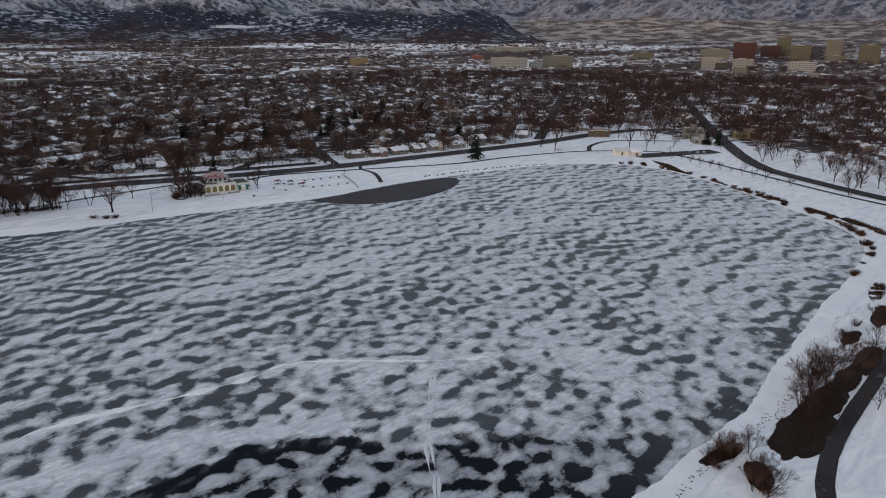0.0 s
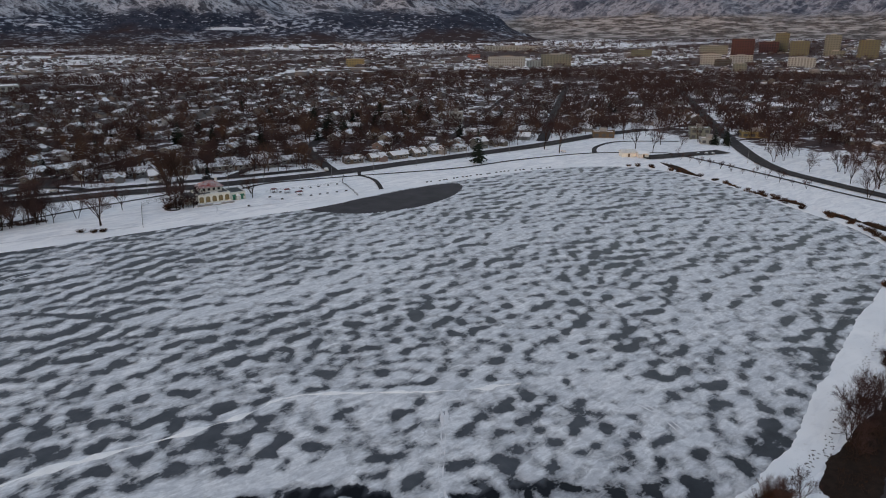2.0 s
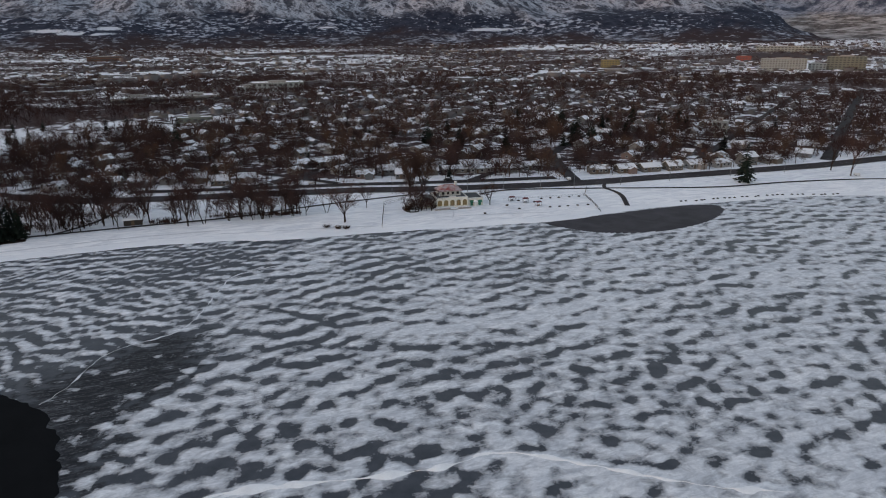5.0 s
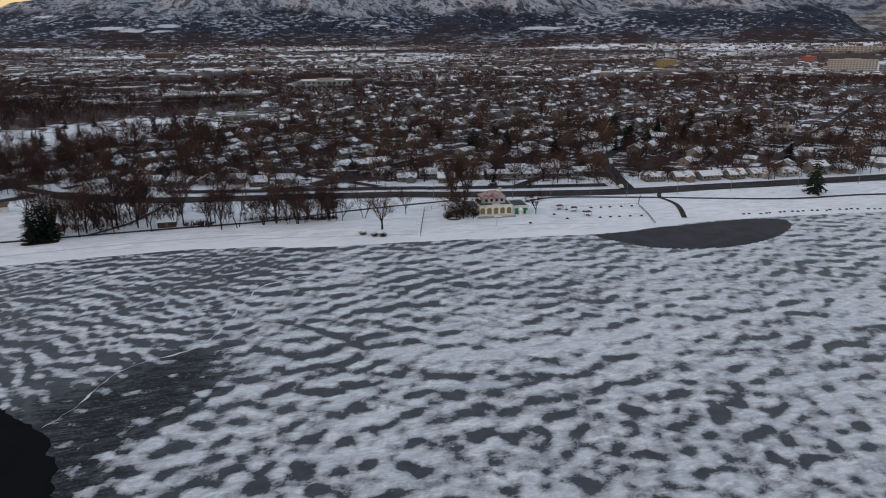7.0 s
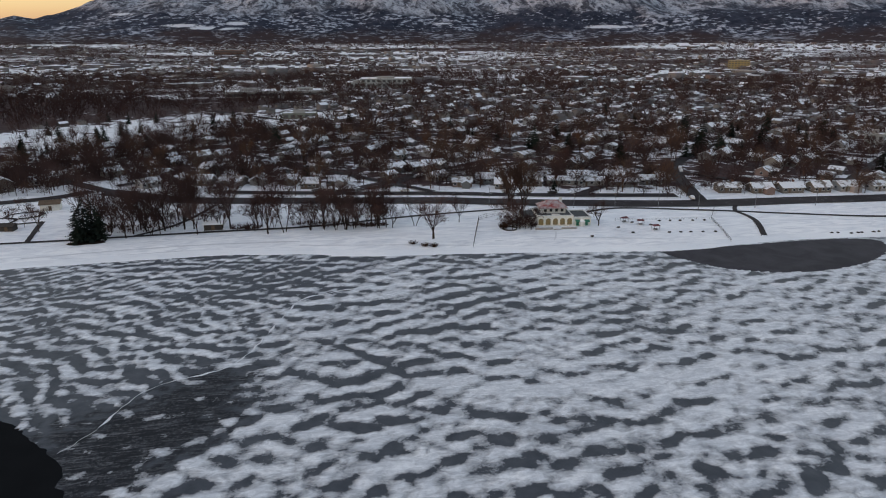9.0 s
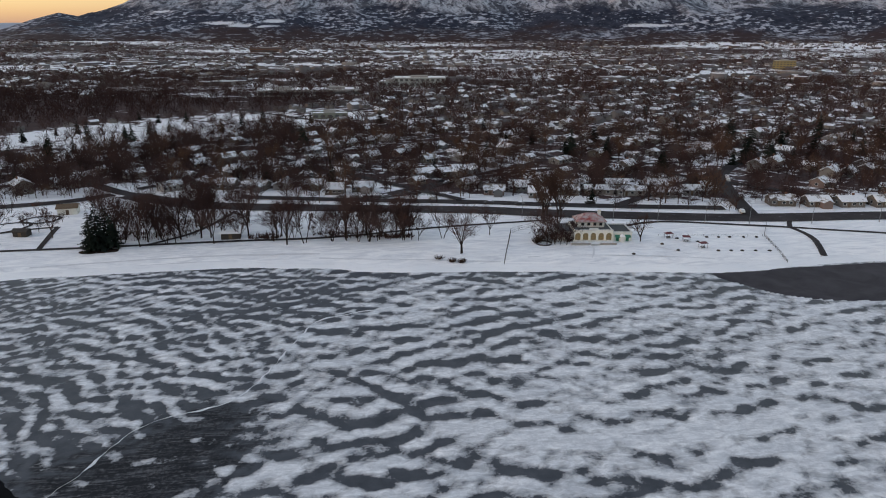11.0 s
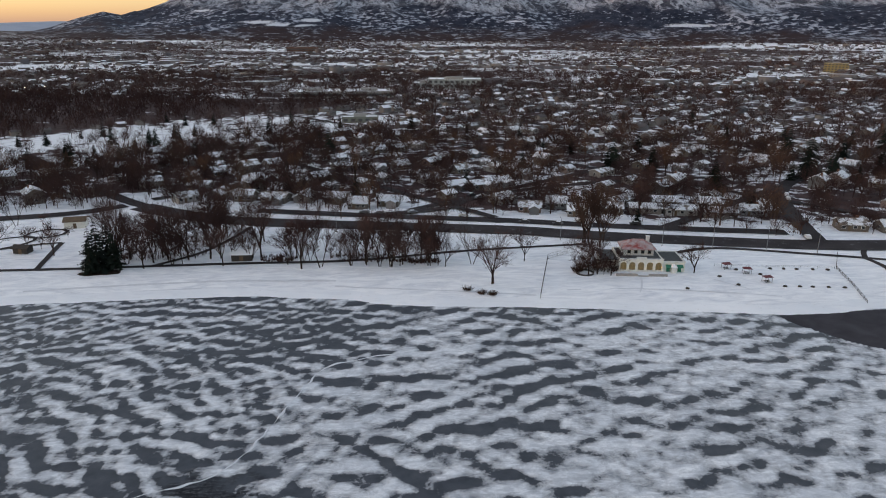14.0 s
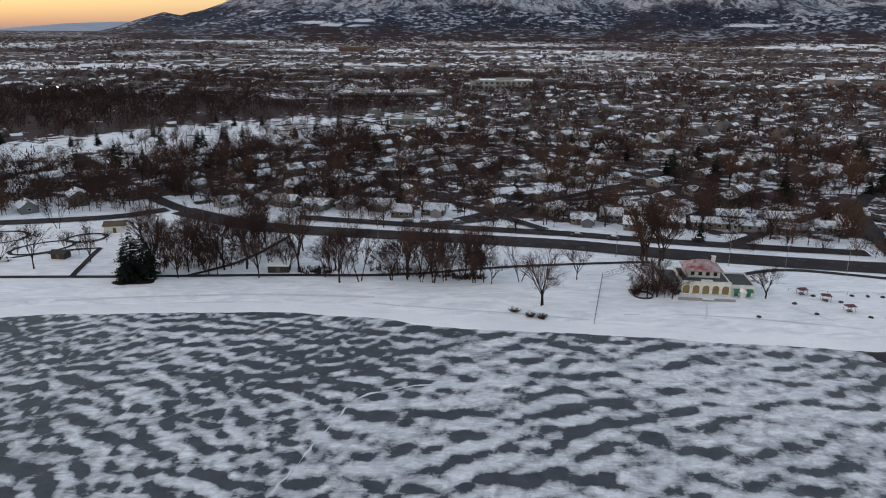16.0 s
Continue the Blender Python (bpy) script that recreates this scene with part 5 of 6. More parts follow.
# ---- the town's bare trees ----
def tree_template(seed, h, r, blades, width, base):
    """A light leafless crown: trunk, a few limbs and slivers for bundles of twigs."""
    g = random.Random(seed)
    V, F = [], []
    limb(V, F, Vector((0, 0, -0.4)), Vector((0, 0, h * 0.45)), h * 0.022, h * 0.012, 3)
    for _ in range(max(4, blades // 20)):
        a = g.uniform(0, 6.28)
        limb(V, F, Vector((0, 0, h * g.uniform(0.22, 0.42))), Vector((math.cos(a) * r * 0.75, math.sin(a) * r * 0.75, h * g.uniform(0.55, 0.85))), h * 0.011, h * 0.004, 3)
    tri = []
    for a, b, c, d in F:
        tri += [(a, b, c), (a, c, d)]
    for _ in range(blades):
        while True:
            p = Vector((g.uniform(-1, 1), g.uniform(-1, 1), g.uniform(-1, 1)))
            if 0.15 < p.length < 1:
                break
        c = Vector((p.x * r * (1.05 - 0.2 * p.z), p.y * r * (1.05 - 0.2 * p.z), h * (base + (1 - base) * (0.5 + 0.48 * p.z))))
        d = (Vector((p.x, p.y, 0.9 + 0.5 * p.z)) + Vector((g.uniform(-0.5, 0.5), g.uniform(-0.5, 0.5), g.uniform(-0.3, 0.3)))).normalized() * r * g.uniform(0.35, 0.65)
        e = d.cross(Vector((g.uniform(-1, 1), g.uniform(-1, 1), g.uniform(-1, 1)))).normalized() * width * g.uniform(0.6, 1.3)
        n = len(V)
        V.extend((c - e, c + e, c + d))
        tri.append((n, n + 1, n + 2))
    return np.array([tuple(v) for v in V]), np.array(tri), np.zeros(len(tri), int)


MID_TREES = [tree_template(101 + k, h, r, 205, 0.088, 0.16) for k, (h, r) in enumerate(((11, 4.2), (13, 4.6), (9, 3.6), (15, 4.4), (7, 3.0)))]
FAR_TREES = [tree_template(121 + k, h, r, 36, 0.36, 0.15) for k, (h, r) in enumerate(((11, 4.4), (13, 5.0), (9, 3.8)))]
CLUMPS = [tree_template(141 + k, h, r, 20, 0.62, 0.1) for k, (h, r) in enumerate(((8, 8), (8, 10), (10, 6)))]
spot_xy = np.array([(s[0], s[1]) for s in spots])


def tree_rows(count, r0, r1, az0, az1, kinds, g0, g1, power, houses=4.5):
    out = []
    while len(out) < count:
        a, r = radians(rng.uniform(az0, az1)), math.sqrt(r0 * r0 + (r1 * r1 - r0 * r0) * rng.random() ** power)
        x, y = r * math.sin(a), r * math.cos(a)
        if y < np.interp(x, EDGE[:, 0], EDGE[:, 1]) + 9 and not (x > 425 and y > -150):
            continue
        if r < 800 and (not clear(x, y, 0.5) or np.min(np.hypot(spot_xy[:, 0] - x, spot_xy[:, 1] - y)) < houses):
            continue
        if r >= 800 and noise.noise(Vector((x * 0.0035, y * 0.0035, 4))) < -0.22:
            continue
        z = float(land_height(x, y)) + 0.6
        out.append((rng.randrange(kinds), x, y, z, rng.uniform(0, 6.28), rng.uniform(g0, g1)))
    return out


near_rows = tree_rows(1500, 200, 480, -42, 84, 5, 0.5, 1.0, 1.0) + tree_rows(300, 230, 560, -40, -6, 5, 0.6, 1.1, 1.0)
scatter("town_trees", MID_TREES, near_rows, MAT_TWIG, "bare brown street and garden trees among houses", "trees")
scatter("russet_town_trees", MID_TREES, tree_rows(300, 220, 560, -42, 80, 5, 0.7, 1.25, 1.0), MAT_RUSSET, "bare reddish-brown trees among houses", "trees")
scatter("distant_trees", FAR_TREES, tree_rows(7000, 430, 1250, -46, 96, 3, 0.7, 1.2, 0.9) + tree_rows(900, 410, 900, 52, 94, 3, 0.7, 1.15, 1.0), MAT_TWIG, "distant bare brown trees over the town", "trees")
wood = []
while len(wood) < 1250:
    x, y = rng.uniform(-700, 0), rng.uniform(480, 840)
    if bool(inside(WOOD_STRIP, np.array(x), np.array(y))):
        wood.append((rng.randrange(3), x, y, 0.6, rng.uniform(0, 6.28), rng.uniform(0.8, 1.2)))
scatter("dark_wood", FAR_TREES, wood, MAT_TWIG, "dense dark leafless wood beyond the snowy field", "wood")
scatter("far_woods", CLUMPS, tree_rows(6500, 1100, 3300, -48, 84, 3, 0.7, 1.3, 1.0), MAT_TWIG, "far brown belts of leafless trees", "wood")
golf_trees = []
while len(golf_trees) < 115:
    x, y = rng.uniform(-300, -40), rng.uniform(365, 635)
    if bool(inside(GOLF, np.array(x), np.array(y))):
        golf_trees.append((rng.randrange(5), x, y, 0.6, rng.uniform(0, 6.28), rng.uniform(0.5, 1.0)))
scatter("field_trees", MID_TREES, golf_trees, MAT_TWIG, "scattered bare trees on the snowy field", "trees")


# ---- dry brush on the banks ----
def brush(name, patches, count, h0, h1, mat, label):
    """Upright dry stalks, thick in the middle of each patch. Patches: x, y, half length, half width, turn."""
    V, F = [], []
    for cx, cy, a, b, t in patches:
        for _ in range(count):
            u, w = rng.uniform(0, 6.28), rng.random() ** 0.6
            p, q = a * w * math.cos(u), b * w * math.sin(u)
            n1 = noise.noise(Vector((cx + p, cy + q, 0)) * 0.35)
            if n1 < -0.15:
                continue
            x, y = cx + p * math.cos(radians(t)) - q * math.sin(radians(t)), cy + p * math.sin(radians(t)) + q * math.cos(radians(t))
            V.append((x, y)), F.append((rng.uniform(0, 6.28), rng.uniform(h0, h1), rng.uniform(-0.5, 0.5), rng.uniform(-0.5, 0.5)))
    g = np.array(V)
    z = ground_z(g[:, 0], g[:, 1]) - 0.05
    verts = np.empty((len(g) * 3, 3))
    for k, ((x, y), zz, (u, h, lx, ly)) in enumerate(zip(V, z, F)):
        ex, ey = math.cos(u) * 0.13, math.sin(u) * 0.13
        verts[3 * k:3 * k + 3] = ((x - ex, y - ey, zz), (x + ex, y + ey, zz), (x + lx * h, y + ly * h, zz + h))
    return tagged(mesh_object(name, verts, np.arange(len(verts)).reshape(-1, 3), mat), label, "brush", kind="stuff")


brush("dry_brush", [(88, -74.6, 13, 3.6, 8), (97, -71.5, 8, 2.4, 4), (66, -68.3, 4.5, 1.5, -8), (65, -75.6, 4, 1.8, 30), (137, -63.4, 5, 1.7, 4), (127, -70.6, 9, 2.2, 8), (158, -62.8, 8, 2.0, 12), (178, -55, 10, 2.0, 14)], 1500, 0.15, 0.75, MAT_DRY, "dense rust-brown dry brush on the bank")
brush("shore_grass", [(303, 93, 20, 2.6, 61), (288.5, 58, 5, 1.8, 66), (280, 41, 7, 2.0, 72), (274, 20, 6, 1.8, 72), (264, -3, 9, 2.0, 68), (257, -20, 8, 2.2, 60), (250, -30, 6, 2.2, 45)], 700, 0.4, 1.3, MAT_DRY, "rust-brown dry grass along the shore")
brush("undergrowth", [(-41, 206, 6, 3.5, 0), (-13, 206, 11, 5, -6), (6, 201, 8, 2.5, -8), (-80, 213, 15, 6, 8), (-70, 228, 14, 7, -20), (-94, 214, 9, 6, 0)], 750, 0.5, 1.9, MAT_TWIG, "tangled leafless undergrowth beneath the grove")

# ---- the beach pavilion ----
def arched_wall(bm, x0, x1, z0, z1, y0, y1, spring, radius):
    """One bay of wall with an arched opening through it."""
    c = (x0 + x1) / 2
    arc = [(c + radius * math.cos(a), spring + radius * math.sin(a)) for a in np.linspace(math.pi, 0, 9)]
    ring = [(x0, z0), (c - radius, z0)] + arc + [(c + radius, z0), (x1, z0), (x1, z1), (x0, z1)]
    f = [bm.verts.new((x, y0, z)) for x, z in ring]
    b = [bm.verts.new((x, y1, z)) for x, z in ring]
    n = len(ring)
    bm.faces.new(f), bm.faces.new(b[::-1])
    for i in range(n):
        bm.faces.new((f[i], b[i], b[(i + 1) % n], f[(i + 1) % n]))
    return bm


def pavilion():
    z = float(ground_z(78, 188))
    ob = thing("beach_pavilion", 77.4, 185.6, z, -6.6, "cream stucco beach pavilion with lit arches and a red hipped roof", "pavilion")
    for k in range(5):
        x = -7 + 2.8 * k
        bm = bmesh.new()
        arched_wall(bm, x, x + 2.8, 0.9, 5.1, 0.0, 0.45, 3.0, 0.98)
        bmesh.ops.recalc_face_normals(bm, faces=bm.faces)
        bay = part("arch_bay", bm, MAT_STUCCO, ob)
        part("window", boxes((x + 0.42, 0.30, 0.9, x + 2.38, 0.36, 3.98)), MAT_LIT, bay, "warmly lit arched window")
        part("mullion", boxes((x + 1.36, 0.24, 0.9, x + 1.44, 0.30, 3.98), (x + 0.42, 0.24, 2.92, x + 2.38, 0.30, 3.0)), MAT_WOOD, bay)
    part("plinth", boxes((-7.4, -0.25, -0.6, 7.4, 13, 0.9), bevel=0.05), MAT_TRIM, ob)
    part("hall_wall", boxes((-7, 0.451, 0.9, -6.6, 12.6, 5.1), (6.6, 0.451, 0.9, 7, 12.6, 5.1), (-7, 12.6, 0.9, 7, 13, 5.1)), MAT_STUCCO, ob)
    part("hall_roof", boxes((-6.6, 0.46, 4.7, 6.6, 12.6, 4.95)), MAT_FLATROOF, ob, "dark flat roof behind parapets")
    part("cornice", boxes((-7.15, -0.15, 5.1, 7.15, 0.5, 5.35), (-1.6, -0.2, 5.35, 1.6, 0.4, 6.0), bevel=0.04), MAT_TRIM, ob)
    part("left_wing", boxes((-12, 2.5, -0.6, -7.002, 12.5, 3.9)), MAT_STUCCO, ob)
    part("left_roof", boxes((-12.2, 2.3, 3.9, -7.1, 12.7, 4.15)), MAT_FLATROOF, ob)
    part("right_wing", boxes((7.002, 1.0, -0.6, 14.2, 12, 3.7)), MAT_STUCCO, ob)
    part("right_parapet", boxes((7.1, 0.9, 3.7, 14.3, 1.3, 4.2), (13.9, 1.301, 3.7, 14.3, 12.1, 4.2), (7.1, 11.7, 3.7, 13.899, 12.1, 4.2)), MAT_TRIM, ob)
    part("right_roof", boxes((7.1, 1.301, 3.7, 13.9, 11.7, 3.8)), MAT_FLATROOF, ob)
    for x in (8.0, 11.6):
        part("awning", solid([(x, 0.95, 2.9), (x + 1.9, 0.95, 2.9), (x + 1.9, -0.4, 2.2), (x, -0.4, 2.2), (x, 0.95, 2.75), (x + 1.9, 0.95, 2.75), (x + 1.9, -0.4, 2.05), (x, -0.4, 2.05)],
                             [(0, 1, 2, 3), (7, 6, 5, 4), (0, 4, 5, 1), (1, 5, 6, 2), (2, 6, 7, 3), (3, 7, 4, 0)]), MAT_GREEN, ob, "green canvas awning")
        part("door", boxes((x + 0.4, 0.93, 0.1, x + 1.5, 1.02, 2.1)), MAT_GREEN, ob, "green service door")
    porch = part("porch", boxes((9.7, -0.6, -0.3, 11.3, 1.0, 2.4)), MAT_TRIM, ob)
    part("porch_roof", solid([(9.4, -0.9, 2.4), (11.6, -0.9, 2.4), (11.6, 1.0, 2.4), (9.4, 1.0, 2.4), (10.5, -0.9, 3.4), (10.5, 1.0, 3.4)], [(0, 1, 4), (1, 2, 5, 4), (2, 3, 5), (3, 0, 4, 5), (3, 2, 1, 0)]), MAT_SNOW, porch)
    # upper storey with its hipped tile roof
    part("upper_wall", boxes((-4.8, 4.5, 4.9, 4.8, 11.5, 7.7)), MAT_TRIM, ob)
    for k in range(4):
        x = -3.6 + k * 2.2
        w = part("upper_window", boxes((x - 0.1, 4.44, 5.75, x + 1.0, 4.51, 7.05)), MAT_WOOD, ob)
        part("pane", boxes((x, 4.41, 5.85, x + 0.9, 4.435, 6.95)), MAT_GLASS, w)
    e = 0.8
    pts = [(-4.8 - e, 4.5 - e, 7.6), (4.8 + e, 4.5 - e, 7.6), (4.8 + e, 11.5 + e, 7.6), (-4.8 - e, 11.5 + e, 7.6), (-1.6, 8, 10.4), (1.6, 8, 10.4)]
    low = [(x, y, zz - 0.22) for x, y, zz in pts[:4]]
    part("tile_roof", solid(pts + low, [(0, 1, 5, 4), (1, 2, 5), (2, 3, 4, 5), (3, 0, 4), (0, 6, 7, 1), (1, 7, 8, 2), (2, 8, 9, 3), (3, 9, 6, 0), (9, 8, 7, 6)]), MAT_DUSTED, ob, "red clay tile roof dusted with snow")
    part("chimney", boxes((3.3, 9.2, 8.0, 4.3, 10.2, 10.9), (3.2, 9.1, 10.901, 4.4, 10.3, 11.1)), MAT_TRIM, ob, "white chimney")
    part("terrace", boxes((-8.5, -3.4, -0.6, 7.6, -0.26, 0.35), bevel=0.04), MAT_SNOW, ob)
    for k in range(3):
        part("step", boxes((-1.6, -3.72 - 0.3 * k, -0.6, 1.6, -3.405 - 0.3 * k, 0.22 - 0.14 * k)), MAT_CONCRETE, ob)
    for x0, x1 in ((-8.5, -1.7), (1.7, 7.6)):
        part("terrace_wall", boxes((x0, -3.75, -0.5, x1, -3.402, 0.9), bevel=0.03), MAT_CONCRETE, ob, "low pale terrace wall")
    return ob


MAT_DUSTED, dnt, db = material("dusted_clay_tile")
dv = local(dnt)
put(dnt, db.inputs["Base Color"], mix(dnt, ramp(dnt, grain(dnt, dv, 0.55, 5, 0.65), (0.36, 0.0), (0.60, 1.0)), (0.25, 0.045, 0.040), (0.37, 0.33, 0.335)))
db.inputs["Roughness"].default_value = 0.8
hall = pavilion()
hall.matrix_basis = hall.matrix_basis @ Matrix.Diagonal((1, 1, 0.86, 1))


# ---- beach: arbour, fences, shelters, benches, lamps ----
def ring_arbour(x, y):
    ob = thing("planting_ring", x, y, float(ground_z(x, y)), 0, "low dark stone ring of a bed beside the pavilion", "garden bed")
    bm = bmesh.new()
    n = 28
    vs = [[bm.verts.new((rad * math.cos(2 * math.pi * k / n), rad * math.sin(2 * math.pi * k / n), zz)) for k in range(n)] for rad, zz in ((2.9, -0.2), (2.9, 0.45), (2.65, 0.45), (2.65, -0.2))]
    for a, b in ((0, 1), (1, 2), (2, 3)):
        for k in range(n):
            bm.faces.new((vs[a][k], vs[a][(k + 1) % n], vs[b][(k + 1) % n], vs[b][k]))
    part("kerb", bm, MAT_DARK, ob)
    return ob


ring_arbour(59.2, 186.0)


def fence(name, line, height, spacing, mat, rails, label, mesh=False, group=""):
    """Posts with rails along a polyline."""
    line = np.array(line, float)
    seg = np.hypot(*np.diff(line, axis=0).T)
    tot = np.r_[0, np.cumsum(seg)]
    n = max(2, int(round(tot[-1] / spacing)) + 1)
    s = np.linspace(0, tot[-1], n)
    p = np.stack([np.interp(s, tot, line[:, 0]), np.interp(s, tot, line[:, 1])], 1)
    z = ground_z(p[:, 0], p[:, 1])
    ob = thing(name, p[0, 0], p[0, 1], float(z[0]), 0, label, "fence", group)
    for k in range(n):
        x, y, zz = p[k, 0] - p[0, 0], p[k, 1] - p[0, 1], z[k] - z[0]
        part("post", post(bmesh.new(), x, y, zz - 0.3, zz + height, 0.06), mat, ob)
        if k + 1 < n:
            a, b = Vector((x, y, zz)), Vector((p[k + 1, 0] - p[0, 0], p[k + 1, 1] - p[0, 1], z[k + 1] - z[0]))
            for h in rails:
                V, F = [], []
                limb(V, F, a + Vector((0, 0, h)), b + Vector((0, 0, h)), 0.03, 0.03, 4)
                mesh_object("rail", V, F, mat, parent=ob)
            if mesh:
                V, F = [], []
                for u in np.linspace(0.06, 0.94, 10):
                    c = a.lerp(b, u)
                    limb(V, F, c, c + Vector((0, 0, height - 0.05)), 0.012, 0.012, 3)
                mesh_object("netting", V, F, mat, parent=ob)
    return ob


fence("chain_fence", [(40.8, 166.9), (50.5, 201), (62.6, 208.5)], 1.9, 5.0, MAT_DARK, (0.2, 1.0, 1.85), "grey steel chain-link fence across the snowy beach", True)
fence("timber_fence", [(152.5, 199), (143, 185), (134.6, 157.5)], 1.1, 2.8, MAT_DARK, (0.35, 0.7, 1.05), "dark timber fence running down to the ice", True)
fence("jetty_rail", [(159.6, 186), (157.3, 178), (149.5, 161.5)], 1.1, 2.6, MAT_DARK, (0.5, 1.05), "dark railing beside the path to the water")
fence("wire_fence", [(104, 190), (121, 187.5), (142.5, 185.2)], 0.9, 5.2, MAT_STEEL, (0.45, 0.85), "low wire fence across the snowy beach")
strip("jetty_path", spline([(159.7, 196.5), (160.5, 187), (158.6, 178), (151, 162)], 6), 2.2, MAT_ASPHALT, "cleared path down to the water", "path", 0.12, 0.15)


def picnic_shelter(x, y, turn):
    ob = thing("picnic_shelter", x, y, float(ground_z(x, y)), turn, "small beach shelter with a red canopy over a picnic table", "shelter", "red beach shelters")
    for sx in (-1, 1):
        for sy in (-1, 1):
            part("post", boxes((sx * 1.45 - 0.06, sy * 1.15 - 0.06, -0.2, sx * 1.45 + 0.06, sy * 1.15 + 0.06, 2.3)), MAT_STEEL, ob)
    part("canopy", solid([(-1.8, -1.5, 2.3), (1.8, -1.5, 2.3), (1.8, 1.5, 2.3), (-1.8, 1.5, 2.3), (-1.1, 0, 3.0), (1.1, 0, 3.0)], [(0, 1, 5, 4), (1, 2, 5), (2, 3, 4, 5), (3, 0, 4), (3, 2, 1, 0)]), MAT_REDCLOTH, ob, "red canopy")
    part("tabletop", boxes((-0.9, -0.4, 0.7, 0.9, 0.4, 0.78)), MAT_DARK, ob)
    for sy in (-1, 1):
        part("bench", boxes((-0.9, sy * 0.8 - 0.15, 0.4, 0.9, sy * 0.8 + 0.15, 0.47)), MAT_DARK, ob)
    for sx in (-0.6, 0.6):
        part("leg", boxes((sx - 0.05, -0.8, 0.0, sx + 0.05, 0.8, 0.4), (sx - 0.05, -0.1, 0.4, sx + 0.05, 0.1, 0.7)), MAT_STEEL, ob)
    return ob


s0 = picnic_shelter(106.7, 187.3, 8)
s0.scale = (0.78, 0.78, 0.78)
for x, y, t in ((111.2, 182.4, -14), (113.6, 174.5, 6)):
    copy_thing(s0, pose(x, y, float(ground_z(x, y)), 0, 0, t))


def stone_block(x, y):
    ob = thing("stone_seat", x, y, float(ground_z(x, y)), 0, "low dark boulder on the snowy beach", "boulder", "beach boulders")
    bm = bmesh.new()
    bmesh.ops.create_icosphere(bm, subdivisions=2, radius=0.55)
    for v in bm.verts:
        v.co = Vector((v.co.x * 1.3, v.co.y, v.co.z * 0.65 + 0.2)) * (1 + 0.22 * noise.noise(v.co * 2.2))
    part("rock", bm, MAT_DARK, ob)
    return ob


b0 = stone_block(121.1, 186.2)
for x, y in ((125.5, 185.7), (129.5, 185.2), (134.7, 184.6), (139.4, 184.0), (117.0, 170.2), (121.5, 169.7), (125.3, 169.2), (130.0, 168.7), (134.7, 168.1), (103.5, 172.4), (86.5, 170.4), (101, 180), (109.4, 186), (115, 181.2)):
    copy_thing(b0, pose(x, y, float(ground_z(x, y)), 0, 0, rng.uniform(0, 180)))
# stones along the far shore
for k in range(26):
    x = 178 + k * 3.1 + rng.uniform(-1, 1)
    y = float(np.interp(x, [172, 229, 264], [160.5, 154.5, 142.5])) + rng.uniform(-0.6, 0.8)
    copy_thing(b0, pose(x, y, float(ground_z(x, y)), 0, 0, rng.uniform(0, 180)))


def lamp_post(x, y, h=8.0, turn=0.0):
    ob = thing("street_lamp", x, y, float(ground_z(x, y)), turn, "tall pale steel street lamp beside the road", "street lamp", "street lamps")
    part("pole", post(bmesh.new(), 0, 0, -0.2, h, 0.11, 0.07), MAT_STEEL, ob)
    V, F = [], []
    limb(V, F, Vector((0, 0, h - 0.1)), Vector((0, 1.8, h + 0.3)), 0.05, 0.04, 5)
    mesh_object("arm", V, F, MAT_STEEL, parent=ob)
    part("head", boxes((-0.15, 1.6, h + 0.22, 0.15, 2.3, h + 0.36), bevel=0.03), MAT_STEEL, ob)
    part("base", post(bmesh.new(), 0, 0, -0.2, 0.5, 0.22, 0.18, 8), MAT_CONCRETE, ob)
    return ob


l0 = lamp_post(60, 222.5)
for x in (-96, -60, -24, 10, 95, 112, 130, 147, 172, 200, 236, 270):
    y = float(np.interp(x, MAIN[:, 0], MAIN[:, 1])) - 9.2
    copy_thing(l0, pose(x, y, float(ground_z(x, y))))
for i in (26, 30, 33, 36):
    x, y = SHORE_DRIVE[min(i, len(SHORE_DRIVE) - 1)] + np.array((-6.5, 5.5))
    copy_thing(l0, pose(x, y, float(ground_z(x, y)), 0, 0, -120))


def park_shed(x, y, w, d, h, turn, roof, wall, label, name="park_shelter"):
    ob = thing(name, x, y, float(ground_z(x, y)), turn, label, "shelter")
    top = h + d / 2 * 0.4
    part("wall", boxes((-w / 2, -d / 2 + 0.3, -0.3, w / 2, d / 2 - 0.3, h)), wall, ob)
    for s in (-1, 1):
        yo = s * (d / 2 + 0.3)
        pts = []
        for xx in (-w / 2 - 0.5, w / 2 + 0.5):
            pts += [(xx, yo, h - 0.1), (xx, 0, top), (xx, 0, top + 0.18), (xx, yo, h + 0.08)]
        part("roof", solid(pts, [(0, 1, 2, 3), (7, 6, 5, 4), (0, 4, 5, 1), (1, 5, 6, 2), (2, 6, 7, 3), (3, 7, 4, 0)]), roof, ob)
    part("gable", solid([(-w / 2, -d / 2 + 0.3, h), (-w / 2, d / 2 - 0.3, h), (-w / 2, 0, top - 0.05), (w / 2, -d / 2 + 0.3, h), (w / 2, d / 2 - 0.3, h), (w / 2, 0, top - 0.05)], [(0, 1, 2), (5, 4, 3), (0, 3, 4, 1), (0, 2, 5, 3), (1, 4, 5, 2)]), wall, ob)
    part("door", boxes((-0.6, -d / 2 + 0.24, 0, 0.6, -d / 2 + 0.31, 2.05)), MAT_WOOD, ob)
    return ob


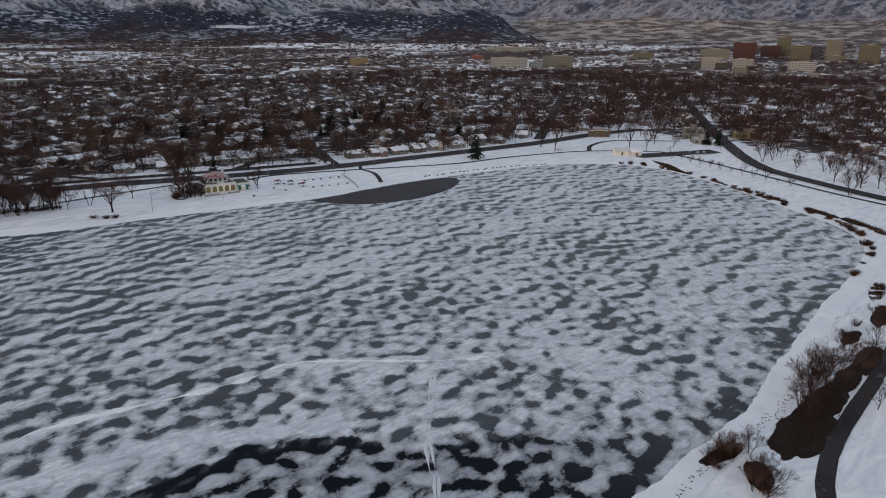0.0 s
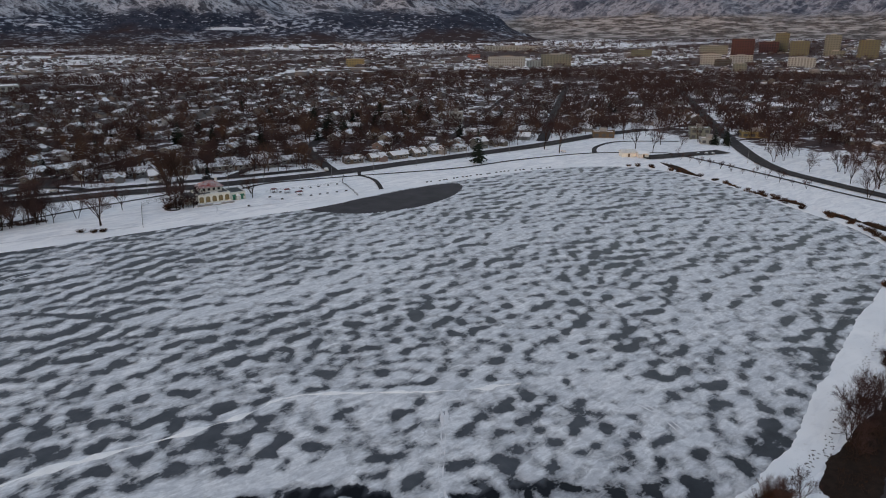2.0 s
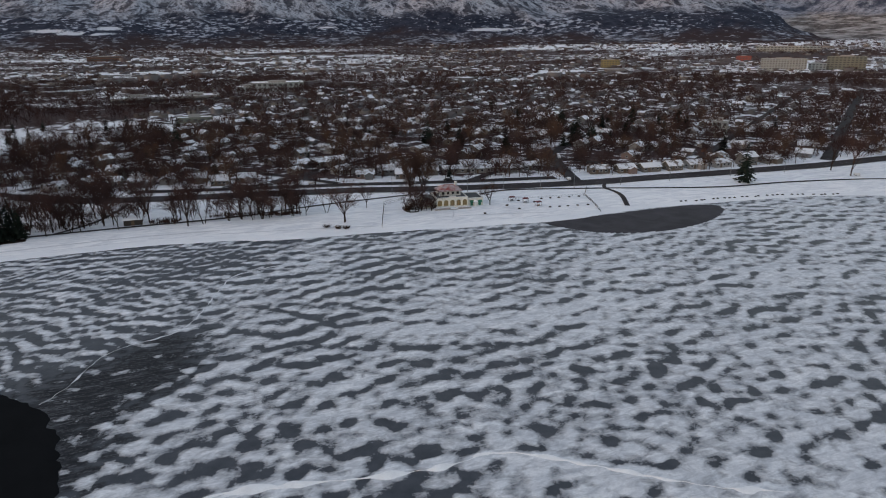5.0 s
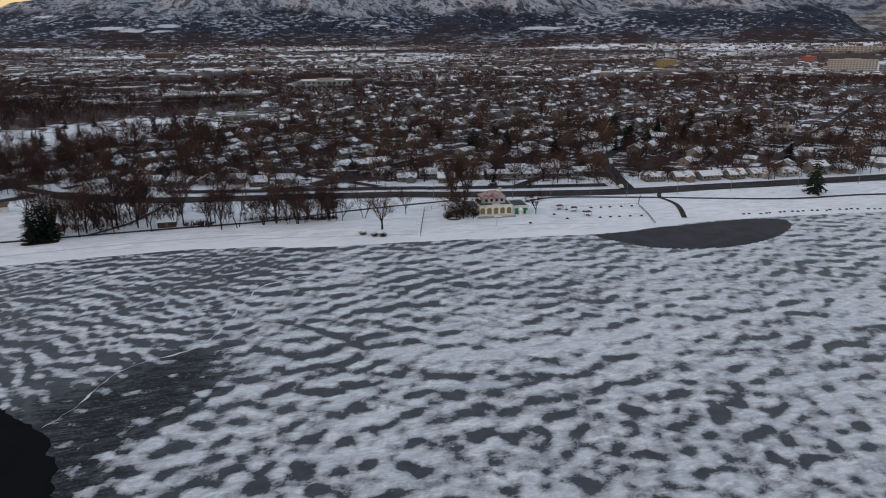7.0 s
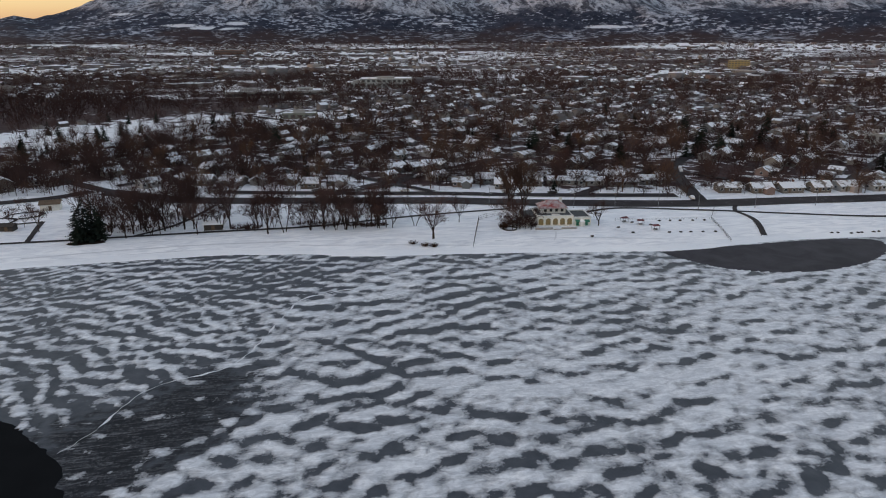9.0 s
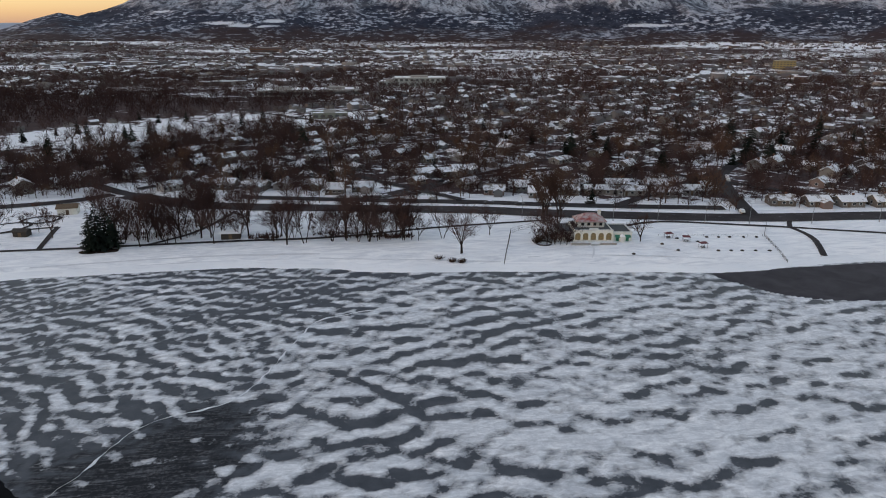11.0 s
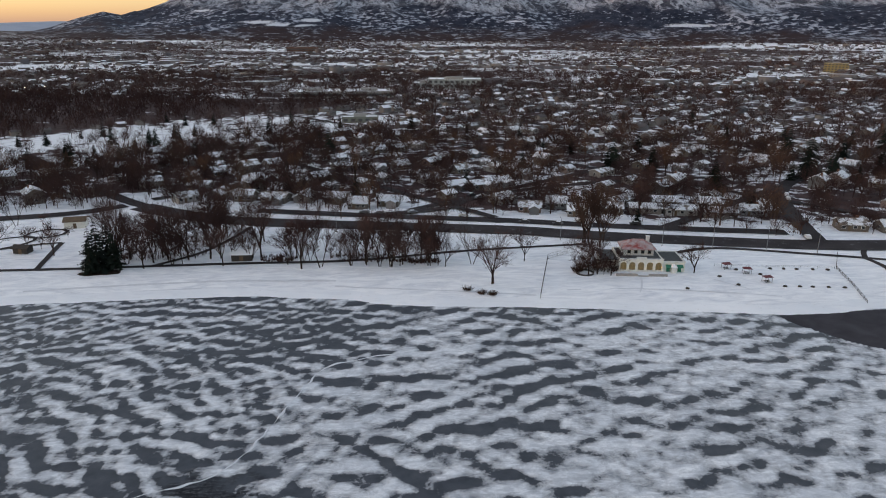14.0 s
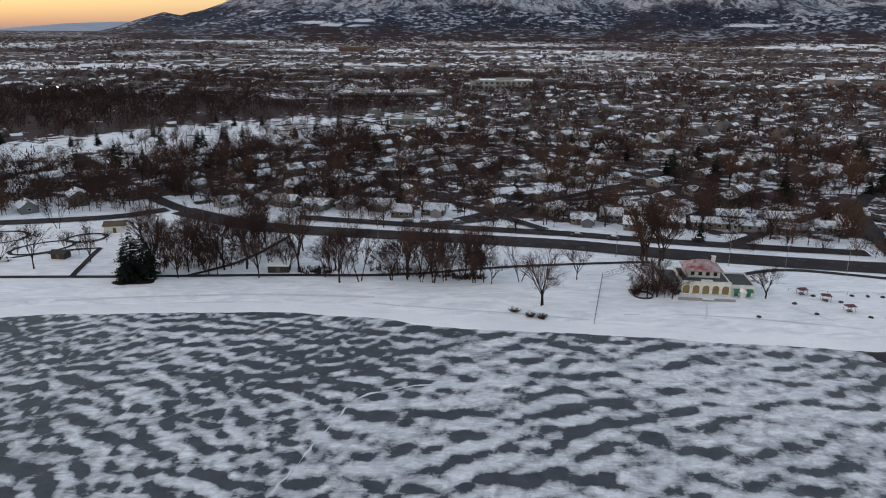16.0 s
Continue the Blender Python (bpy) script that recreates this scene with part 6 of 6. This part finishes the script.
park_shed(-53, 206.5, 6.6, 4.6, 2.4, 0, MAT_SNOW, MAT_DARK, "dark park shelter under a snow-covered roof")
park_shed(-126, 250.5, 7.5, 6, 2.8, 10, MAT_WOOD, MAT_STUCCO, "small tan playground house with a brown roof", "playground_house")
park_shed(-130.3, 218.5, 5.0, 4.0, 1.9, -8, MAT_DARK, MAT_DARK, "dark low picnic shelter in the playground")
park_shed(316, 138, 8.5, 6.5, 2.7, -35, MAT_TRIM, MAT_STUCCO, "cream lakeside restroom building with a white roof", "restroom_building")
park_shed(320, 130, 6.0, 5.5, 2.6, -35, MAT_SNOW, MAT_TRIM, "white lakeside annexe with a snowy roof", "restroom_annexe")
# rings of the playground paths
for cx, cy, ra, rb, t in ((-142.5, 229, 10.5, 6.5, 40), (-133, 241, 7, 5.6, 20), (-165, 241, 9.5, 8, 0)):
    pts = [(cx + ra * math.cos(a) * math.cos(radians(t)) - rb * math.sin(a) * math.sin(radians(t)), cy + ra * math.cos(a) * math.sin(radians(t)) + rb * math.sin(a) * math.cos(radians(t))) for a in np.linspace(0, 2 * math.pi, 29)]
    strip("playground_path", pts, 1.5, MAT_ASPHALT, "round cleared playground path in the snow", "path", 0.13, 0.1)
for x, y, g in ((-131, 223, 0.5), (-127, 232, 0.45), (-126, 222, 0.5), (-146, 220, 0.4), (-123, 236, 0.55), (-118, 214, 0.6), (-139, 251, 0.7), (-112, 240, 0.8), (-106, 232, 0.9), (-105, 222, 0.9), (-115, 252, 0.8)):
    stand(rng.choice(TREES), x, y, rng.uniform(0, 360), 0, g * 1.1)


# ---- parked cars ----
def car(colour_mat):
    ob = thing("parked_car", 0, 0, -500, 0, "parked car with snow on its roof beside the road", "car", "parked cars")
    prof = [(-2.2, 0.35), (2.2, 0.35), (2.25, 0.75), (1.3, 0.9), (0.7, 1.42), (-1.2, 1.45), (-1.9, 0.95), (-2.25, 0.85)]
    n = len(prof)
    part("body", solid([(x, -0.85, z) for x, z in prof] + [(x, 0.85, z) for x, z in prof], [tuple(range(n))[::-1], tuple(range(n, 2 * n))] + [(i, (i + 1) % n, n + (i + 1) % n, n + i) for i in range(n)]), colour_mat, ob)
    part("windscreen", solid([(1.28, -0.7, 0.93), (1.28, 0.7, 0.93), (0.74, 0.65, 1.4), (0.74, -0.65, 1.4), (1.26, -0.7, 0.92), (0.72, -0.65, 1.39)], [(0, 1, 2, 3), (0, 3, 5, 4)]), MAT_GLASS, ob)
    part("roof_snow", boxes((-1.15, -0.7, 1.452, 0.65, 0.7, 1.53), bevel=0.03), MAT_SNOW, ob)
    for x in (-1.4, 1.4):
        for y in (-0.8, 0.8):
            bm = bmesh.new()
            bmesh.ops.create_cone(bm, cap_ends=True, segments=12, radius1=0.34, radius2=0.34, depth=0.2, matrix=pose(x, y, 0.34, 90))
            part("wheel", bm, MAT_DARK, ob)
    return ob


CARS = [car(plain("car_paint_" + n, c, 0.3, 0.1, 0.05)) for n, c in (("grey", (0.16, 0.17, 0.18)), ("white", (0.6, 0.6, 0.6)), ("dark", (0.03, 0.03, 0.035)))]
front_d = np.gradient(FRONT, axis=0)
for k in range(9):
    i = rng.randrange(2, len(FRONT) - 2)
    a = math.atan2(front_d[i, 1], front_d[i, 0])
    x, y = FRONT[i] + np.array((-math.sin(a), math.cos(a))) * rng.choice((-3.0, 3.2)) + front_d[i] * rng.uniform(-0.5, 0.5)
    stand(rng.choice(CARS), x, y, math.degrees(a) + rng.choice((0, 180)), 0.2)
for line in [r[0] for r in ROADS[5:8]] + [r[0] for r in ROADS[8:14]]:
    g = np.gradient(line, axis=0)
    for _ in range(7):
        i = rng.randrange(1, len(line) - 1)
        a = math.atan2(g[i, 1], g[i, 0])
        x, y = line[i] + np.array((-math.sin(a), math.cos(a))) * rng.choice((-3.0, 3.0)) + g[i] * rng.uniform(-0.5, 0.5)
        if math.hypot(x, y) < 520 and line is not LOT:
            stand(rng.choice(CARS), x, y, math.degrees(a), 0.3)
for x, y, t in ((352, 112, 40), (356, 109, 40), (360, 107, 42), (-147, 214, 20), (297, 172, 60)):
    stand(rng.choice(CARS), x, y, t, 0.1)


# ---- lit lamps far off ----
MAT_LAMP, lnt, lb = material("lit_lamp")
lb.inputs["Emission Color"].default_value, lb.inputs["Emission Strength"].default_value = (1.0, 0.80, 0.55, 1), 3.5


def flood_mast(x, y, h, size):
    ob = thing("lit_mast", x, y, float(land_height(x, y)) + 0.5, -math.degrees(math.atan2(x, y)), "tall mast with bright lit lamps far off", "street lamp", "lit masts")
    part("pole", post(bmesh.new(), 0, 0, -1, h, 0.25, 0.15), MAT_STEEL, ob)
    part("lamp_head", boxes((-size, -0.35, h, size, -0.05, h + size * 0.8)), MAT_LAMP, ob)
    return ob


for x, y, s in ((-434, 778, 0.55), (-441, 757, 0.5), (-409, 786, 0.35), (-394, 800, 0.4), (-455, 745, 0.35), (526, 1325, 0.6), (414, 1393, 0.5)):
    flood_mast(x, y, 13, s)


# ---- larger buildings of the town ----
def office(x, y, w, d, h, turn, mat, floors, label, bays=0, name="office_building"):
    ob = thing(name, x, y, float(land_height(x, y)) + 0.3, turn, label, "building")
    part("wall", boxes((-w / 2, 0, -2, w / 2, d, h)), mat, ob)
    part("parapet", boxes((-w / 2 - 0.3, -0.3, h, w / 2 + 0.3, 0.4, h + 1.0), (-w / 2 - 0.3, d - 0.4, h, w / 2 + 0.3, d + 0.3, h + 1.0), (-w / 2 - 0.3, 0.401, h, -w / 2 + 0.4, d - 0.401, h + 1.0), (w / 2 - 0.4, 0.401, h, w / 2 + 0.3, d - 0.401, h + 1.0)), mat, ob)
    part("roof", boxes((-w / 2 + 0.4, 0.41, h, w / 2 - 0.4, d - 0.41, h + 0.4)), MAT_SNOW, ob, "snow-covered flat roof")
    part("plant_room", boxes((-w * 0.18, d * 0.3, h + 0.4, w * 0.16, d * 0.6, h + 3.2)), MAT_CONCRETE, ob)
    step = h / floors
    pane = MAT_GLASS if mat is MAT_MAROON else MAT_SKY_GLASS
    for k in range(floors):
        z = step * (k + 0.35)
        if bays:
            for b in range(bays):
                bx = -w / 2 + w * (b + 0.22) / bays
                part("window", boxes((bx, -0.12, z, bx + w * 0.56 / bays, 0.05, z + step * 0.5)), pane, ob)
        else:
            part("window_band", boxes((-w / 2 + 0.8, -0.12, z, w / 2 - 0.8, 0.05, z + step * 0.42)), pane, ob)
        part("side_window_band", boxes((w / 2 - 0.05, 1.0, z, w / 2 + 0.12, d - 1.0, z + step * 0.42)), pane, ob)
        part("side_window_band", boxes((-w / 2 - 0.12, 1.0, z, -w / 2 + 0.05, d - 1.0, z + step * 0.42)), pane, ob)
    return ob


# office glass lightened to grey: reflected sky put into the base colour
MAT_SKY_GLASS = plain("sky_grey_office_glass", (0.06, 0.062, 0.066), 0.5)
MAT_MAROON = plain("maroon_glass_brick", (0.050, 0.006, 0.013), 0.5, 0, 0.2, 0.1)
MAT_OCHRE = plain("ochre_concrete", (0.130, 0.132, 0.090), 0.8, 0, 0.15, 0.1)
MAT_CREAM = plain("cream_concrete", (0.185, 0.195, 0.165), 0.8, 0, 0.15, 0.1)
MAT_PALE = plain("white_panel", (0.31, 0.33, 0.325), 0.7, 0, 0.12, 0.1)
MAT_YELLOW = plain("yellow_stucco", (0.27, 0.22, 0.105), 0.8, 0, 0.15, 0.1)
for x, y, w, d, h, t, m, fl, bays, label in (
        (2008, 942, 63, 40, 47, -63, MAT_MAROON, 10, 9, "maroon high-rise office tower downtown"),
        (2186, 948, 57, 40, 33, -64, MAT_MAROON, 7, 8, "lower maroon office building downtown"),
        (2246, 937, 41, 35, 58, -65, MAT_OCHRE, 12, 6, "tall ochre concrete tower downtown"),
        (2065, 801, 51, 35, 40, -66, MAT_OCHRE, 8, 7, "broad ochre concrete tower downtown"),
        (2097, 725, 41, 35, 57, -68, MAT_CREAM, 12, 6, "tall cream concrete tower downtown"),
        (2042, 693, 48, 30, 16, -69, MAT_CREAM, 3, 7, "low cream block below a tower"),
        (2009, 600, 49, 36, 46, -71, MAT_OCHRE, 10, 7, "square ochre tower downtown"),
        (1471, 739, 45, 25, 24, -60, MAT_PALE, 6, 8, "white apartment block with snowy roof"),
        (1443, 693, 35, 22, 15, -61, MAT_DARK, 4, 0, "dark low office block"),
        (1552, 709, 51, 25, 20, -62, MAT_PALE, 5, 8, "white stepped apartment block"),
        (1269, 564, 25, 18, 15, -62, MAT_CREAM, 4, 5, "small cream apartment block"),
        (1490, 544, 53, 24, 20, -67, MAT_PALE, 5, 9, "pale apartment block with dark bays"),
        (1968, 1012, 81, 30, 27, -61, MAT_CREAM, 5, 10, "long cream hospital wing"),
        (1068, 996, 82, 22, 23, -45, MAT_PALE, 7, 16, "long pale slab block with many windows"),
        (1181, 952, 68, 24, 26, -49, MAT_CREAM, 6, 10, "cream apartment building with pale bays"),
        (1140, 982, 32, 20, 13, -47, MAT_PALE, 3, 5, "low white annexe beside taller blocks"),
        (1781, 1695, 186, 40, 17, -45, MAT_PALE, 3, 18, "very long pale block on the rise"),
        (1306, 1365, 35, 25, 13, -42, MAT_TILE, 3, 5, "low red brick hall"),
        (857, 1282, 42, 25, 17, -33, MAT_YELLOW, 4, 7, "yellow stucco building with a flat roof"),
        (1749, 1117, 60, 30, 20, -55, MAT_OCHRE, 4, 8, "ochre office block with rows of windows"),
        (82, 919, 72, 40, 12, -5, MAT_PALE, 2, 10, "white school building with snowy flat roof"),
        (40, 925, 30, 30, 7, -5, MAT_PALE, 1, 5, "low white school wing"),
        (-90, 783, 60, 45, 7, 7, MAT_CONCRETE, 1, 0, "grey warehouse with a snowy roof"),
        (-28, 790, 58, 45, 7, 2, MAT_CONCRETE, 1, 0, "long grey warehouse with a snowy roof"),
        (-288, 2267, 99, 40, 14, 7, MAT_BRICK, 3, 0, "reddish low hall far off"),
        (-29, 562, 30, 14, 4.5, 3, MAT_CREAM, 1, 5, "low clubhouse with a snowy roof"),
        (366, 194, 15, 9, 4, -48, MAT_WOOD, 1, 3, "tan wooden lakeside hall"),
        (412, 146, 13, 10, 7.5, -50, MAT_CREAM, 2, 3, "pale green and cream corner building"),
        (396, 129, 12, 8, 3.6, -50, MAT_PALE, 1, 3, "low white building beside dark conifers"),
        (446, 122, 20, 10, 4, -52, MAT_YELLOW, 1, 4, "tan low building beside the drive"),
        (343, 329, 11, 10, 8.5, -46, MAT_PALE, 2, 3, "tall white gabled house front")):
    office(x, y, w, d, h, t, m, fl, label, bays)


# ---- marks on the ice: pressure ridges, leads and tracks ----
def ridge(name, line, width, height, mat, label):
    line = np.array(line, float)
    seg = np.hypot(*np.diff(line, axis=0).T)
    tot = np.r_[0, np.cumsum(seg)]
    n = int(tot[-1] / 0.8)
    s = np.linspace(0, tot[-1], n)
    p = np.stack([np.interp(s, tot, line[:, 0]), np.interp(s, tot, line[:, 1])], 1)
    p = p + 0.5 * np.array([[noise.noise(Vector((a * 0.4, b * 0.4, 3))), noise.noise(Vector((a * 0.4, b * 0.4, 8)))] for a, b in p])
    d = np.gradient(p, axis=0)
    d /= np.linalg.norm(d, axis=1)[:, None] + 1e-9
    o = np.stack([-d[:, 1], d[:, 0]], 1)
    f1 = np.array([noise.noise(Vector((a * 0.22, b * 0.22, 5))) for a, b in p])
    w = width * np.clip(0.42 + 1.5 * f1, 0.04, 2) * np.minimum(1, np.minimum(s, tot[-1] - s) / 4 + 0.05)
    h = height * np.clip(0.7 + 0.9 * f1, 0.15, 2)
    vs = np.concatenate([np.c_[p + o * w[:, None], np.full(n, 0.03)], np.c_[p + o * (w * 0.25)[:, None], 0.06 + h], np.c_[p - o * (w * 0.3)[:, None], 0.06 + h * 0.8], np.c_[p - o * w[:, None], np.full(n, 0.03)]])
    i = np.arange(4 * n).reshape(4, n)
    f = np.stack([i[:-1, :-1], i[1:, :-1], i[1:, 1:], i[:-1, 1:]], -1).reshape(-1, 4)
    return tagged(mesh_object(name, vs, f, mat), label, "ice ridge", kind="structure")


def litter(cx, cy, a, b, turn, label):
    """A ragged patch of fallen leaves that follows the ground."""
    n, rings = 72, 5
    ang = np.linspace(0, 2 * math.pi, n, endpoint=False)
    edge = np.array([1 + 0.30 * noise.noise(Vector((math.cos(w) * 1.6 + cx, math.sin(w) * 1.6 + cy, 1))) + 0.10 * noise.noise(Vector((math.cos(w) * 6 + cx, math.sin(w) * 6 + cy, 5))) for w in ang])
    c, s = math.cos(radians(turn)), math.sin(radians(turn))
    xy = [(cx, cy)]
    for k in range(1, rings + 1):
        p, q = a * edge * np.cos(ang) * k / rings, b * edge * np.sin(ang) * k / rings
        xy += list(zip(cx + p * c - q * s, cy + p * s + q * c))
    xy = np.array(xy)
    faces = [(0, 1 + i, 1 + (i + 1) % n) for i in range(n)]
    for k in range(rings - 1):
        u, v = 1 + k * n, 1 + (k + 1) * n
        faces += [(u + i, v + i, v + (i + 1) % n, u + (i + 1) % n) for i in range(n)]
    z = ground_z(xy[:, 0], xy[:, 1]) + 0.24
    z[-n:] -= 0.16
    return tagged(mesh_object("leaf_litter", np.c_[xy, z], faces, MAT_LITTER), label, "leaf litter", kind="structure")


def footprints(line, seed):
    """Trodden dents in the snow of the bank, in two uneven rows."""
    g = random.Random(seed)
    line = spline(line, 10)
    V, F = [], []
    for k, (x, y) in enumerate(line):
        for _ in range(2):
            px, py, u = x + g.uniform(-0.7, 0.7), y + g.uniform(-0.8, 0.8), g.uniform(0, 6.28)
            z = float(ground_z(px, py)) + 0.20
            n, a, b = len(V), g.uniform(0.18, 0.34), g.uniform(0.10, 0.17)
            for i in range(7):
                w = 2 * math.pi * i / 7
                c, q = a * math.cos(w), b * math.sin(w)
                V.append((px + c * math.cos(u) - q * math.sin(u), py + c * math.sin(u) + q * math.cos(u), z))
            F.append(tuple(range(n, n + 7)))
    return tagged(mesh_object("footprints", V, F, MAT_PRINT), "dark trodden footprints in the bank snow", "footprints", kind="stuff")


MAT_PRINT = plain("trodden_soil", (0.11, 0.10, 0.10), 0.9, 0, 0.4, 1.0, place)
footprints([(86, -67.4), (78, -68.6), (72, -68.0), (66, -67.6), (58, -68.8), (48, -70.4)], 4)
footprints([(150, -55.5), (134, -59.2), (120, -62.2), (106, -64.8), (94, -66.8), (86, -69.0)], 9)
litter(-95.5, 195.5, 6.5, 2.6, 8, "brown needle litter under the dark evergreens")
for cx, cy, a, b, t in ((84.5, -74.6, 11, 4.6, 9), (98, -72.6, 12, 3.4, 6), (113, -71.5, 8, 2.4, 8), (66, -68.4, 5.5, 1.7, -8), (65, -75.8, 4.6, 2.2, 30), (137, -63.3, 5.5, 1.9, 4), (127, -70.6, 10, 2.5, 8), (158, -62.8, 9, 2.3, 12), (120, -79.5, 8, 1.5, 9)):
    litter(cx, cy, a, b, t, "brown leaf litter under brush on the bank")
for cx, cy, a, b, t in ((303, 93, 22, 3.0, 61), (288.5, 58, 5, 1.8, 66), (280, 41, 7, 2.2, 72), (274, 20, 6, 1.8, 72), (264, -3, 9, 2.2, 68), (257, -20, 8, 2.4, 60)):
    litter(cx, cy, a, b, t, "rust-brown leaf litter along the lake shore")
for pts, w in (([(-112, 181), (-80, 184.5), (-50, 186), (-20, 184)], 1.2), ([(-20, 180), (0, 176), (22, 172.5), (40, 169)], 0.8), ([(50, 172), (70, 171.5), (92, 168), (112, 163)], 0.7), ([(-90, 178.5), (-60, 181)], 0.9), ([(98, 178), (106, 168)], 0.6), ([(76, 181), (73, 172), (69, 165)], 0.6)):
    strip("trodden_track", spline(pts, 6), w, MAT_TRODDEN, "faint trodden track in the beach snow", "track", 0.05, 0.35)
RIDGE = "thin white pressure ridge of broken ice"
ridge("pressure_ridge", spline([(-60, 59.8), (-55.8, 66), (-49.6, 81), (-37.9, 86.8), (-33.2, 89.6), (-29.5, 96), (-23.2, 114.5), (-18.5, 127.5), (-9.9, 132), (4, 136)], 8), 0.34, 0.10, MAT_TRODDEN, RIDGE)
ridge("pressure_ridge", spline([(-31, 15), (-24, 16.7), (-4, 13), (12, 11), (21.6, 12), (31, 7), (50, -8), (64, -15.5)], 8), 1.0, 0.16, MAT_TRACK, RIDGE)
for off in (-0.55, 0.55):
    ridge("sledge_track", spline([(47.6 + off, -9.7), (36 + off, -22.7), (29.8 + off, -29.6), (25.2 + off, -36.4), (22 + off, -42), (14 + off, -52)], 8), 0.34, 0.03, MAT_TRODDEN, "pale track across the ice")
    ridge("sledge_track", spline([(79.2 + off, -19.3), (76.3 + off, -30), (76.3 + off, -40), (73 + off, -50)], 8), 0.26, 0.04, MAT_TRODDEN, "pale track across the ice")
